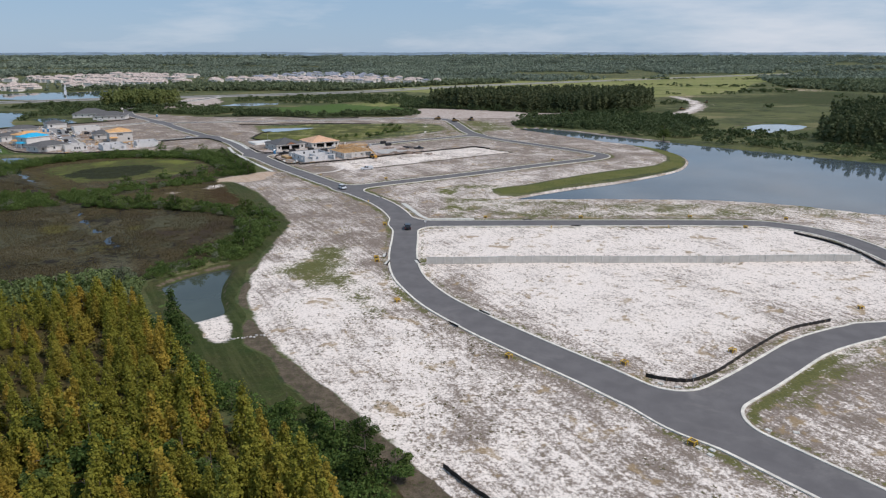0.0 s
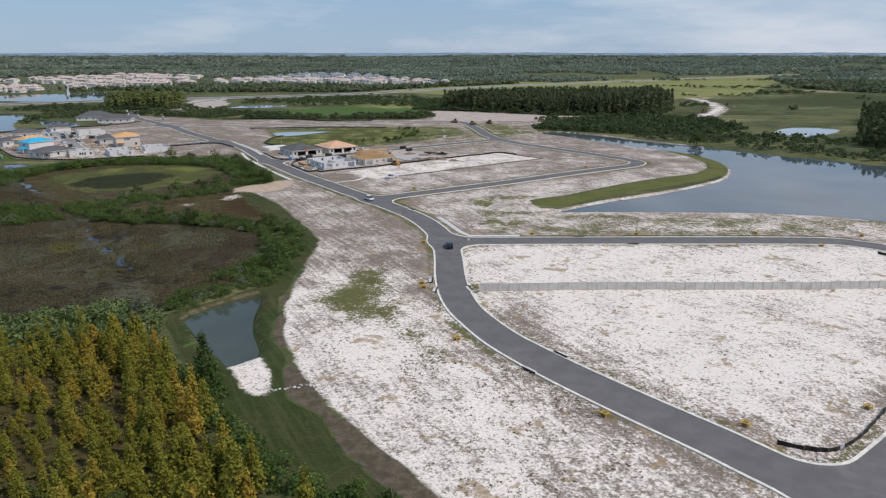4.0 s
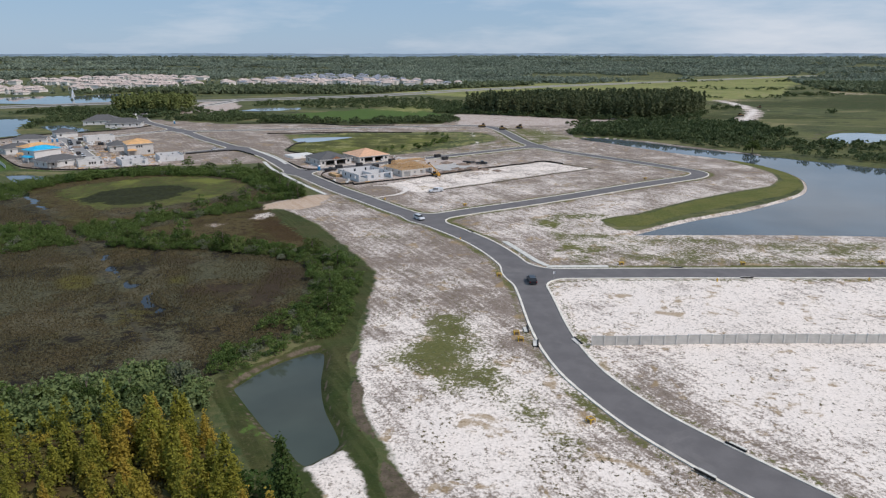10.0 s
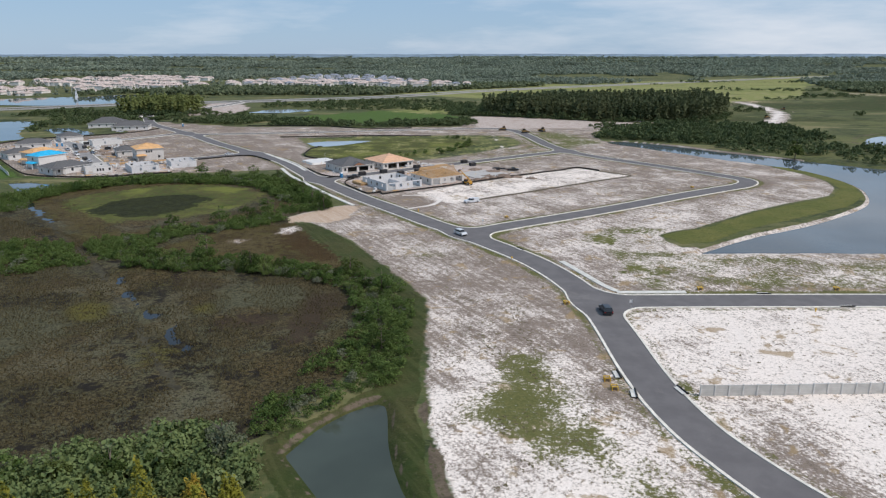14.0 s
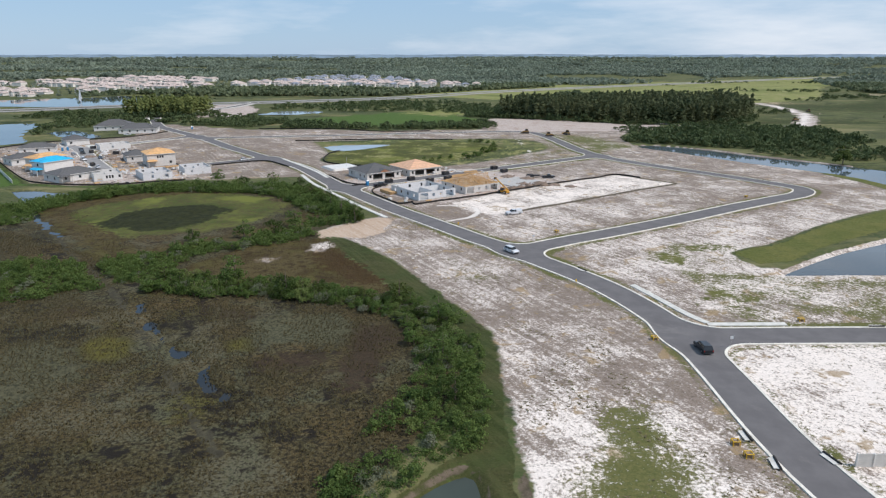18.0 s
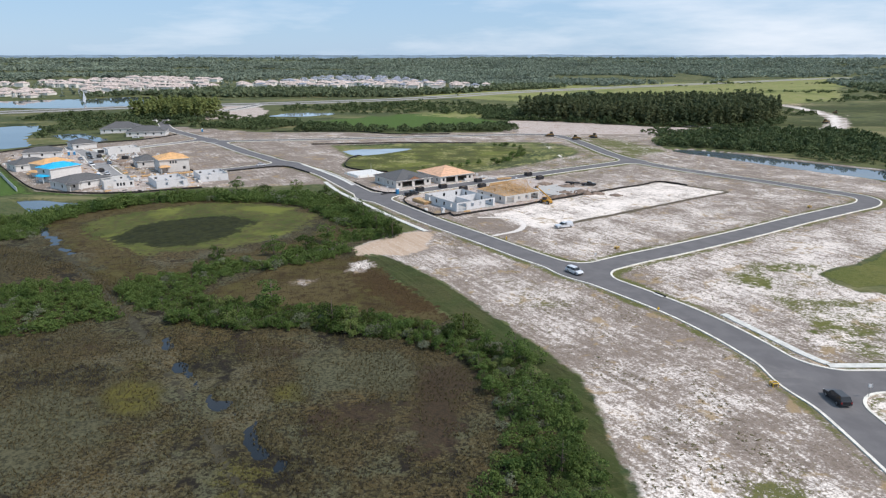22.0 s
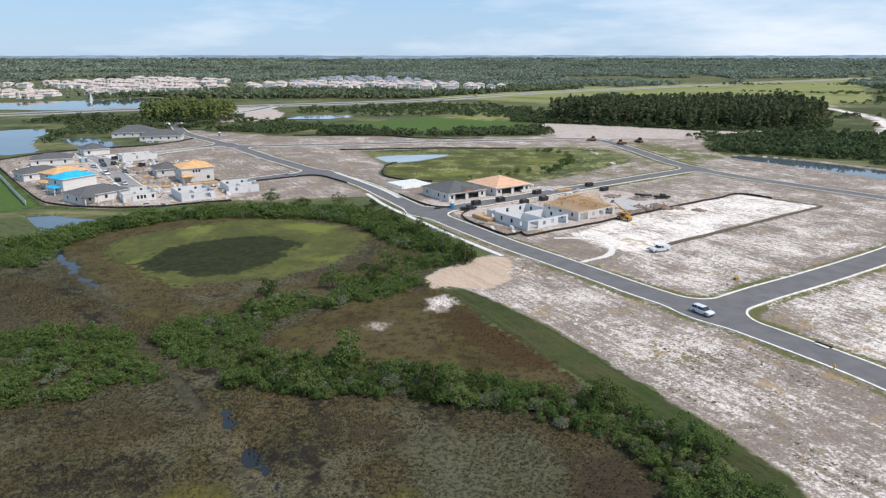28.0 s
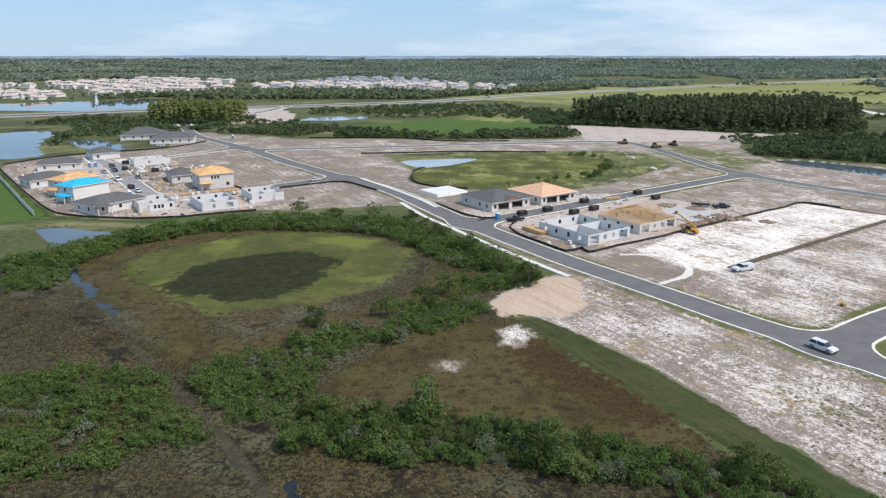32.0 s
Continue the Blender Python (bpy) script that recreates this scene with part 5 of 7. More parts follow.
skirt = np.concatenate([scatter([(-40, 700), (-14, 690), (22, 674), (58, 654), (91, 635), (127, 628), (170, 634), (204, 664), (222, 700), (198, 672), (170, 640), (127, 633), (91, 641), (58, 660), (22, 680), (-10, 700), (0, 760), (-36, 770)], 4.2, r),
                        scatter([(-356, 700), (-318, 688), (-280, 692), (-270, 735), (-276, 738), (-284, 702), (-318, 698), (-350, 708)], 4.5, r),
                        scatter([(64, 520), (80, 503), (98, 477), (120, 445), (140, 416), (150, 421), (128, 452), (106, 484), (84, 512)], 3.2, r),
                        scatter([(150, 412), (170, 392), (200, 362), (230, 338), (300, 304), (310, 312), (236, 350), (206, 374), (172, 405)], 4.0, r),
                        scatter([(56, 531), (69, 508), (94, 500), (113, 495), (160, 482), (215, 520), (212, 600), (160, 596), (130, 612), (84, 566)], 4.6, r)])
skirt = skirt[inside(LAKE, skirt[:, 0], skirt[:, 1]) < -7]
sk = rng.uniform(0.7, 1.5, len(skirt))
mass("wood_edge", kinds_m, skirt, np.stack([sk, sk * rng.uniform(0.7, 1.6, len(skirt))], 1), M_SCRUB, "dark bushes and small trees skirting the wood", "shrubs", rng)
# distance: woods to the horizon
kinds_f = [bush_crown(9, 5.5, 18, np.random.default_rng(120 + k), 3, 2.4) for k in range(8)]
n = 76000
rad = 760 * np.exp(r.random(n) * math.log(4450 / 760))
ang = r.uniform(-0.72, 0.72, n)
far = np.stack([-60 + rad * np.sin(ang), 60 + rad * np.cos(ang)], 1)
TOWN = [(-760, 920), (-560, 1010), (-480, 1090), (-430, 1190), (-30, 1160), (0, 1320), (-120, 1640), (-380, 2050), (-520, 1560), (-760, 1850), (-960, 1500)]
FIELDS = [(-110, 1010), (80, 1170), (480, 1480), (760, 1680), (560, 1100), (640, 860), (330, 620), (230, 700), (250, 800), (60, 830)]
band = rough(far[:, 0] * 0.5, far[:, 1] * 1.6, 0.006, 51) + 0.5 * rough(far[:, 0], far[:, 1], 0.02, 52)
ok = (band > -0.3) & (inside(TOWN, far[:, 0], far[:, 1]) < 0) & (line_dist(HIGHWAY, far[:, 0], far[:, 1]) > 45) & (inside(FOUNTAIN_POND, far[:, 0], far[:, 1]) < -12)
ok &= (inside(FIELDS, far[:, 0], far[:, 1]) < 0) | ((band > 0.9) & (line_dist(SITE_TRACK, far[:, 0], far[:, 1]) > 25))
ok &= (far[:, 1] > 1010) | (far[:, 0] > 60)
ok &= (inside(MEADOW, far[:, 0], far[:, 1]) < 0) & (inside(EAST_POND, far[:, 0], far[:, 1]) < -15)
ok &= inside(ENTRY_SITE, far[:, 0], far[:, 1]) < -10
far = far[ok]
dist = np.hypot(far[:, 0], far[:, 1])
sz = (0.62 + dist / 3000) * rng.uniform(0.6, 1.3, len(far))
sz = np.where((far[:, 1] < 1000), sz * 0.6, sz)
fs = np.stack([sz, (0.7 + 0.12 * dist / 1000) * rng.uniform(0.7, 1.3, len(far))], 1)
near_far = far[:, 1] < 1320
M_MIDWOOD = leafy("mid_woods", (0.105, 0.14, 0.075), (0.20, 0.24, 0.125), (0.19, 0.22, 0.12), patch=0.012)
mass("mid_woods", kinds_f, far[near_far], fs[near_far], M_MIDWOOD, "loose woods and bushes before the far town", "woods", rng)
mass("far_woods", kinds_f, far[~near_far], fs[~near_far], M_HAZY_TREES, "unbroken woods reaching to the horizon", "woods", rng)
# low hills added as a backdrop at the horizon, haze in their blue-grey
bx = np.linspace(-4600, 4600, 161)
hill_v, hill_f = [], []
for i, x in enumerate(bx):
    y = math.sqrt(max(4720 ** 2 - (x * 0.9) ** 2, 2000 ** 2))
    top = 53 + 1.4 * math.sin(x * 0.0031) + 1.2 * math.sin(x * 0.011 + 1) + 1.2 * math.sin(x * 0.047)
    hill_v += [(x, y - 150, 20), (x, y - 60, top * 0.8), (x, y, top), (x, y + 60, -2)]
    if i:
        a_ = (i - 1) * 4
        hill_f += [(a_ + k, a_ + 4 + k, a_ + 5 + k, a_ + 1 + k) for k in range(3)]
tagged(mesh_object("backdrop", hill_v, hill_f, plain("hazed_backdrop", (0.19, 0.26, 0.32), 1.0, vary=0.15, scale=0.01)), "low backdrop rise along the horizon, blue-grey with painted haze", "hills", kind="structure")


# ---- solid shapes ----
class Solid:
    """Collects boxes, prisms and tubes into one mesh."""

    def __init__(self):
        self.v, self.f = [], []

    def add(self, verts, faces):
        n = len(self.v)
        self.v += [tuple(q) for q in verts]
        self.f += [tuple(i + n for i in q) for q in faces]
        return self

    def box(self, x0, y0, z0, x1, y1, z1, e=0.0):
        """A box; e chamfers its upright corners."""
        if e > 0:
            ring = [(x0 + e, y0), (x1 - e, y0), (x1, y0 + e), (x1, y1 - e), (x1 - e, y1), (x0 + e, y1), (x0, y1 - e), (x0, y0 + e)]
            return self.prism(ring, z0, z1)
        v = [(x, y, z) for z in (z0, z1) for x, y in ((x0, y0), (x1, y0), (x1, y1), (x0, y1))]
        return self.add(v, [(3, 2, 1, 0), (4, 5, 6, 7), (0, 1, 5, 4), (1, 2, 6, 5), (2, 3, 7, 6), (3, 0, 4, 7)])

    def prism(self, ring, z0, z1, top=None):
        n = len(ring)
        top = top or ring
        v = [(x, y, z0) for x, y in ring] + [(x, y, z1) for x, y in top]
        return self.add(v, [tuple(range(n - 1, -1, -1)), tuple(range(n, 2 * n))] + [(i, (i + 1) % n, n + (i + 1) % n, n + i) for i in range(n)])

    def side(self, ring, y0, y1, inset=0.0):
        """A side profile of (x, z) drawn out across y."""
        n = len(ring)
        v = [(x, y0, z) for x, z in ring] + [(x, y1, z) for x, z in ring]
        return self.add(v, [tuple(range(n)), tuple(range(2 * n - 1, n - 1, -1))] + [(i, n + i, n + (i + 1) % n, (i + 1) % n) for i in range(n)])

    def tube(self, a, b, r, sides=8, r2=None):
        a, b = Vector(a), Vector(b)
        d = (b - a).normalized()
        t = d.orthogonal().normalized()
        u = d.cross(t)
        r2 = r if r2 is None else r2
        v = []
        for p, q in ((a, r), (b, r2)):
            v += [tuple(p + (t * math.cos(6.2832 * k / sides) + u * math.sin(6.2832 * k / sides)) * q) for k in range(sides)]
        return self.add(v, [tuple(range(sides - 1, -1, -1)), tuple(range(sides, 2 * sides))] + [(k, (k + 1) % sides, sides + (k + 1) % sides, sides + k) for k in range(sides)])


def part(name, solid, material, parent, label=""):
    return mesh_object(name, solid.v, solid.f, material, parent, False, label)


def thing(name, label, category, group="", m=None):
    root = tagged(new(name), label, category, group)
    if m is not None:
        root.matrix_basis = m
    return root


M_STUCCO = plain("pale_stucco", (0.64, 0.61, 0.57), 0.9, vary=0.06)
M_WHITEWALL = plain("white_primed_wall", (0.69, 0.675, 0.65), 0.85, vary=0.05)
M_SLAB = plain("slab_concrete", (0.47, 0.45, 0.42), 0.9, vary=0.12)
M_SHINGLE = plain("grey_shingles", (0.125, 0.122, 0.12), 0.9, vary=0.18, scale=2.5)
M_OSB = plain("sheathing_board", (0.74, 0.43, 0.19), 0.85, vary=0.14, scale=0.8)
M_PLY = plain("pink_sheathing", (0.72, 0.43, 0.27), 0.85, vary=0.1, scale=0.8)
M_LUMBER = plain("pine_lumber", (0.62, 0.39, 0.185), 0.8, vary=0.15, scale=2)
M_TARP = plain("blue_tarp", (0.01, 0.45, 0.75), 0.45, vary=0.1, scale=0.7)
M_FASCIA = plain("white_fascia", (0.72, 0.70, 0.66), 0.7, vary=0.05)
M_DARKFRAME = plain("dark_frame", (0.05, 0.05, 0.05), 0.5, vary=0.05)
M_BRICKRED = plain("gable_board", (0.34, 0.16, 0.09), 0.85, vary=0.1)
gl = Nodes("window_glass", 0.08)
gl.color(gl.mix(gl.noise(0.6, 2), (0.015, 0.017, 0.02), (0.035, 0.04, 0.045)))
M_GLASS = gl.mat
bl = Nodes("concrete_block", 0.92)
brick = bl.n.new("ShaderNodeTexBrick")
brick.inputs["Scale"].default_value = 1.0
brick.inputs["Brick Width"].default_value, brick.inputs["Row Height"].default_value = 0.4, 0.2
brick.inputs["Mortar Size"].default_value = 0.012
for key, val in (("Color1", (0.65, 0.645, 0.64, 1)), ("Color2", (0.57, 0.565, 0.56, 1)), ("Mortar", (0.47, 0.465, 0.46, 1))):
    brick.inputs[key].default_value = val
vm = bl.n.new("ShaderNodeMapping")
vm.inputs["Rotation"].default_value = (radians(90), 0, 0)
bl.l.new(bl.local, vm.inputs["Vector"])
bl.l.new(vm.outputs["Vector"], brick.inputs["Vector"])
bl.color(bl.mix(bl.math("MULTIPLY", bl.noise(0.8, 4), 0.5), brick.outputs["Color"], (0.70, 0.70, 0.71)))
M_BLOCK = bl.mat


def wall_side(root, ax, ay, bx, by, z0, z1, openings, material, thick=0.2):
    """One wall from a to b with real openings (centre, width, sill, head, kind), and the windows in them."""
    L = math.hypot(bx - ax, by - ay)
    turn = math.atan2(by - ay, bx - ax)
    s, x = Solid(), 0.0
    for c_, w, lo, hi, kind in sorted(openings):
        a_, b_ = c_ - w / 2, c_ + w / 2
        if a_ > x:
            s.box(x, 0, z0, a_, thick, z1)
        if lo > 0.05:
            s.box(a_, 0, z0, b_, thick, z0 + lo)
        if z0 + hi < z1:
            s.box(a_, 0, z0 + hi, b_, thick, z1)
        x = b_
    if x < L:
        s.box(x, 0, z0, L, thick, z1)
    wall = part("wall", s, material, root)
    wall.matrix_basis = Matrix.Translation((ax, ay, 0)) @ Matrix.Rotation(turn, 4, "Z")
    for c_, w, lo, hi, kind in openings:
        if kind == "open":
            continue
        a_, b_, lo, hi = c_ - w / 2, c_ + w / 2, z0 + lo, z0 + hi
        fr = Solid()
        e = 0.08
        for q in ((a_, lo, a_ + e, hi), (b_ - e, lo, b_, hi), (a_ + e, lo, b_ - e, lo + e), (a_ + e, hi - e, b_ - e, hi)):
            fr.box(q[0], 0.03, q[1], q[2], 0.13, q[3])
        if kind == "window":
            fr.box((a_ + b_) / 2 - 0.025, 0.05, lo + e, (a_ + b_) / 2 + 0.025, 0.11, hi - e)
        ob = part(kind, fr, M_DARKFRAME if kind == "window" else M_FASCIA, root)
        ob.matrix_basis = wall.matrix_basis.copy()
        part("pane" if kind == "window" else "leaf", Solid().box(a_ + e, 0.07, lo + e, b_ - e, 0.09, hi - e), M_GLASS if kind == "window" else M_WHITEWALL, ob)
    return wall


def hip_roof(root, w, l, eave, rise, over, material, name="roof", label="", x0=0.0, y0=0.0):
    """A hip roof with a soffit and fascia over the rectangle from (x0, y0)."""
    a_, b_, c_, d = x0 - over, y0 - over, x0 + w + over, y0 + l + over
    W, L = c_ - a_, d - b_
    k = min(W, L) / 2
    r0, r1 = ((a_ + k, (b_ + d) / 2), (c_ - k, (b_ + d) / 2)) if W >= L else (((a_ + c_) / 2, b_ + k), ((a_ + c_) / 2, d - k))
    if abs(W - L) < 0.5:
        r0, r1 = (r0[0] - 0.25, r0[1]), (r0[0] + 0.25, r0[1])
    z = eave
    v = [(a_, b_, z), (c_, b_, z), (c_, d, z), (a_, d, z), (*r0, z + rise), (*r1, z + rise)]
    f = [(0, 1, 5, 4), (1, 2, 5), (2, 3, 4, 5), (3, 0, 4)] if W >= L - 0.5 else [(0, 1, 4), (1, 2, 5, 4), (2, 3, 5), (3, 0, 4, 5)]
    ob = part(name, Solid().add(v, f), material, root, label)
    s = Solid()
    s.box(a_, b_, z - 0.2, c_, b_ + 0.04, z).box(a_, d - 0.04, z - 0.2, c_, d, z).box(a_, b_ + 0.04, z - 0.2, a_ + 0.04, d - 0.04, z).box(c_ - 0.04, b_ + 0.04, z - 0.2, c_, d - 0.04, z)
    part("fascia", s, M_FASCIA, root)
    part("soffit", Solid().box(a_ + 0.05, b_ + 0.05, z - 0.16, c_ - 0.05, d - 0.05, z - 0.12), M_FASCIA, root)
    cap = Solid()
    corners = [(a_, b_), (c_, b_), (c_, d), (a_, d)]
    ends = [r0, r1, r1, r0] if W >= L - 0.5 else [r0, r0, r1, r1]
    for (x, y), (p, q) in zip(corners, ends):
        cap.tube((x, y, z + 0.03), (p, q, z + rise + 0.03), 0.09, 5)
    cap.tube((*r0, z + rise + 0.03), (*r1, z + rise + 0.03), 0.09, 5)
    part("ridge_cap", cap, material, root)
    return ob


def sheathing_lines(root, w, l, eave, rise, over, x0=0.0, y0=0.0):
    """Seams of the roof sheathing, as thin raised laps on the two sides that face south."""
    s = Solid()
    k = (min(w, l) / 2 + over)
    n = 6
    for i in range(1, n):
        q = k * i / n
        z = eave + rise * i / n + 0.012
        s.tube((x0 - over + q, y0 - over + q, z), (x0 + w + over - q, y0 - over + q, z), 0.02, 4)
        s.tube((x0 - over + q, y0 - over + q, z), (x0 - over + q, y0 + l + over - q, z), 0.02, 4)
    part("seam", s, M_LUMBER, root)


def house(x, y, ang, w, l, storeys, roof, label, wall=None, rise=2.7, sides=None, group="houses under construction", porch=None):
    """A house whose near corner stands at (x, y); w runs along ang, l across it to the left."""
    root = thing("house", label, "house", group, Matrix.Translation((x, y, float(height_at(x, y)) + 0.05)) @ Matrix.Rotation(radians(ang), 4, "Z"))
    wall = wall or M_STUCCO
    H_ = 2.9 * storeys
    part("slab", Solid().box(-0.3, -0.3, -0.5, w + 0.3, l + 0.3, 0.1, 0.1), M_SLAB, root)
    sides = sides or {}
    quads_ = {"s": (0, 0, w, 0), "e": (w, 0.2, w, l - 0.2), "n": (w, l, 0, l), "w": (0, l - 0.2, 0, 0.2)}
    for key, (ax, ay, bx, by) in quads_.items():
        L = math.hypot(bx - ax, by - ay)
        ops = sides.get(key)
        if ops is None:
            ops = []
            for st in range(storeys):
                for i in range(max(1, int(L // 5))):
                    ops.append(((i + 0.5) * L / max(1, int(L // 5)), 1.1 if (i + st) % 2 else 0.9, 0.95 + 2.9 * st, 2.25 + 2.9 * st, "window"))
        if any(o[0] for o in ops):
            pass
        if storeys == 2:
            for st in (0, 1):
                sub = [(c_, ww, lo - 2.9 * st, hi - 2.9 * st, k) for c_, ww, lo, hi, k in ops if (lo >= 2.9) == (st == 1)]
                wall_side(root, ax, ay, bx, by, 0.1 + 2.9 * st, 0.1 + 2.9 * (st + 1), sub, wall)
        else:
            wall_side(root, ax, ay, bx, by, 0.1, 0.1 + H_, ops, wall)
    e = 0.1 + H_
    if roof in ("shingle", "osb", "ply", "tarp"):
        mat = {"shingle": M_SHINGLE, "osb": M_OSB, "ply": M_PLY, "tarp": M_TARP}[roof]
        hip_roof(root, w, l, e + 0.2, rise, 0.55, mat)
        if roof in ("osb", "ply"):
            sheathing_lines(root, w, l, e + 0.2, rise, 0.55)
    elif roof == "beam":
        s = Solid()
        s.box(0, 0, e, w, 0.2, e + 0.06).box(0, l - 0.2, e, w, l, e + 0.06).box(0, 0.2, e, 0.2, l - 0.2, e + 0.06).box(w - 0.2, 0.2, e, w, l - 0.2, e + 0.06)
        part("tie_beam", s, M_SLAB, root)
        inner = Solid().box(w * 0.45, 0.25, 0.1, w * 0.45 + 0.15, l * 0.55, e - 0.3).box(0.25, l * 0.55, 0.1, w - 0.25, l * 0.55 + 0.15, e - 0.3)
        part("partition", inner, wall, root)
    elif roof == "truss":
        truss_roof(root, w, l, e + 0.05, rise)
    if porch:
        px0, py0, px1, py1, pmat = porch
        ph = 2.8
        for qx, qy in ((px0 + 0.2, py0 + 0.2), (px1 - 0.2, py0 + 0.2), (px0 + 0.2, py1 - 0.2)):
            part("post", Solid().box(qx - 0.15, qy - 0.15, -0.3, qx + 0.15, qy + 0.15, ph, 0.03), wall, root)
        part("porch_roof", Solid().prism([(px0 - 0.3, py0 - 0.3), (px1 + 0.3, py0 - 0.3), (px1 + 0.3, py1 + 0.1), (px0 - 0.3, py1 + 0.1)], ph, ph + 0.12,
                                         [(px0 - 0.3, py0 - 0.3), (px1 + 0.3, py0 - 0.3), (px1 + 0.3, py1 + 0.1), (px0 - 0.3, py1 + 0.1)]).prism(
            [(px0 - 0.3, py0 - 0.3), (px1 + 0.3, py0 - 0.3), (px1 + 0.3, py1 + 0.1), (px0 - 0.3, py1 + 0.1)], ph + 0.12, ph + 0.7,
            [(px0 + 0.9, py0 + 0.9), (px1 - 0.9, py0 + 0.9), (px1 - 0.9, py1 + 0.1), (px0 + 0.9, py1 + 0.1)]), pmat, root)
    return root


def truss_roof(root, w, l, e, rise):
    """Bare roof trusses: chords, rafters and a hip of jack rafters."""
    n = int(l / 0.75)
    over = 0.5
    for i in range(n + 1):
        y = l * i / n
        k = min(1.0, min(y, l - y) / (w / 2) + 0.12)
        top = e + 0.1 + rise * k
        half = w / 2 * (1 - k)
        s = Solid()
        s.box(-over, y - 0.04, e, w + over, y + 0.04, e + 0.1)
        s.tube((-over, y, e + 0.08), (half, y, top), 0.065, 4)
        s.tube((w + over, y, e + 0.08), (w - half, y, top), 0.065, 4)
        if half > 0.3:
            s.tube((half, y, top), (w - half, y, top), 0.09, 4)
        for q in (0.25, 0.5, 0.75):
            zt = min(top, e + 0.1 + rise * min(1, 2 * min(q, 1 - q)))
            s.tube((w * q, y, e + 0.05), (w * q, y, zt), 0.06, 4)
        part("truss", s, M_LUMBER, root)
    for i in range(9):
        x = w * (i + 1) / 10
        k = min(x, w - x) / (w / 2)
        for y0_, y1_ in ((-over, k * w / 2), (l + over, l - k * w / 2)):
            part("jack_rafter", Solid().tube((x, y0_, e + 0.08), (x, y1_, e + 0.1 + rise * k), 0.065, 4), M_LUMBER, root)
    part("purlin", Solid().tube((w * 0.25, l * 0.2, e + rise * 0.5), (w * 0.25, l * 0.8, e + rise * 0.5), 0.06, 4).tube((w * 0.75, l * 0.2, e + rise * 0.5), (w * 0.75, l * 0.8, e + rise * 0.5), 0.06, 4), M_LUMBER, root)


GARAGES = [(1.6, 1.1, 0.9, 2.2, "window"), (5.4, 4.9, 0.02, 2.4, "open"), (11.6, 4.9, 0.02, 2.4, "open"), (15.8, 1.1, 0.9, 2.2, "window")]
SIDE_W = [(3, 0.9, 0.9, 2.2, "window"), (7, 1.0, 0.02, 2.1, "door"), (11, 0.9, 0.9, 2.2, "window"), (15, 0.9, 0.9, 2.2, "window")]
# the four villas by the house street
villa_a = house(-94, 386.5, 35, 17.5, 18, 1, "shingle", "single-storey villa with grey shingle roof and open garages", sides={"s": GARAGES, "w": SIDE_W}, rise=3.0)
gable = Solid().add([(5.2, -0.6, 3.2), (12.3, -0.6, 3.2), (8.75, -0.6, 4.7), (8.75, 5.0, 4.7)], [(0, 1, 2), (0, 2, 3), (1, 3, 2)])
part("gable", gable, M_SHINGLE, villa_a)
part("gable_board", Solid().add([(6.0, -0.64, 3.25), (11.5, -0.64, 3.25), (8.75, -0.64, 4.45), (6.0, -0.6, 3.25), (11.5, -0.6, 3.25), (8.75, -0.6, 4.45)], [(0, 1, 2), (0, 3, 4, 1), (1, 4, 5, 2), (2, 5, 3, 0)]), M_BRICKRED, villa_a, "unfinished red-brown gable board")
house(-75.5, 397.5, 35, 17.5, 18, 1, "ply", "single-storey villa with bare orange roof sheathing and open garages", sides={"s": GARAGES, "w": SIDE_W}, rise=3.0)
house(-69.5, 343.5, 35, 17.5, 20.5, 1, "beam", "roofless villa shell of pale grey concrete block", M_BLOCK,
      sides={"s": [(2.6, 3.6, 0.02, 2.5, "open"), (7, 1.2, 0.9, 2.2, "open"), (10.5, 1.2, 0.9, 2.2, "open"), (14.8, 3.6, 0.02, 2.5, "open")],
             "w": [(3, 1.0, 0.9, 2.2, "open"), (7.5, 0.9, 0.9, 2.2, "window"), (9.6, 1.0, 0.02, 2.1, "door"), (12.5, 1.0, 0.9, 2.2, "window"), (17, 1.0, 0.9, 2.2, "open")]})
house(-51, 357.5, 35, 17.5, 17, 1, "truss", "block villa with bare timber roof trusses", M_STUCCO, rise=3.5,
      sides={"s": [(2.6, 3.6, 0.02, 2.5, "open"), (7, 1.2, 0.9, 2.2, "open"), (10.5, 1.2, 0.9, 2.2, "open"), (14.8, 3.6, 0.02, 2.5, "open")]})
slab_e = thing("foundation_slab", "bare concrete foundation slab in graded dirt", "slab", "", Matrix.Translation((-30, 371.5, 0)) @ Matrix.Rotation(radians(35), 4, "Z"))
part("slab", Solid().box(0, 0, -0.3, 17, 17, 0.28, 0.1), M_SLAB, slab_e)
part("step_footing", Solid().box(17, 4, -0.3, 19.5, 13, 0.15, 0.1), M_SLAB, slab_e)
shell = [(3, 2.4, 0.02, 2.2, "open"), (8, 1.2, 0.9, 2.2, "open")]
slab_w = thing("foundation_slab", "raised white foundation pad with batter boards", "slab", "", Matrix.Translation((-113, 412, 0)) @ Matrix.Rotation(radians(35), 4, "Z"))
part("slab", Solid().prism([(-0.6, -0.6), (14.6, -0.6), (14.6, 13.6), (-0.6, 13.6)], -0.3, 0.9, [(0, 0), (14, 0), (14, 13), (0, 13)]), M_FASCIA, slab_w)
for i in range(8):
    x_, y_ = ((-0.8, 3.5 * i) if i < 4 else (4.5 * (i - 4), -0.9))
    part("stake", Solid().box(x_ - 0.05, y_ - 0.05, -0.3, x_ + 0.05, y_ + 0.05, 1.5), M_LUMBER, slab_w)
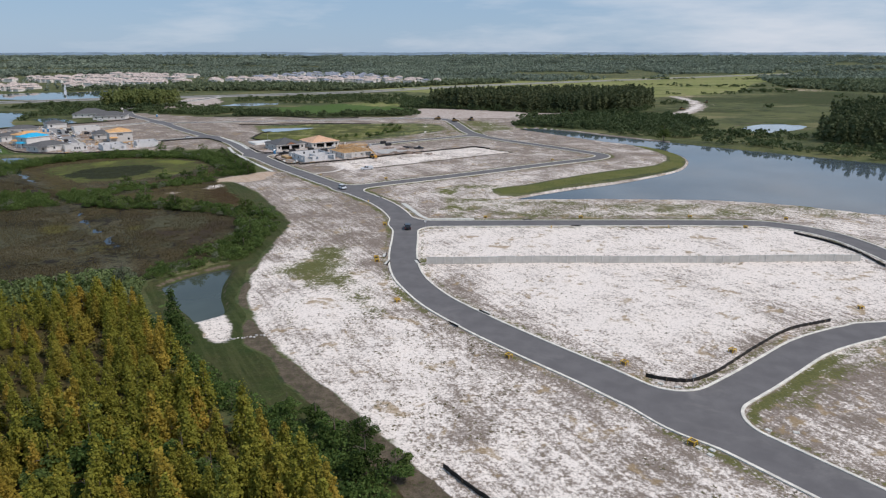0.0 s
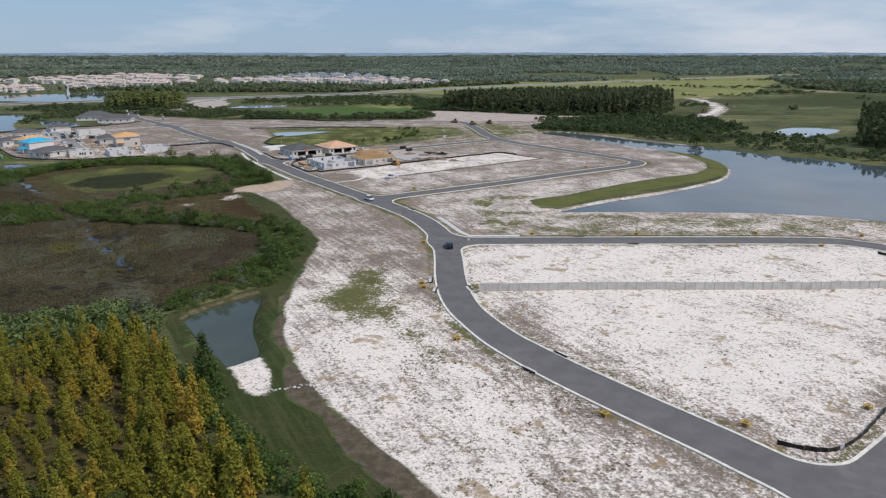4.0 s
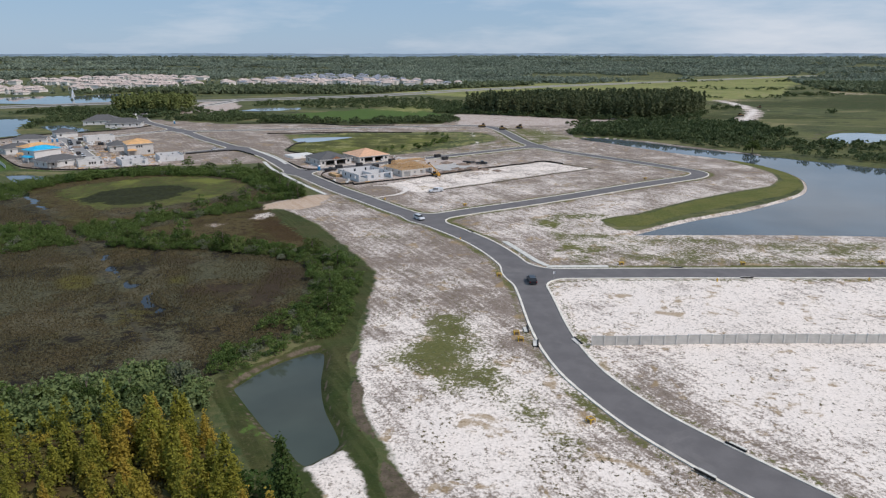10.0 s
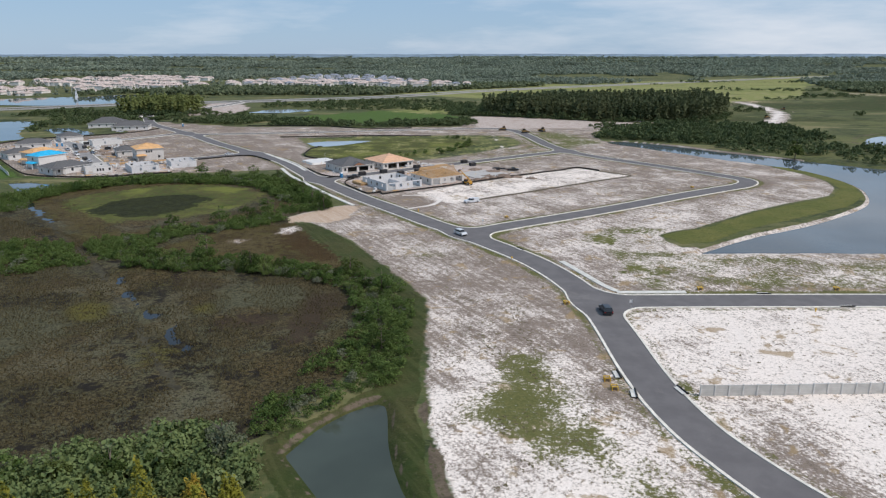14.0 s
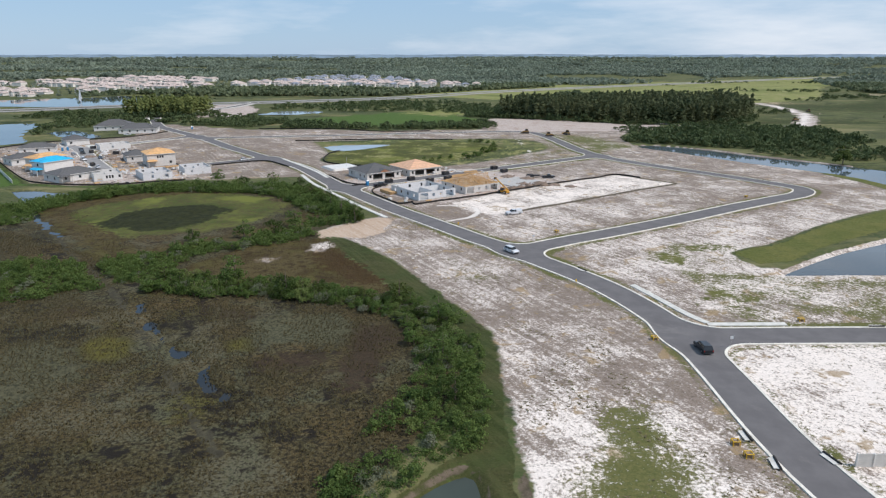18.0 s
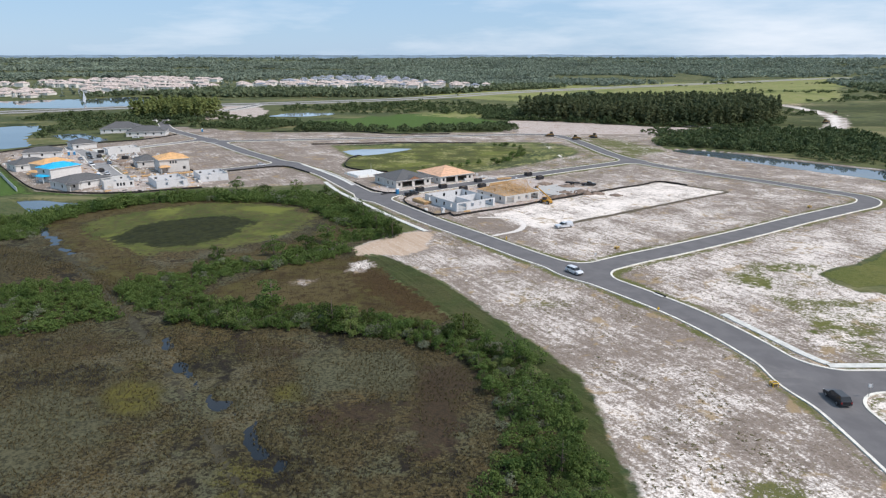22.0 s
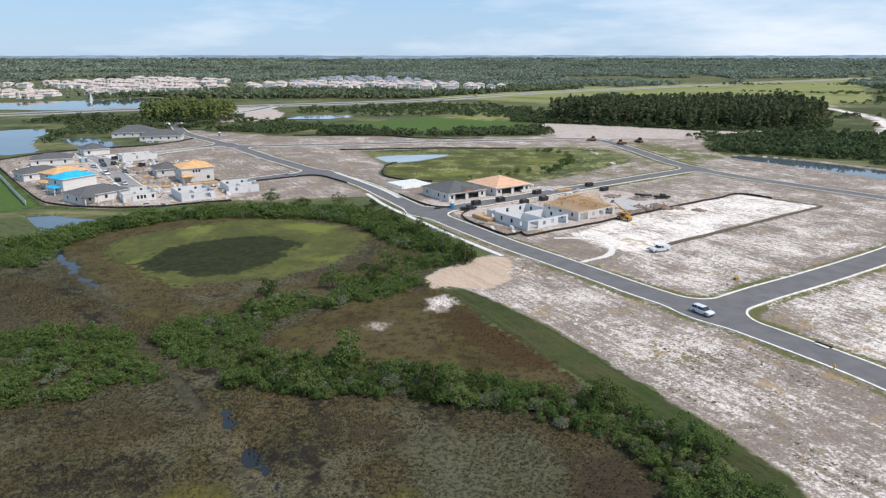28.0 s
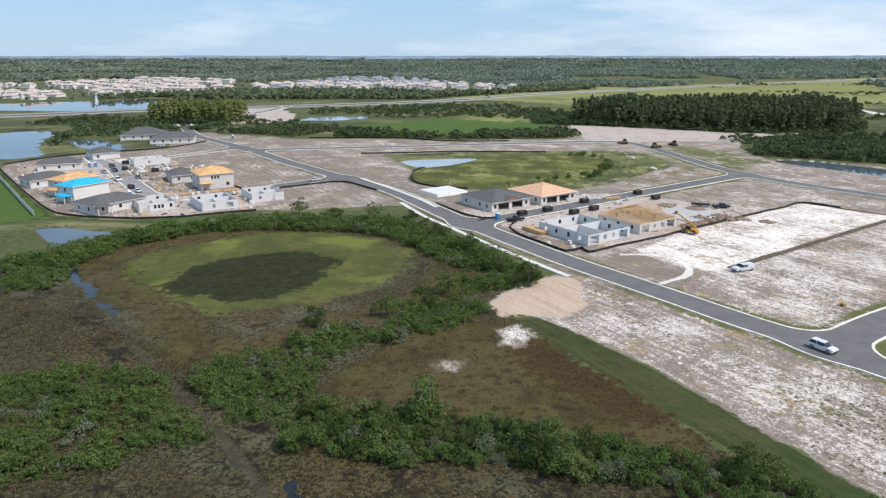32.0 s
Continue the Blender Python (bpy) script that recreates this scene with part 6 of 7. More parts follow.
for i in range(3):
    part("pipe_stub", Solid().tube((4 + 3 * i, 8, 0.85), (4 + 3 * i, 8, 1.6), 0.06, 6), M_FASCIA, slab_w)
part("pole", Solid().tube((10, 6, 0.8), (10, 6, 5.2), 0.06, 6), M_SLAB, slab_w)
# the western cluster
W2 = [(3, 1.2, 3.9, 5.1, "window"), (6.2, 1.2, 3.9, 5.1, "window"), (11, 1.3, 0.9, 2.2, "window")]
house(-229, 381, 56, 19, 13, 1, "shingle", "long white bungalow with dark grey hip roof", M_WHITEWALL, rise=2.2, porch=(0, -2.6, 5, 0, M_SHINGLE))
house(-246, 400, 62, 14.5, 9.5, 2, "tarp", "two-storey white house with bright blue roof tarp", M_WHITEWALL, rise=1.8, sides={"s": []}, porch=(-3.2, 1, 0, 6, M_TARP))
house(-256, 412, 62, 15, 10, 2, "osb", "two-storey house with bare orange roof sheathing", M_STUCCO, rise=1.8, porch=(-3.2, 1, 0, 6, M_OSB))
house(-279, 428, 50, 17, 12, 1, "shingle", "grey-roofed white bungalow at the end of the row", M_WHITEWALL, rise=2.2)
house(-300, 468, 24, 18, 12, 1, "shingle", "low white bungalow with grey hip roof", M_WHITEWALL, rise=2.4)
house(-293, 505, 40, 13, 14, 1, "shingle", "finished white house with grey roof and pale driveway", M_WHITEWALL, rise=2.6, sides={"s": [(2.5, 1.2, 0.9, 2.2, "window"), (9, 5, 0.02, 2.3, "door")]})
house(-262, 484, 38, 17, 12, 1, "beam", "roofless white block house shell", M_WHITEWALL, sides={"s": [(4, 1.0, 0.9, 2.2, "open"), (7, 1.0, 0.9, 2.2, "open")], "w": shell})
house(-209, 426, 33, 13.5, 14, 2, "osb", "two-storey pale house with orange roof sheathing", M_STUCCO, rise=2.4, sides={"s": [(5, 0.8, 3.9, 5.1, "window"), (6.2, 0.8, 3.9, 5.1, "window"), (7.4, 0.8, 3.9, 5.1, "window"), (11, 1.3, 0.9, 2.2, "window")]}, porch=(-0.2, -3.0, 4.2, 0, M_OSB))
house(-226, 440, 33, 11, 12, 1, "shingle", "small grey-roofed house behind the two-storey one", M_STUCCO, rise=2.4)
house(-215, 384, 33, 11.5, 15, 1, "beam", "white house shell still without a roof", M_WHITEWALL, sides={"s": [(2.2, 2.2, 0.02, 2.3, "open"), (5.2, 0.8, 0.9, 2.2, "window"), (6.4, 0.8, 0.9, 2.2, "window"), (7.6, 0.8, 0.9, 2.2, "window"), (10.4, 0.9, 0.9, 2.2, "window")], "w": shell})
house(-194, 386, 35, 12.5, 16, 1, "beam", "roofless shell of pale concrete block", M_BLOCK, sides={"s": [(9.5, 2.6, 0.4, 2.2, "open"), (4, 1.0, 0.9, 2.2, "open")], "w": []})
house(-181, 401, 31, 12, 15, 1, "beam", "roofless shell of pale concrete block", M_BLOCK, sides={"s": [(3, 1.0, 0.9, 2.2, "open"), (8, 1.0, 0.02, 2.2, "open")], "w": []})
ribbon("driveway", np.array([(-281, 508), (-276, 502), (-272, 497)]), 5.5, 0.08, 0.3, M_WALK, "pale concrete driveway before the finished house", "driveway")
# the pair of finished buildings at the entrance
house(-291, 569, 14, 25, 16, 1, "shingle", "long finished white building with dark grey roof", M_WHITEWALL, rise=3.4, group="entrance buildings")
house(-318, 588, 14, 26, 18, 1, "shingle", "large finished building with dark grey hip roof", M_WHITEWALL, rise=4.2, group="entrance buildings")

# ---- the far town ----
M_TOWNWALL = plain("town_wall", (0.80, 0.76, 0.71), 0.9, vary=0.1, scale=0.2)
M_TILE = plain("pale_roof_tile", (0.64, 0.52, 0.46), 0.9, vary=0.3, scale=0.3)
M_TILE2 = plain("slate_roof", (0.30, 0.32, 0.37), 0.9, vary=0.3, scale=0.3)


def town_house(w, l, st, roof_mat, label):
    root = thing("town_house", label, "house", "far town")
    e = 3.0 * st
    part("wall", Solid().box(0, 0, -0.5, w, l, e, 0.3), M_TOWNWALL, root)
    v = [(-0.6, -0.6, e), (w + 0.6, -0.6, e), (w + 0.6, l + 0.6, e), (-0.6, l + 0.6, e), (w * 0.35, l / 2, e + 2.6), (w * 0.65, l / 2, e + 2.6)]
    part("roof", Solid().add(v, [(0, 1, 5, 4), (1, 2, 5), (2, 3, 4, 5), (3, 0, 4), (3, 2, 1, 0)]), roof_mat, root)
    part("wing_roof", Solid().add([(w * 0.1, -2.6, e - 0.3), (w * 0.5, -2.6, e - 0.3), (w * 0.3, -2.6, e + 1.2), (w * 0.3, l * 0.4, e + 1.2), (w * 0.1, 0, e - 0.3), (w * 0.5, 0, e - 0.3)],
                                  [(0, 1, 2), (0, 2, 3, 4), (1, 5, 3, 2)]), roof_mat, root)
    part("wing", Solid().box(w * 0.13, -2.3, -0.5, w * 0.47, 0.0, e - 0.3), M_TOWNWALL, root)
    for i in range(2):
        for k in range(st):
            x = w * (0.18 + 0.45 * i)
            y = -2.3 if i < 1 else 0.0
            part("window", Solid().box(x, y - 0.06, 1.0 + 3 * k, x + 1.5, y - 0.01, 2.3 + 3 * k), M_GLASS, root)
    return root


protos = [town_house(14, 16, 2, M_TILE, "pale two-storey town house with tan tile roof"), town_house(16, 17, 1, M_TILE, "low pale town house with tan tile roof"),
          town_house(13, 15, 2, M_TILE2, "pale two-storey town house with slate roof"), town_house(17, 16, 2, M_TILE, "wide pale town house with tan tile roof")]
rows_ = []
for (x0, y0), (x1, y1), n, kinds_ in (((-690, 1020), (-560, 1110), 8, (1, 0)), ((-790, 1090), (-620, 1000), 10, (1, 1, 0)), ((-780, 1130), (-640, 1060), 8, (1, 0)), ((-760, 1290), (-480, 1260), 15, (3, 0)), ((-840, 1470), (-520, 1410), 14, (0, 3)), ((-760, 1620), (-520, 1520), 12, (0, 3)), ((-430, 1365), (-50, 1325), 17, (0, 3)), ((-400, 1445), (-80, 1405), 14, (2, 0)), ((-380, 1545), (-130, 1505), 11, (2,)), ((-370, 1665), (-180, 1630), 9, (2, 2)), ((-620, 1150), (-440, 1190), 10, (0, 3)), ((-660, 1220), (-460, 1240), 11, (0, 3)),
                                      ((-900, 1330), (-540, 1300), 18, (0, 3, 1)), ((-860, 1420), (-520, 1370), 16, (0, 3)), ((-820, 1540), (-520, 1450), 14, (3, 0)), ((-800, 1680), (-640, 1600), 9, (0, 3)),
                                      ((-430, 1270), (-50, 1235), 20, (0, 3, 2)), ((-440, 1330), (-40, 1290), 19, (3, 0)), ((-420, 1400), (-60, 1360), 17, (2, 0)), ((-380, 1490), (-110, 1450), 12, (2,)), ((-360, 1600), (-150, 1560), 10, (2,)), ((-350, 1730), (-220, 1700), 6, (2,)), ((-60, 1230), (-8, 1262), 4, (2, 0))):
    for i in range(n):
        s = (i + rng.uniform(0.2, 0.8)) / n
        rows_.append((x0 + (x1 - x0) * s, y0 + (y1 - y0) * s + rng.uniform(-12, 12), kinds_[i % len(kinds_)], rng.choice([-8, 0, 6, 90, 170])))
used = set()
for x, y, k, a_ in rows_:
    m = Matrix.Translation((x, y, 0.2)) @ Matrix.Rotation(radians(float(a_) + rng.uniform(-6, 6)), 4, "Z")
    if k in used:
        copy_thing(protos[k], m)
    else:
        used.add(k)
        protos[k].matrix_basis = m
# trees among the town
tt = scatter(TOWN, 36, rng)
tt = tt[inside(FOUNTAIN_POND, tt[:, 0], tt[:, 1]) < -10]
mass("town_trees", kinds_f, tt, np.stack([rng.uniform(0.5, 1.0, len(tt)), rng.uniform(0.5, 0.9, len(tt))], 1), M_HAZY_TREES, "trees between the far houses", "trees", rng)
fountain = thing("fountain", "white water jet rising from the far pond", "fountain", "", pose(-494, 905, -0.9))
M_SPRAY = plain("white_spray", (0.85, 0.87, 0.9), 0.6, vary=0.03)
part("nozzle", Solid().tube((0, 0, -0.5), (0, 0, 0.6), 0.9, 10), M_SLAB, fountain)
jet = Solid()
for k in range(9):
    a_ = k * 0.7
    jet.tube((0, 0, 0.5), (0.5 * math.cos(a_), 0.5 * math.sin(a_), 15 - k * 0.8), 0.28, 5, 0.12)
    jet.tube((0.5 * math.cos(a_), 0.5 * math.sin(a_), 15 - k * 0.8), (1.6 * math.cos(a_), 1.6 * math.sin(a_), 4 - 0.3 * k), 0.12, 5, 0.4)
part("jet", jet, M_SPRAY, fountain)


# ---- vehicles ----
M_TYRE = plain("tyre_rubber", (0.02, 0.02, 0.02), 0.9, vary=0.1)
M_RIM = plain("alloy_rim", (0.45, 0.45, 0.46), 0.35, 0.9, vary=0.05)
M_CHROME = plain("lamp_lens", (0.75, 0.75, 0.78), 0.2, vary=0.03)
M_RED = plain("red_lens", (0.35, 0.02, 0.02), 0.3, vary=0.03)
M_PLASTIC = plain("black_plastic", (0.03, 0.03, 0.032), 0.6, vary=0.1)


def paint(name, color):
    p = Nodes(name, 0.3, 0.1)
    p.color(p.mix(p.noise(1.2, 4), color, tuple(v * 0.8 for v in color)))
    p.bsdf.inputs["Coat Weight"].default_value = 0.5
    return p.mat


M_BLACKPAINT, M_WHITEPAINT, M_SILVER, M_BLUEPAINT = paint("black_paint", (0.012, 0.014, 0.018)), paint("white_paint", (0.72, 0.73, 0.75)), paint("silver_paint", (0.42, 0.44, 0.46)), paint("blue_paint", (0.05, 0.09, 0.16))


def wheels(root, spots, rad, wid):
    for x, y in spots:
        s = 1 if y > 0 else -1
        t = part("wheel", Solid().tube((x, y - wid / 2, rad), (x, y + wid / 2, rad), rad, 16), M_TYRE, root)
        part("rim", Solid().tube((x, y + s * (wid / 2 - 0.02), rad), (x, y + s * (wid / 2 + 0.015), rad), rad * 0.62, 12), M_RIM, t)


def tapered_cabin(lower, upper, z0, z1, half0, half1):
    """A cabin from its lower and upper length spans."""
    (a0, a1), (b0, b1) = lower, upper
    return Solid().prism([(a0, -half0), (a1, -half0), (a1, half0), (a0, half0)], z0, z1, [(b0, -half1), (b1, -half1), (b1, half1), (b0, half1)])


def vehicle(kind, x, y, heading, color, label, z=None):
    z = (TAR_Z if roads_field(np.array([x]), np.array([y]))[0] < 0 else float(height_at(x, y)) + 0.03) if z is None else z
    root = thing("pickup_truck" if kind == "pickup" else "car", label, "truck" if kind == "pickup" else "car", "", Matrix.Translation((x, y, z)) @ Matrix.Rotation(radians(heading), 4, "Z"))
    L, Wd = (5.8, 1.0) if kind == "pickup" else ((4.9, 0.97) if kind == "suv" else (4.6, 0.9))
    h = L / 2
    if kind == "pickup":
        hood, belt, top = 1.12, 1.15, 1.86
        body = [(-h, 0.5), (-h, 1.12), (-0.55, 1.12), (1.35, 1.15), (h - 0.15, 1.05), (h, 0.85), (h, 0.45), (h - 0.3, 0.35), (-h + 0.2, 0.4)]
        cab, roof_ = ((-0.6, 1.45), (-0.45, 0.75)), (-0.4, 0.7)
    elif kind == "suv":
        belt, top = 1.08, 1.74
        body = [(-h, 0.45), (-h + 0.04, 1.02), (-h + 0.25, 1.1), (1.0, 1.08), (h - 0.25, 0.96), (h, 0.75), (h, 0.4), (h - 0.3, 0.3), (-h + 0.25, 0.32)]
        cab, roof_ = ((-h + 0.12, 1.25), (-h + 0.5, 0.5)), (-h + 0.5, 0.5)
    else:
        belt, top = 0.92, 1.45
        body = [(-h, 0.45), (-h + 0.05, 0.92), (-1.3, 0.96), (0.9, 0.92), (h - 0.25, 0.78), (h, 0.6), (h, 0.35), (h - 0.3, 0.25), (-h + 0.25, 0.28)]
        cab, roof_ = ((-1.7, 1.15), (-1.0, 0.35)), (-1.0, 0.35)
    part("body", Solid().side(body, -Wd, Wd), color, root)
    part("cabin_glass", tapered_cabin(cab[0], cab[1], belt - 0.03, top - 0.05, Wd - 0.06, Wd - 0.24), M_GLASS, root)
    part("roof", tapered_cabin((cab[1][0] - 0.05, cab[1][1] + 0.05), (cab[1][0] + 0.1, cab[1][1] - 0.1), top - 0.07, top, Wd - 0.22, Wd - 0.32), color, root)
    for q in (cab[0][0] + 0.1, (cab[0][0] + cab[0][1]) / 2 - 0.1):
        for s in (-1, 1):
            part("pillar", Solid().tube((q, s * (Wd - 0.07), belt), ((q - cab[0][0]) * 0.7 + cab[1][0], s * (Wd - 0.235), top - 0.04), 0.05, 5), color, root)
    if kind == "pickup":
        part("bed", Solid().box(-h + 0.12, -Wd + 0.12, 1.125, -0.75, Wd - 0.12, 1.16, 0.05), M_PLASTIC, root)
        part("bed_cap", tapered_cabin((-h + 0.1, -0.62), (-h + 0.25, -0.66), 1.165, 1.8, Wd - 0.06, Wd - 0.2), color, root) if color is M_WHITEPAINT else None
    wheels(root, [(h - 0.95, Wd - 0.1), (h - 0.95, -Wd + 0.1), (-h + 1.0, Wd - 0.1), (-h + 1.0, -Wd + 0.1)], 0.38 if kind != "car" else 0.33, 0.26)
    for s in (-1, 1):
        part("headlight", Solid().box(h - 0.28, s * (Wd - 0.25) - 0.2, 0.68, h - 0.02, s * (Wd - 0.25) + 0.2, 0.84, 0.05), M_CHROME, root)
        part("tail_light", Solid().box(-h - 0.02, s * (Wd - 0.15) - 0.1, 0.7, -h + 0.06, s * (Wd - 0.15) + 0.1, 0.98), M_RED, root)
        part("mirror", Solid().box(cab[0][1] - 0.45, s * (Wd + 0.09) - 0.1, belt - 0.02, cab[0][1] - 0.28, s * (Wd + 0.09) + 0.1, belt + 0.14, 0.03), color, root)
    part("bumper", Solid().box(h - 0.06, -Wd + 0.1, 0.35, h + 0.07, Wd - 0.1, 0.55, 0.04).box(-h - 0.07, -Wd + 0.1, 0.38, -h + 0.05, Wd - 0.1, 0.58, 0.04), M_PLASTIC, root)
    return root


vehicle("suv", -10.2, 209, 92, M_BLACKPAINT, "black sport utility car on the asphalt street")
vehicle("suv", -40.5, 274.5, -59, M_WHITEPAINT, "white sport utility car on the main street")
vehicle("pickup", -35, 321.5, 200, M_WHITEPAINT, "white covered pickup parked beside the sand pad")
vehicle("pickup", -12, 393.5, 10, M_BLACKPAINT, "black pickup parked on the bare lots")
vehicle("pickup", -87, 374, 30, M_BLACKPAINT, "black pickup parked at the corner of the house street")
for x, y, a_, kind, col, lab in ((-252, 446, -50, "pickup", M_WHITEPAINT, "white pickup parked among the new houses"), (-246, 452, -52, "car", M_BLUEPAINT, "dark blue car parked among the new houses"),
                                 (-265, 470, -48, "suv", M_BLACKPAINT, "black car parked by the building sites"), (-268, 466, -48, "car", M_SILVER, "silver car parked by the building sites"),
                                 (-232, 421, -52, "car", M_WHITEPAINT, "white van-like car parked near the shells"), (-166.5, 446.5, 40, "car", M_WHITEPAINT, "white car at the side street corner"),
                                 (-281, 561, 14, "car", M_WHITEPAINT, "white car before the entrance building"), (-255, 497, 40, "car", M_SILVER, "silver car on the sandy lot"), (-272, 482, -50, "suv", M_BLACKPAINT, "black car parked by the building sites")):
    vehicle(kind, x, y, a_, col, lab)

# ---- building site ----
M_YELLOW = plain("machine_yellow", (0.62, 0.30, 0.02), 0.5, vary=0.1)
M_WORN = plain("worn_machine_paint", (0.26, 0.155, 0.045), 0.6, vary=0.25)
M_SAFETY = plain("safety_yellow", (0.70, 0.42, 0.02), 0.6, vary=0.12)
M_FABRIC = plain("black_silt_fabric", (0.022, 0.02, 0.018), 0.85, vary=0.2, scale=2)
M_STAKE = plain("weathered_stake", (0.25, 0.18, 0.11), 0.9, vary=0.2)
M_STEEL = plain("dark_steel", (0.06, 0.06, 0.065), 0.5, 0.6, vary=0.15)
M_TOILET = plain("blue_plastic", (0.03, 0.22, 0.45), 0.5, vary=0.08)

th = thing("telehandler", "orange-yellow telehandler with raised boom beside the truss house", "machine", "", Matrix.Translation((-35.5, 358.5, 0)) @ Matrix.Rotation(radians(128), 4, "Z"))
part("chassis", Solid().side([(-2.6, 0.6), (-2.7, 1.3), (-1.2, 1.6), (1.8, 1.4), (2.4, 1.1), (2.4, 0.6)], -0.75, 0.75), M_YELLOW, th)
cabp = part("cab", Solid().side([(-0.6, 1.3), (-0.5, 2.5), (0.7, 2.5), (1.1, 1.4)], 0.1, 1.05), M_GLASS, th)
part("cab_roof", Solid().box(-0.55, 0.05, 2.5, 0.8, 1.1, 2.58, 0.06), M_YELLOW, cabp)
part("engine_cover", Solid().box(-1.9, -1.15, 0.9, 0.9, -0.75, 1.6, 0.08), M_YELLOW, th)
part("boom", Solid().tube((-2.3, -0.1, 1.9), (3.2, -0.1, 4.6), 0.26, 6), M_YELLOW, th)
part("inner_boom", Solid().tube((3.2, -0.1, 4.6), (5.2, -0.1, 5.6), 0.18, 6), M_YELLOW, th)
part("fork_carriage", Solid().box(5.2, -0.8, 5.0, 5.35, 0.6, 5.9).box(5.35, -0.6, 5.0, 6.5, -0.45, 5.08).box(5.35, 0.25, 5.0, 6.5, 0.4, 5.08), M_STEEL, th)
wheels(th, [(1.6, 1.0), (1.6, -1.0), (-1.7, 1.0), (-1.7, -1.0)], 0.62, 0.42)


def dozer(x, y, a_, kind, label):
    root = thing("earthmover", label, "machine", "earthmovers", Matrix.Translation((x, y, float(height_at(x, y)) + 0.05)) @ Matrix.Rotation(radians(a_), 4, "Z"))
    for s in (-1, 1):
        part("track", Solid().side([(-2.0, 0.0), (-2.4, 0.5), (-2.0, 1.0), (2.0, 1.0), (2.4, 0.5), (2.0, 0.0)], s * 1.1 - 0.3, s * 1.1 + 0.3), M_STEEL, root)
    part("hull", Solid().side([(-2.2, 0.8), (-2.2, 1.9), (0.2, 2.0), (2.3, 1.7), (2.3, 0.8)], -0.8, 0.8), M_WORN, root)
    c_ = part("cab", Solid().side([(-1.4, 1.9), (-1.3, 3.1), (0.1, 3.1), (0.4, 1.95)], -0.75, 0.75), M_GLASS, root)
    part("cab_roof", Solid().box(-1.45, -0.85, 3.1, 0.2, 0.85, 3.22, 0.05), M_WORN, c_)
    part("blade", Solid().side([(3.0, 0.1), (2.85, 0.6), (3.0, 1.3), (3.15, 1.3), (3.02, 0.6), (3.15, 0.1)], -1.7, 1.7), M_WORN, root)
    part("push_arm", Solid().tube((0.5, 1.0, 0.6), (2.9, 1.0, 0.5), 0.1, 6).tube((0.5, -1.0, 0.6), (2.9, -1.0, 0.5), 0.1, 6), M_WORN, root)


dozer(-1, 573, 190, "dozer", "yellow bulldozer parked on graded dirt")
dozer(13, 555, 20, "dozer", "yellow bulldozer parked at the street's end")
dozer(27, 565, 120, "dozer", "yellow bulldozer parked near the red dirt")
dozer(240, 668, 30, "dozer", "yellow bulldozer on the far dirt site")
dozer(300, 760, 80, "dozer", "yellow bulldozer on the far dirt site")


def toilet(x, y, a_):
    root = thing("portable_toilet", "bright blue portable toilet on bare sand", "toilet", "", Matrix.Translation((x, y, float(height_at(x, y)))) @ Matrix.Rotation(radians(a_), 4, "Z"))
    part("cabin", Solid().box(-0.55, -0.55, 0.1, 0.55, 0.55, 2.1, 0.06), M_TOILET, root)
    part("roof", Solid().prism([(-0.6, -0.6), (0.6, -0.6), (0.6, 0.6), (-0.6, 0.6)], 2.1, 2.35, [(-0.45, -0.45), (0.45, -0.45), (0.45, 0.45), (-0.45, 0.45)]), M_WHITEPAINT, root)
    part("door", Solid().box(-0.4, -0.59, 0.2, 0.4, -0.56, 2.0), M_TOILET, root)
    part("skid", Solid().box(-0.6, -0.5, -0.1, 0.6, -0.35, 0.1).box(-0.6, 0.35, -0.1, 0.6, 0.5, 0.1), M_PLASTIC, root)


for x, y in ((-92.8, 375.5), (-232, 413), (-283, 482), (-281, 484), (-231, 411.5), (-250, 600)):
    toilet(x, y, 35)


def dumpster(x, y, a_, mat=None, label="dark steel rubbish skip beside the new houses"):
    root = thing("dumpster", label, "skip", "site skips", Matrix.Translation((x, y, float(height_at(x, y)) + 0.05)) @ Matrix.Rotation(radians(a_), 4, "Z"))
    mat = mat or M_STEEL
    for q in ((-1.6, -1.0, 1.6, -0.92), (-1.6, 0.92, 1.6, 1.0), (-1.6, -0.92, -1.52, 0.92), (1.52, -0.92, 1.6, 0.92)):
        part("side", Solid().box(q[0], q[1], 0.15, q[2], q[3], 1.6), mat, root)
    part("floor", Solid().box(-1.5, -0.9, 0.12, 1.5, 0.9, 0.25), mat, root)
    part("rib", Solid().box(-0.8, -1.06, 0.2, -0.7, -1.0, 1.55).box(0.7, -1.06, 0.2, 0.8, -1.0, 1.55), mat, root)
    part("debris", Solid().box(-1.4, -0.85, 0.26, 1.3, 0.8, 1.1, 0.2).box(-0.6, -0.4, 1.1, 0.9, 0.5, 1.45, 0.2), M_STAKE, root)


for x, y, a_ in ((-84, 382, 35), (-74.5, 388, 35), (-59, 402, 35), (-58, 390, 35), (-35, 418, 35), (-31, 408, 35), (-66, 384, 35), (-262, 474, -50), (-238, 428, -50), (-270, 492, 40), (-246, 470, 20), (-222, 458, 60)):
    dumpster(x, y, a_)


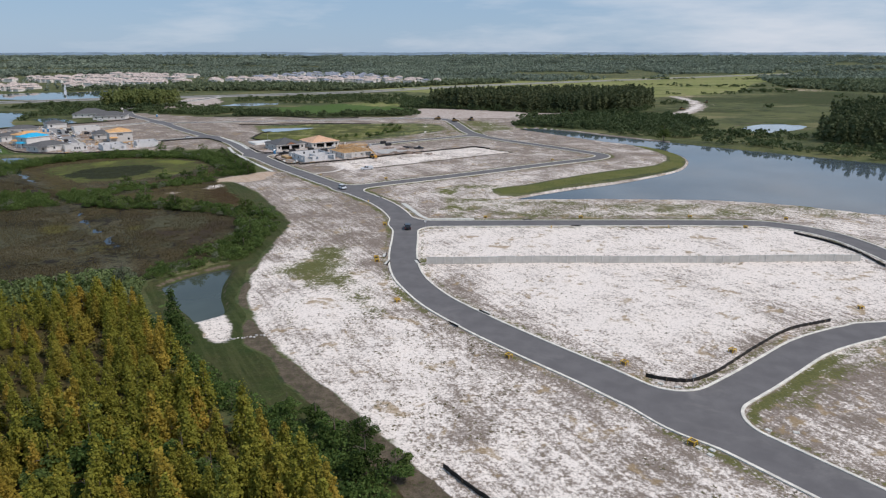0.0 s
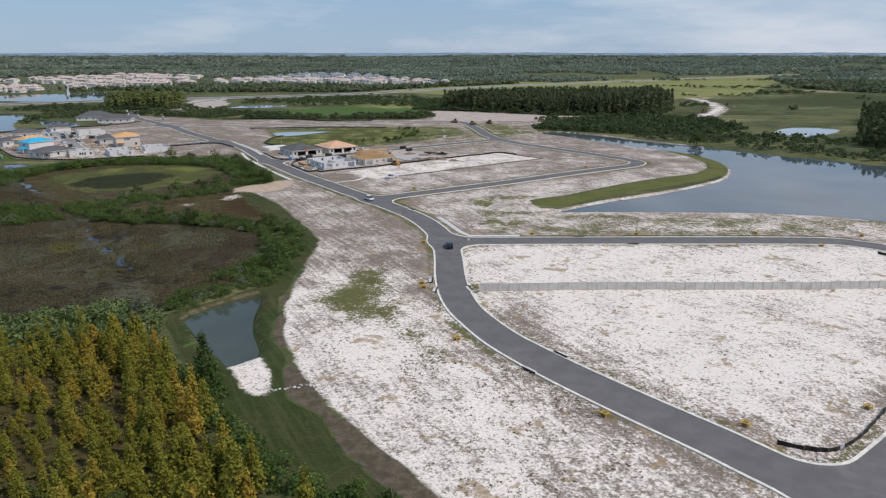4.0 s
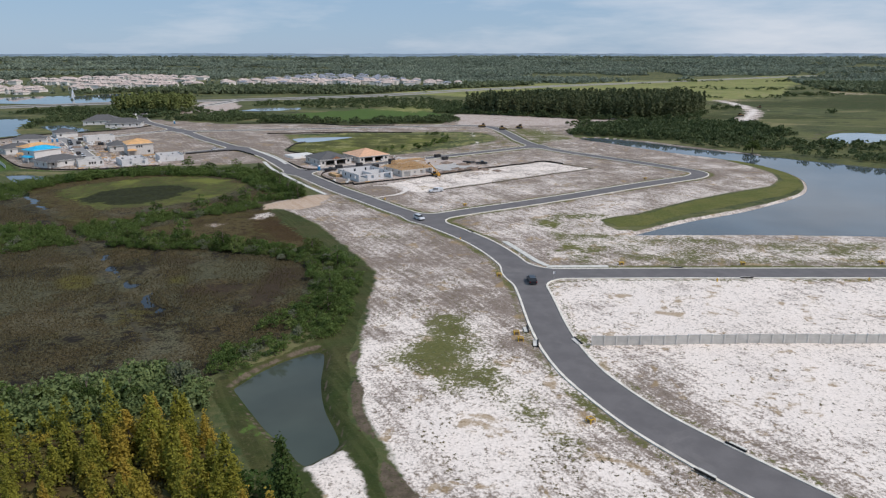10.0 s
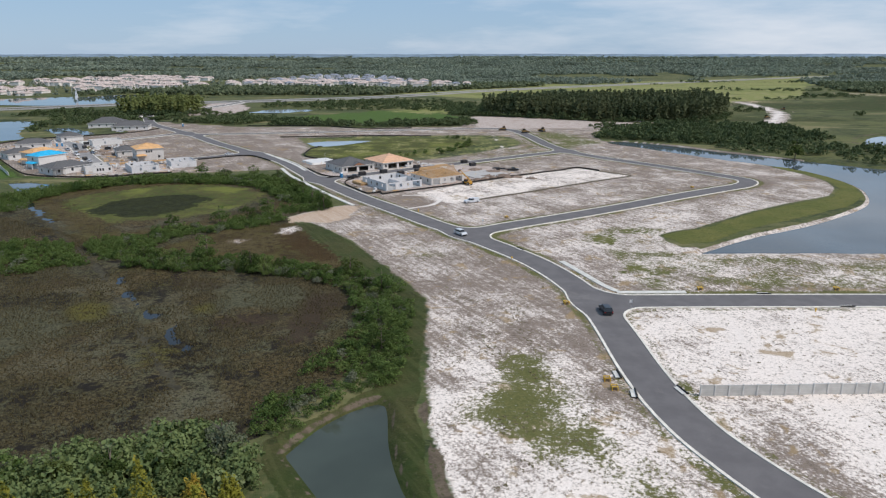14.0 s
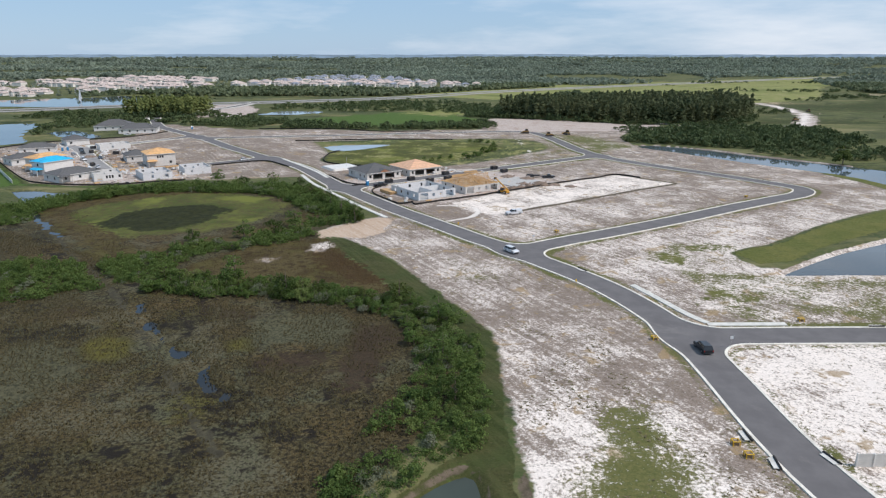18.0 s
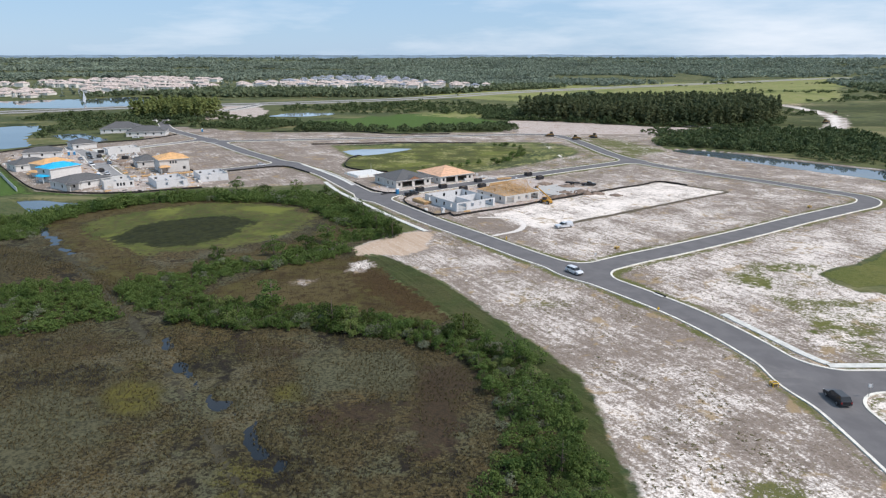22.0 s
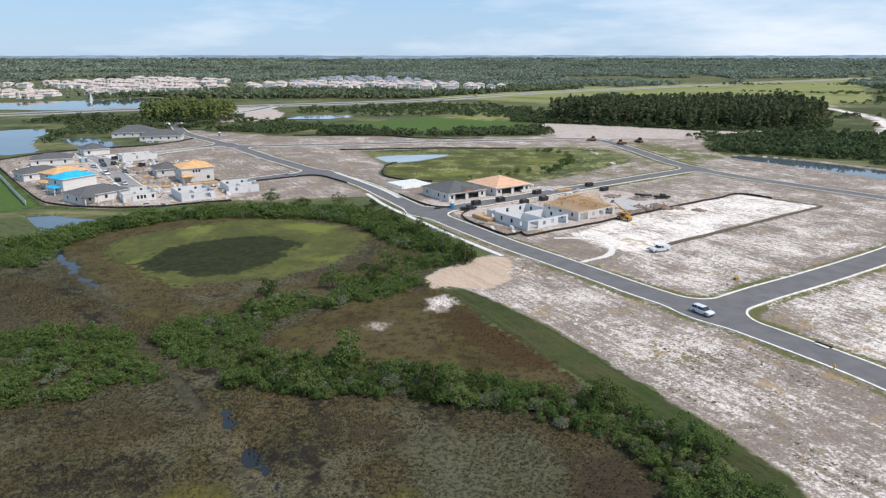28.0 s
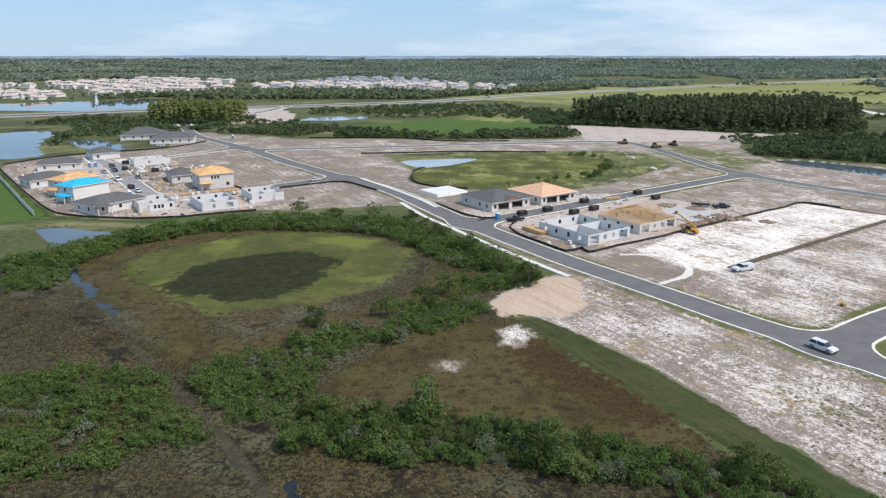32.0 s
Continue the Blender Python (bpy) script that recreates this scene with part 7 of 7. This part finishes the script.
def lumber(x, y, a_, nx, nz, length, label, mat=None):
    root = thing("lumber_stack", label, "lumber", "lumber stacks", Matrix.Translation((x, y, float(height_at(x, y)) + 0.05)) @ Matrix.Rotation(radians(a_), 4, "Z"))
    for q in (-length * 0.35, length * 0.35):
        part("bearer", Solid().box(q - 0.06, -nx * 0.15, 0, q + 0.06, nx * 0.15, 0.1), M_STAKE, root)
    for k in range(nz):
        for i in range(nx - k // 2):
            o = rng.uniform(-0.25, 0.25)
            y0_ = (i - (nx - k // 2) / 2) * 0.3
            part("board", Solid().box(-length / 2 + o, y0_, 0.1 + k * 0.2, length / 2 + o, y0_ + 0.28, 0.28 + k * 0.2), mat or M_LUMBER, root)


lumber(-82.3, 359.8, -57, 12, 5, 9, "stack of pale trusses and boards beside the kerb")
for x, y, a_, n in ((-210, 416, 33, 7), (-218, 412, 33, 8), (-202, 421, 35, 6), (-196, 424, 40, 5), (-226, 409, 20, 6), (-47, 409, 20, 5)):
    lumber(x, y, a_, n, 3, 6.5, "stack of yellow pine boards on the sand")


def rubble(x, y, r_, h, mat, label, category="rubble"):
    """A heap of broken bits."""
    root = thing("rubble_heap", label, category, "heaps", Matrix.Translation((x, y, float(height_at(x, y)) - 0.05)))
    s, q = Solid(), np.random.default_rng(int(abs(x * 7 + y)))
    ring_n, verts_, faces_ = 12, [], []
    for j, (k, zz) in enumerate(((1.0, 0), (0.72, 0.45), (0.38, 0.8), (0.1, 1.0))):
        for i in range(ring_n):
            rr = r_ * k * q.uniform(0.8, 1.15)
            verts_.append((rr * math.cos(i * 0.5236), rr * math.sin(i * 0.5236), h * zz * q.uniform(0.85, 1.1)))
    for j in range(3):
        for i in range(ring_n):
            faces_.append((j * ring_n + i, j * ring_n + (i + 1) % ring_n, (j + 1) * ring_n + (i + 1) % ring_n, (j + 1) * ring_n + i))
    part("mound", Solid().add(verts_, faces_), mat, root)
    for i in range(14):
        a_, d = q.uniform(0, 6.28), r_ * q.uniform(0.2, 1.1)
        part("chunk", Solid().box(d * math.cos(a_) - 0.3, d * math.sin(a_) - 0.2, 0, d * math.cos(a_) + 0.3, d * math.sin(a_) + 0.2, h * q.uniform(0.25, 0.7), 0.08), mat, root)


M_EARTH = plain("piled_earth", (0.27, 0.195, 0.145), 0.95, vary=0.25, scale=1.2)
M_DEBRIS = plain("pale_debris", (0.55, 0.52, 0.49), 0.9, vary=0.25, scale=1.2)
for x, y, r_, h in ((-22, 391, 4.0, 1.0), (-30, 397, 3.5, 0.9), (-18, 381, 3, 0.8), (-12, 377, 3, 0.7), (-255, 458, 4, 1.1), (-243, 460, 3, 0.9), (-236, 450, 3.5, 1.2), (-228, 404, 3, 0.8), (-25, 378, 3.0, 0.9), (-6, 372, 2.5, 0.7)):
    rubble(x, y, r_, h, M_EARTH, "heap of loose brown earth on the site", "earth heap")
for x, y, r_, h in ((-252, 470, 3, 0.8), (-244, 478, 3, 0.9), (-240, 445, 2.5, 0.7), (-52, 411, 2.5, 0.7), (-46, 404, 2.0, 0.5), (-208, 406, 2.2, 0.6), (-56, 415, 2.5, 0.8), (-258, 480, 3, 0.8), (-235, 470, 3, 0.8), (-186, 397, 2.2, 0.8)):
    rubble(x, y, r_, h, M_DEBRIS, "heap of pale building rubble on the site")


def silt_fence(pts, label="low black silt fence on wooden stakes", step=2.2, h=0.75):
    line = spline(pts, step)
    root = thing("silt_fence", label, "fence", "silt fences", Matrix.Identity(4))
    zs = [float(height_at(x, y)) for x, y in line]
    for (ax, ay), (bx, by), za, zb in zip(line[:-1], line[1:], zs[:-1], zs[1:]):
        d = Vector((bx - ax, by - ay, 0))
        n = Vector((-d.y, d.x, 0)).normalized() * 0.03
        sag = rng.uniform(0.0, 0.12)
        mid_ = ((ax + bx) / 2 + n.x * 4, (ay + by) / 2 + n.y * 4)
        v = []
        for sgn in (-1, 1):
            v += [(ax + n.x * sgn, ay + n.y * sgn, za - 0.1), (mid_[0] + n.x * sgn, mid_[1] + n.y * sgn, (za + zb) / 2 - 0.1), (bx + n.x * sgn, by + n.y * sgn, zb - 0.1),
                  (bx + n.x * sgn, by + n.y * sgn, zb + h), (mid_[0] + n.x * sgn, mid_[1] + n.y * sgn, (za + zb) / 2 + h - sag), (ax + n.x * sgn, ay + n.y * sgn, za + h)]
        part("fabric", Solid().add(v, [(0, 1, 4, 5), (1, 2, 3, 4), (11, 10, 7, 6), (10, 9, 8, 7), (5, 4, 10, 11), (4, 3, 9, 10)]), M_FABRIC, root)
    for (x, y), zz in list(zip(line, zs))[::2]:
        part("stake", Solid().box(x - 0.03, y - 0.08, zz - 0.2, x + 0.03, y - 0.02, zz + h + 0.15), M_STAKE, root)


silt_fence([(36.4, 106.0), (39.6, 104.5), (42.8, 103.9), (45.7, 104.9), (49.8, 107.6), (54.5, 111.7), (63.4, 119.5), (72.5, 126.4), (83.2, 130.8)])
silt_fence([(112, 202), (117, 193), (119.5, 182), (119, 168)])
silt_fence([(0.5, 79.5), (3, 76), (6.5, 72)])
silt_fence([(-86.5, 373), (-89.5, 366), (-88, 357), (-82.5, 347), (-76.5, 338), (-71.7, 340.8), (-70.5, 336.5), (-60, 344), (-48, 352), (-36.5, 361), (-20, 372.5), (-5, 383), (10, 393.5), (21, 401.5), (30, 393)])
silt_fence([(-113.5, 400), (-109.5, 392.5), (-104.5, 384), (-100.2, 378.6), (-97, 376.6), (-93.5, 377.3)])
silt_fence([(-322, 475), (-300, 448), (-267, 409), (-243, 383.5), (-220, 376.5), (-200, 378), (-176, 388)])
silt_fence([(-330, 490), (-319, 517), (-300, 535), (-273, 553), (-262, 584)], step=3.0)
silt_fence([(-157, 530), (-113, 535), (-54, 535)], step=3.0)
silt_fence([(-128, 500), (-120, 486), (-125, 470), (-124, 446), (-116, 434), (-101, 428)], step=2.6)
silt_fence([(-178, 429), (-170, 434.8), (-162.7, 440), (-157.5, 443), (-151.5, 441.5), (-144, 432.5), (-137.5, 424)], step=2.6)
silt_fence([(-70, 588), (-112, 586), (-140, 600), (-200, 602)], step=3.2)
silt_fence([(-205, 442), (-190, 425), (-182, 420)], step=2.6)

# perimeter wall of precast panels along the lots
M_PRECAST = plain("precast_panel", (0.60, 0.575, 0.53), 0.9, vary=0.08, scale=0.5)
M_POST = plain("precast_post", (0.66, 0.635, 0.59), 0.9, vary=0.06, scale=0.8)
wall_root = thing("panel_wall", "long pale precast concrete wall between the lots", "wall", "", Matrix.Identity(4))
post_mesh = panel_mesh = None
x0_, y0_, x1_, y1_ = -3.2, 171.6, 115.5, 173.6
n_panels = 50
for i in range(n_panels + 1):
    x, y = x0_ + (x1_ - x0_) * i / n_panels, y0_ + (y1_ - y0_) * i / n_panels
    zz = float(height_at(x, y))
    if post_mesh is None:
        p_ob = part("post", Solid().box(-0.14, -0.14, -0.4, 0.14, 0.14, 2.02, 0.03).prism([(-0.17, -0.17), (0.17, -0.17), (0.17, 0.17), (-0.17, 0.17)], 2.02, 2.1, [(-0.1, -0.1), (0.1, -0.1), (0.1, 0.1), (-0.1, 0.1)]), M_POST, wall_root)
        post_mesh = p_ob.data
    else:
        p_ob = new("post", post_mesh)
        p_ob.parent = wall_root
    p_ob.location = (x, y, zz)
    if i < n_panels:
        step_ = (x1_ - x0_) / n_panels
        if panel_mesh is None:
            s = Solid()
            for k in range(3):
                s.box(0.14, -0.05, -0.3 + k * 0.76, step_ - 0.14, 0.05, 0.44 + k * 0.76)
            s.box(0.14, -0.08, 1.9, step_ - 0.14, 0.08, 1.98)
            q_ob = part("panel", s, M_PRECAST, wall_root)
            panel_mesh = q_ob.data
        else:
            q_ob = new("panel", panel_mesh)
            q_ob.parent = wall_root
        q_ob.location, q_ob.rotation_euler = (x, y, zz + rng.uniform(-0.03, 0.03)), (0, 0, math.atan2(y1_ - y0_, x1_ - x0_))
# white fence behind the western houses
vin = thing("vinyl_fence", "white board fence behind the western bungalows", "fence", "", Matrix.Identity(4))
fl = np.linspace(0, 1, 38)
for i, s_ in enumerate(fl):
    x, y = -306 + 57 * s_, 450 - 70 * s_
    zz = float(height_at(x, y))
    part("post", Solid().box(x - 0.07, y - 0.07, zz - 0.3, x + 0.07, y + 0.07, zz + 1.85), M_FASCIA, vin)
    if i < len(fl) - 1:
        dx, dy = 57 / 37, -70 / 37
        n = Vector((-dy, dx, 0)).normalized() * 0.03
        v = [(x + n.x, y + n.y, zz), (x + dx + n.x, y + dy + n.y, zz), (x + dx + n.x, y + dy + n.y, zz + 1.75), (x + n.x, y + n.y, zz + 1.75),
             (x - n.x, y - n.y, zz), (x + dx - n.x, y + dy - n.y, zz), (x + dx - n.x, y + dy - n.y, zz + 1.75), (x - n.x, y - n.y, zz + 1.75)]
        part("panel", Solid().add(v, [(0, 1, 2, 3), (7, 6, 5, 4), (3, 2, 6, 7)]), M_FASCIA, vin)


# utility boxes, markers, inlets and signs along the kerbs
def junction_box(x, y, a_):
    root = thing("utility_box", "small utility box with a yellow guard frame", "utility box", "kerb-side utilities", Matrix.Translation((x, y, float(height_at(x, y)))) @ Matrix.Rotation(radians(a_), 4, "Z"))
    part("cover", Solid().box(-0.4, -0.35, -0.1, 0.4, 0.35, 0.55, 0.05), M_STAKE, root)
    for q in ((-0.5, -0.45), (0.5, -0.45), (0.5, 0.45), (-0.5, 0.45)):
        part("guard_post", Solid().tube((*q, -0.2), (*q, 0.78), 0.08, 6), M_SAFETY, root)
    for a2, b2 in (((-0.5, -0.45), (0.5, -0.45)), ((0.5, -0.45), (0.5, 0.45)), ((0.5, 0.45), (-0.5, 0.45)), ((-0.5, 0.45), (-0.5, -0.45))):
        part("guard_rail", Solid().tube((*a2, 0.7), (*b2, 0.7), 0.08, 6), M_SAFETY, root)


for x, y, a_ in ((34, 111, -50), (56, 116, 30), (37, 85, -50), (94, 138, 10), (-17.5, 177, 0), (-17, 173.8, 0), (-18, 214, 10), (16, 223.5, 0), (49, 223.5, 0), (87, 224, 0), (119, 221, -20),
                (-9.6, 143.2, -60), (-24, 297, 35), (60, 351, 35), (100, 214.5 - 5, 0), (13, 114, -50)):
    junction_box(x, y, a_)


def hydrant(x, y, mat, label):
    root = thing("hydrant", label, "hydrant", "kerb-side utilities", Matrix.Translation((x, y, float(height_at(x, y)))))
    part("barrel", Solid().tube((0, 0, -0.2), (0, 0, 0.75), 0.15, 10), mat, root)
    part("bonnet", Solid().tube((0, 0, 0.75), (0, 0, 0.95), 0.17, 10, 0.07), mat, root)
    part("outlet", Solid().tube((-0.28, 0, 0.55), (0.28, 0, 0.55), 0.08, 8), mat, root)


for x, y in ((-55, 307), (36.5, 214 - 4.5), (75, 210), (-27, 258.5 - 10)):
    hydrant(x, y, M_SAFETY, "short yellow hydrant by the kerb")


def inlet(x, y, a_):
    root = thing("inlet_sleeve", "black sediment sleeve lying over a kerb inlet", "drain", "kerb-side utilities", Matrix.Translation((x, y, KERB_Z + 0.03)) @ Matrix.Rotation(radians(a_), 4, "Z"))
    part("sleeve", Solid().tube((-1.6, 0, 0.12), (1.6, 0, 0.12), 0.17, 8), M_FABRIC, root)
    part("lid", Solid().box(-1.3, 0.1, -0.02, 1.3, 0.9, 0.05, 0.05), M_WALK, root)


for x, y, a_ in ((-5.6, 173.2, 105), (-14.9, 179, 90), (-13.8, 172, 82), (9.9, 135.9, -52), (2.9, 129.4, -52), (-23.5, 258.2, 120), (30, 220.1, 0), (45, 211.8, 0), (-98, 374.8, 35)):
    inlet(x, y, a_)


def sign(x, y, a_, h, color, label):
    root = thing("street_sign", label, "sign", "", Matrix.Translation((x, y, float(height_at(x, y)))) @ Matrix.Rotation(radians(a_), 4, "Z"))
    part("pole", Solid().tube((0, 0, -0.3), (0, 0, h), 0.04, 8), M_RIM, root)
    part("plate", Solid().box(-0.3, -0.06, h - 0.65, 0.3, -0.04, h - 0.02, 0.1), color, root)
    part("bracket", Solid().box(-0.06, -0.045, h - 0.4, 0.06, 0.02, h - 0.3), M_RIM, root)


sign(43.2, 101.8, 20, 2.7, M_WHITEPAINT, "white sign on a thin metal pole")
sign(-4.5, 210, 0, 2.6, M_WHITEPAINT, "white sign on a thin metal pole")
sign(-33, 284.5, 30, 2.6, M_WHITEPAINT, "white sign on a thin metal pole")
sign(-97, 379, 30, 2.6, M_WHITEPAINT, "white sign on a thin metal pole")

# a dark tree beside the lake
lone_tree_r = np.random.default_rng(500)
lt = plant("tree", 11, bush_crown(11, 4.0, 500, lone_tree_r, 10, 0.6), M_DARKLEAF, 0.3, 7, 3.0, "dark round-crowned tree beside the lake", "tree", "", lone_tree_r)
lt.matrix_basis = pose(146, 434, -0.2)


# pallets of block and loose litter of the building sites
def block_pallet(x, y, a_, mat, label):
    root = thing("block_pallet", label, "pallet", "block pallets", Matrix.Translation((x, y, float(height_at(x, y)) + 0.03)) @ Matrix.Rotation(radians(a_), 4, "Z"))
    part("pallet", Solid().box(-0.6, -0.6, -0.1, 0.6, 0.6, 0.12), M_STAKE, root)
    for k in range(3):
        for i in range(2):
            part("block_course", Solid().box(-0.55 + 0.56 * i, -0.55, 0.12 + 0.34 * k, -0.02 + 0.56 * i, 0.55 - 0.3 * (k == 2), 0.44 + 0.34 * k, 0.02), mat, root)
    return root


pr = np.random.default_rng(61)
pallets = [block_pallet(-236, 461, 20, M_BLOCK, "pallet of pale concrete block on the site"), block_pallet(-231, 466, 50, M_FASCIA, "pallet of goods wrapped in white plastic")]
for x0_, y0_, x1_, y1_, n in ((-262, 452, -226, 484, 26), (-224, 400, -190, 424, 14), (-300, 440, -280, 470, 6), (-66, 398, -36, 420, 7), (-82, 340, -72, 348, 3), (-202, 400, -176, 420, 8)):
    for _ in range(n):
        x, y = pr.uniform(x0_, x1_), pr.uniform(y0_, y1_)
        if roads_field(np.array([x]), np.array([y]))[0] > 1.2:
            copy_thing(pallets[int(pr.random() < 0.6)], Matrix.Translation((x, y, float(height_at(x, y)) + 0.03)) @ Matrix.Rotation(pr.uniform(0, 6.28), 4, "Z"))


def litter(poly, n, big, mat, label, seed):
    """Boards, off-cuts and chunks strewn over the ground."""
    q = np.random.default_rng(seed)
    spots_ = scatter(poly, math.sqrt(abs(np.ptp(np.array(poly)[:, 0]) * np.ptp(np.array(poly)[:, 1])) / n), q)
    spots_ = spots_[roads_field(spots_[:, 0], spots_[:, 1]) > 0.9]
    s = Solid()
    for x, y in spots_:
        if q.random() < 0.3:
            continue
        z_, a_ = float(height_at(x, y)), q.uniform(0, 3.14)
        l_, w_ = big * q.uniform(0.3, 1.3), big * q.uniform(0.1, 0.4)
        c_, d_ = math.cos(a_), math.sin(a_)
        s.prism([(x - l_ * c_ + w_ * d_, y - l_ * d_ - w_ * c_), (x + l_ * c_ + w_ * d_, y + l_ * d_ - w_ * c_), (x + l_ * c_ - w_ * d_, y + l_ * d_ + w_ * c_), (x - l_ * c_ - w_ * d_, y - l_ * d_ + w_ * c_)],
                z_ - 0.05, z_ + q.uniform(0.06, 0.4) * big)
    tagged(part("site_litter", s, mat, None), label, "litter", kind="stuff")


CLUSTER = [(-205, 376), (-262, 412), (-316, 476), (-300, 512), (-258, 508), (-240, 486), (-214, 440), (-176, 420), (-172, 396)]
VILLAS = [(-112, 390), (-98, 374), (-84, 352), (-70, 338), (-36, 362), (-10, 384), (-24, 408), (-46, 420), (-76, 418)]
litter(CLUSTER, 520, 0.8, M_FASCIA, "scraps of white wrap and broken block on the sites", 1)
litter(CLUSTER, 380, 1.3, M_LUMBER, "loose boards and off-cuts on the sites", 2)
litter(CLUSTER, 260, 0.9, M_STEEL, "dark scraps on the sites", 3)
litter(VILLAS, 240, 0.5, M_FASCIA, "pale scraps round the villas", 4)
litter(VILLAS, 200, 1.0, M_LUMBER, "loose boards round the villas", 5)
litter(VILLAS, 160, 0.9, M_EARTH, "clods of brown earth round the villas", 6)
for x, y, q, h in ((-34, 366.5, 2.2, 0.9), (-30.5, 369, 2.4, 1.0), (-27, 371, 2.5, 1.1), (-23, 373.5, 2.4, 1.0), (-19.5, 375.5, 2.2, 1.1), (-16.5, 375, 2.6, 1.4)):
    rubble(x, y, q, h, M_EARTH, "bank of loose brown earth along the pad", "earth heap")
tl = thing("flatbed_trailer", "dark flatbed trailer standing behind a pickup", "trailer", "", Matrix.Translation((-18.6, 395.6, float(height_at(-18.6, 395.6)) + 0.03)) @ Matrix.Rotation(radians(-20), 4, "Z"))
part("deck", Solid().box(-3.2, -1.1, 0.7, 3.0, 1.1, 0.85), M_STEEL, tl)
part("drawbar", Solid().tube((3.0, 0.6, 0.7), (4.4, 0, 0.6), 0.07, 6).tube((3.0, -0.6, 0.7), (4.4, 0, 0.6), 0.07, 6), M_STEEL, tl)
part("load", Solid().box(-2.6, -0.8, 0.86, -0.4, 0.7, 1.25, 0.1).box(0.2, -0.6, 0.86, 1.8, 0.8, 1.15, 0.1), M_PLASTIC, tl)
for s_ in (-1, 1):
    part("side_rail", Solid().box(-3.2, s_ * 1.08 - 0.03, 0.86, 3.0, s_ * 1.08 + 0.03, 1.1), M_STEEL, tl)
wheels(tl, [(-0.8, 1.0), (-0.8, -1.0), (0.1, 1.0), (0.1, -1.0)], 0.35, 0.22)


# stones laid across the swale below the pond, and pale lids of buried vaults beside the kerbs
def stone(x, y, q, seed):
    r_ = np.random.default_rng(seed)
    verts_, faces_ = [], []
    for j, (k, zz) in enumerate(((0.8, -0.15), (1.0, 0.25), (0.7, 0.6), (0.2, 0.72))):
        for i in range(7):
            w_ = q * k * r_.uniform(0.75, 1.15)
            verts_.append((w_ * math.cos(i * 0.8976), w_ * 0.8 * math.sin(i * 0.8976), q * zz * r_.uniform(0.8, 1.1)))
    for j in range(3):
        for i in range(7):
            faces_.append((j * 7 + i, j * 7 + (i + 1) % 7, (j + 1) * 7 + (i + 1) % 7, (j + 1) * 7 + i))
    faces_.append(tuple(range(21, 28)))
    root = thing("stone", "pale broken stone lying in the grass swale", "stone", "stones of the swale", Matrix.Translation((x, y, float(height_at(x, y)))) @ Matrix.Rotation(r_.uniform(0, 6.28), 4, "Z"))
    part("rock", Solid().add(verts_, faces_), M_DEBRIS, root)


for i in range(16):
    f_ = i / 15
    stone(-42.2 + 7.4 * f_ + pr.uniform(-0.3, 0.3), 122.4 + 2.0 * f_ + pr.uniform(-0.5, 0.5), pr.uniform(0.18, 0.42), 900 + i)


def vault_lid(x, y, a_):
    root = thing("vault_lid", "small pale concrete lid of a buried vault by the kerb", "lid", "kerb-side utilities", Matrix.Translation((x, y, float(height_at(x, y)) + 0.02)) @ Matrix.Rotation(radians(a_), 4, "Z"))
    part("slab", Solid().box(-0.45, -0.3, -0.1, 0.45, 0.3, 0.14, 0.04), M_WALK, root)
    part("pull_ring", Solid().tube((0.25, 0, 0.14), (0.25, 0, 0.17), 0.06, 6), M_STEEL, root)
for x, y, a_ in ((38.3, 103.4, -40), (40.8, 102.2, -15), (43.8, 101.2, 15), (49.9, 88.6, -52), (53.8, 87.9, -20), (37.6, 84.0, -52), (39.3, 83.4, -52), (38.6, 82.2, -52)):
    vault_lid(x, y, a_)
for x, y in ((-1.4, 127.3), (-0.1, 127.5), (1.2, 127.2)):
    stake_ = thing("survey_stake", "short weathered survey stake standing in the sand", "stake", "survey stakes", Matrix.Translation((x, y, float(height_at(x, y)))))
    part("lath", Solid().box(-0.05, -0.02, -0.2, 0.05, 0.02, 1.0), M_STAKE, stake_)
    part("flag", Solid().box(-0.06, -0.03, 0.8, 0.06, 0.03, 0.95), M_FASCIA, stake_)
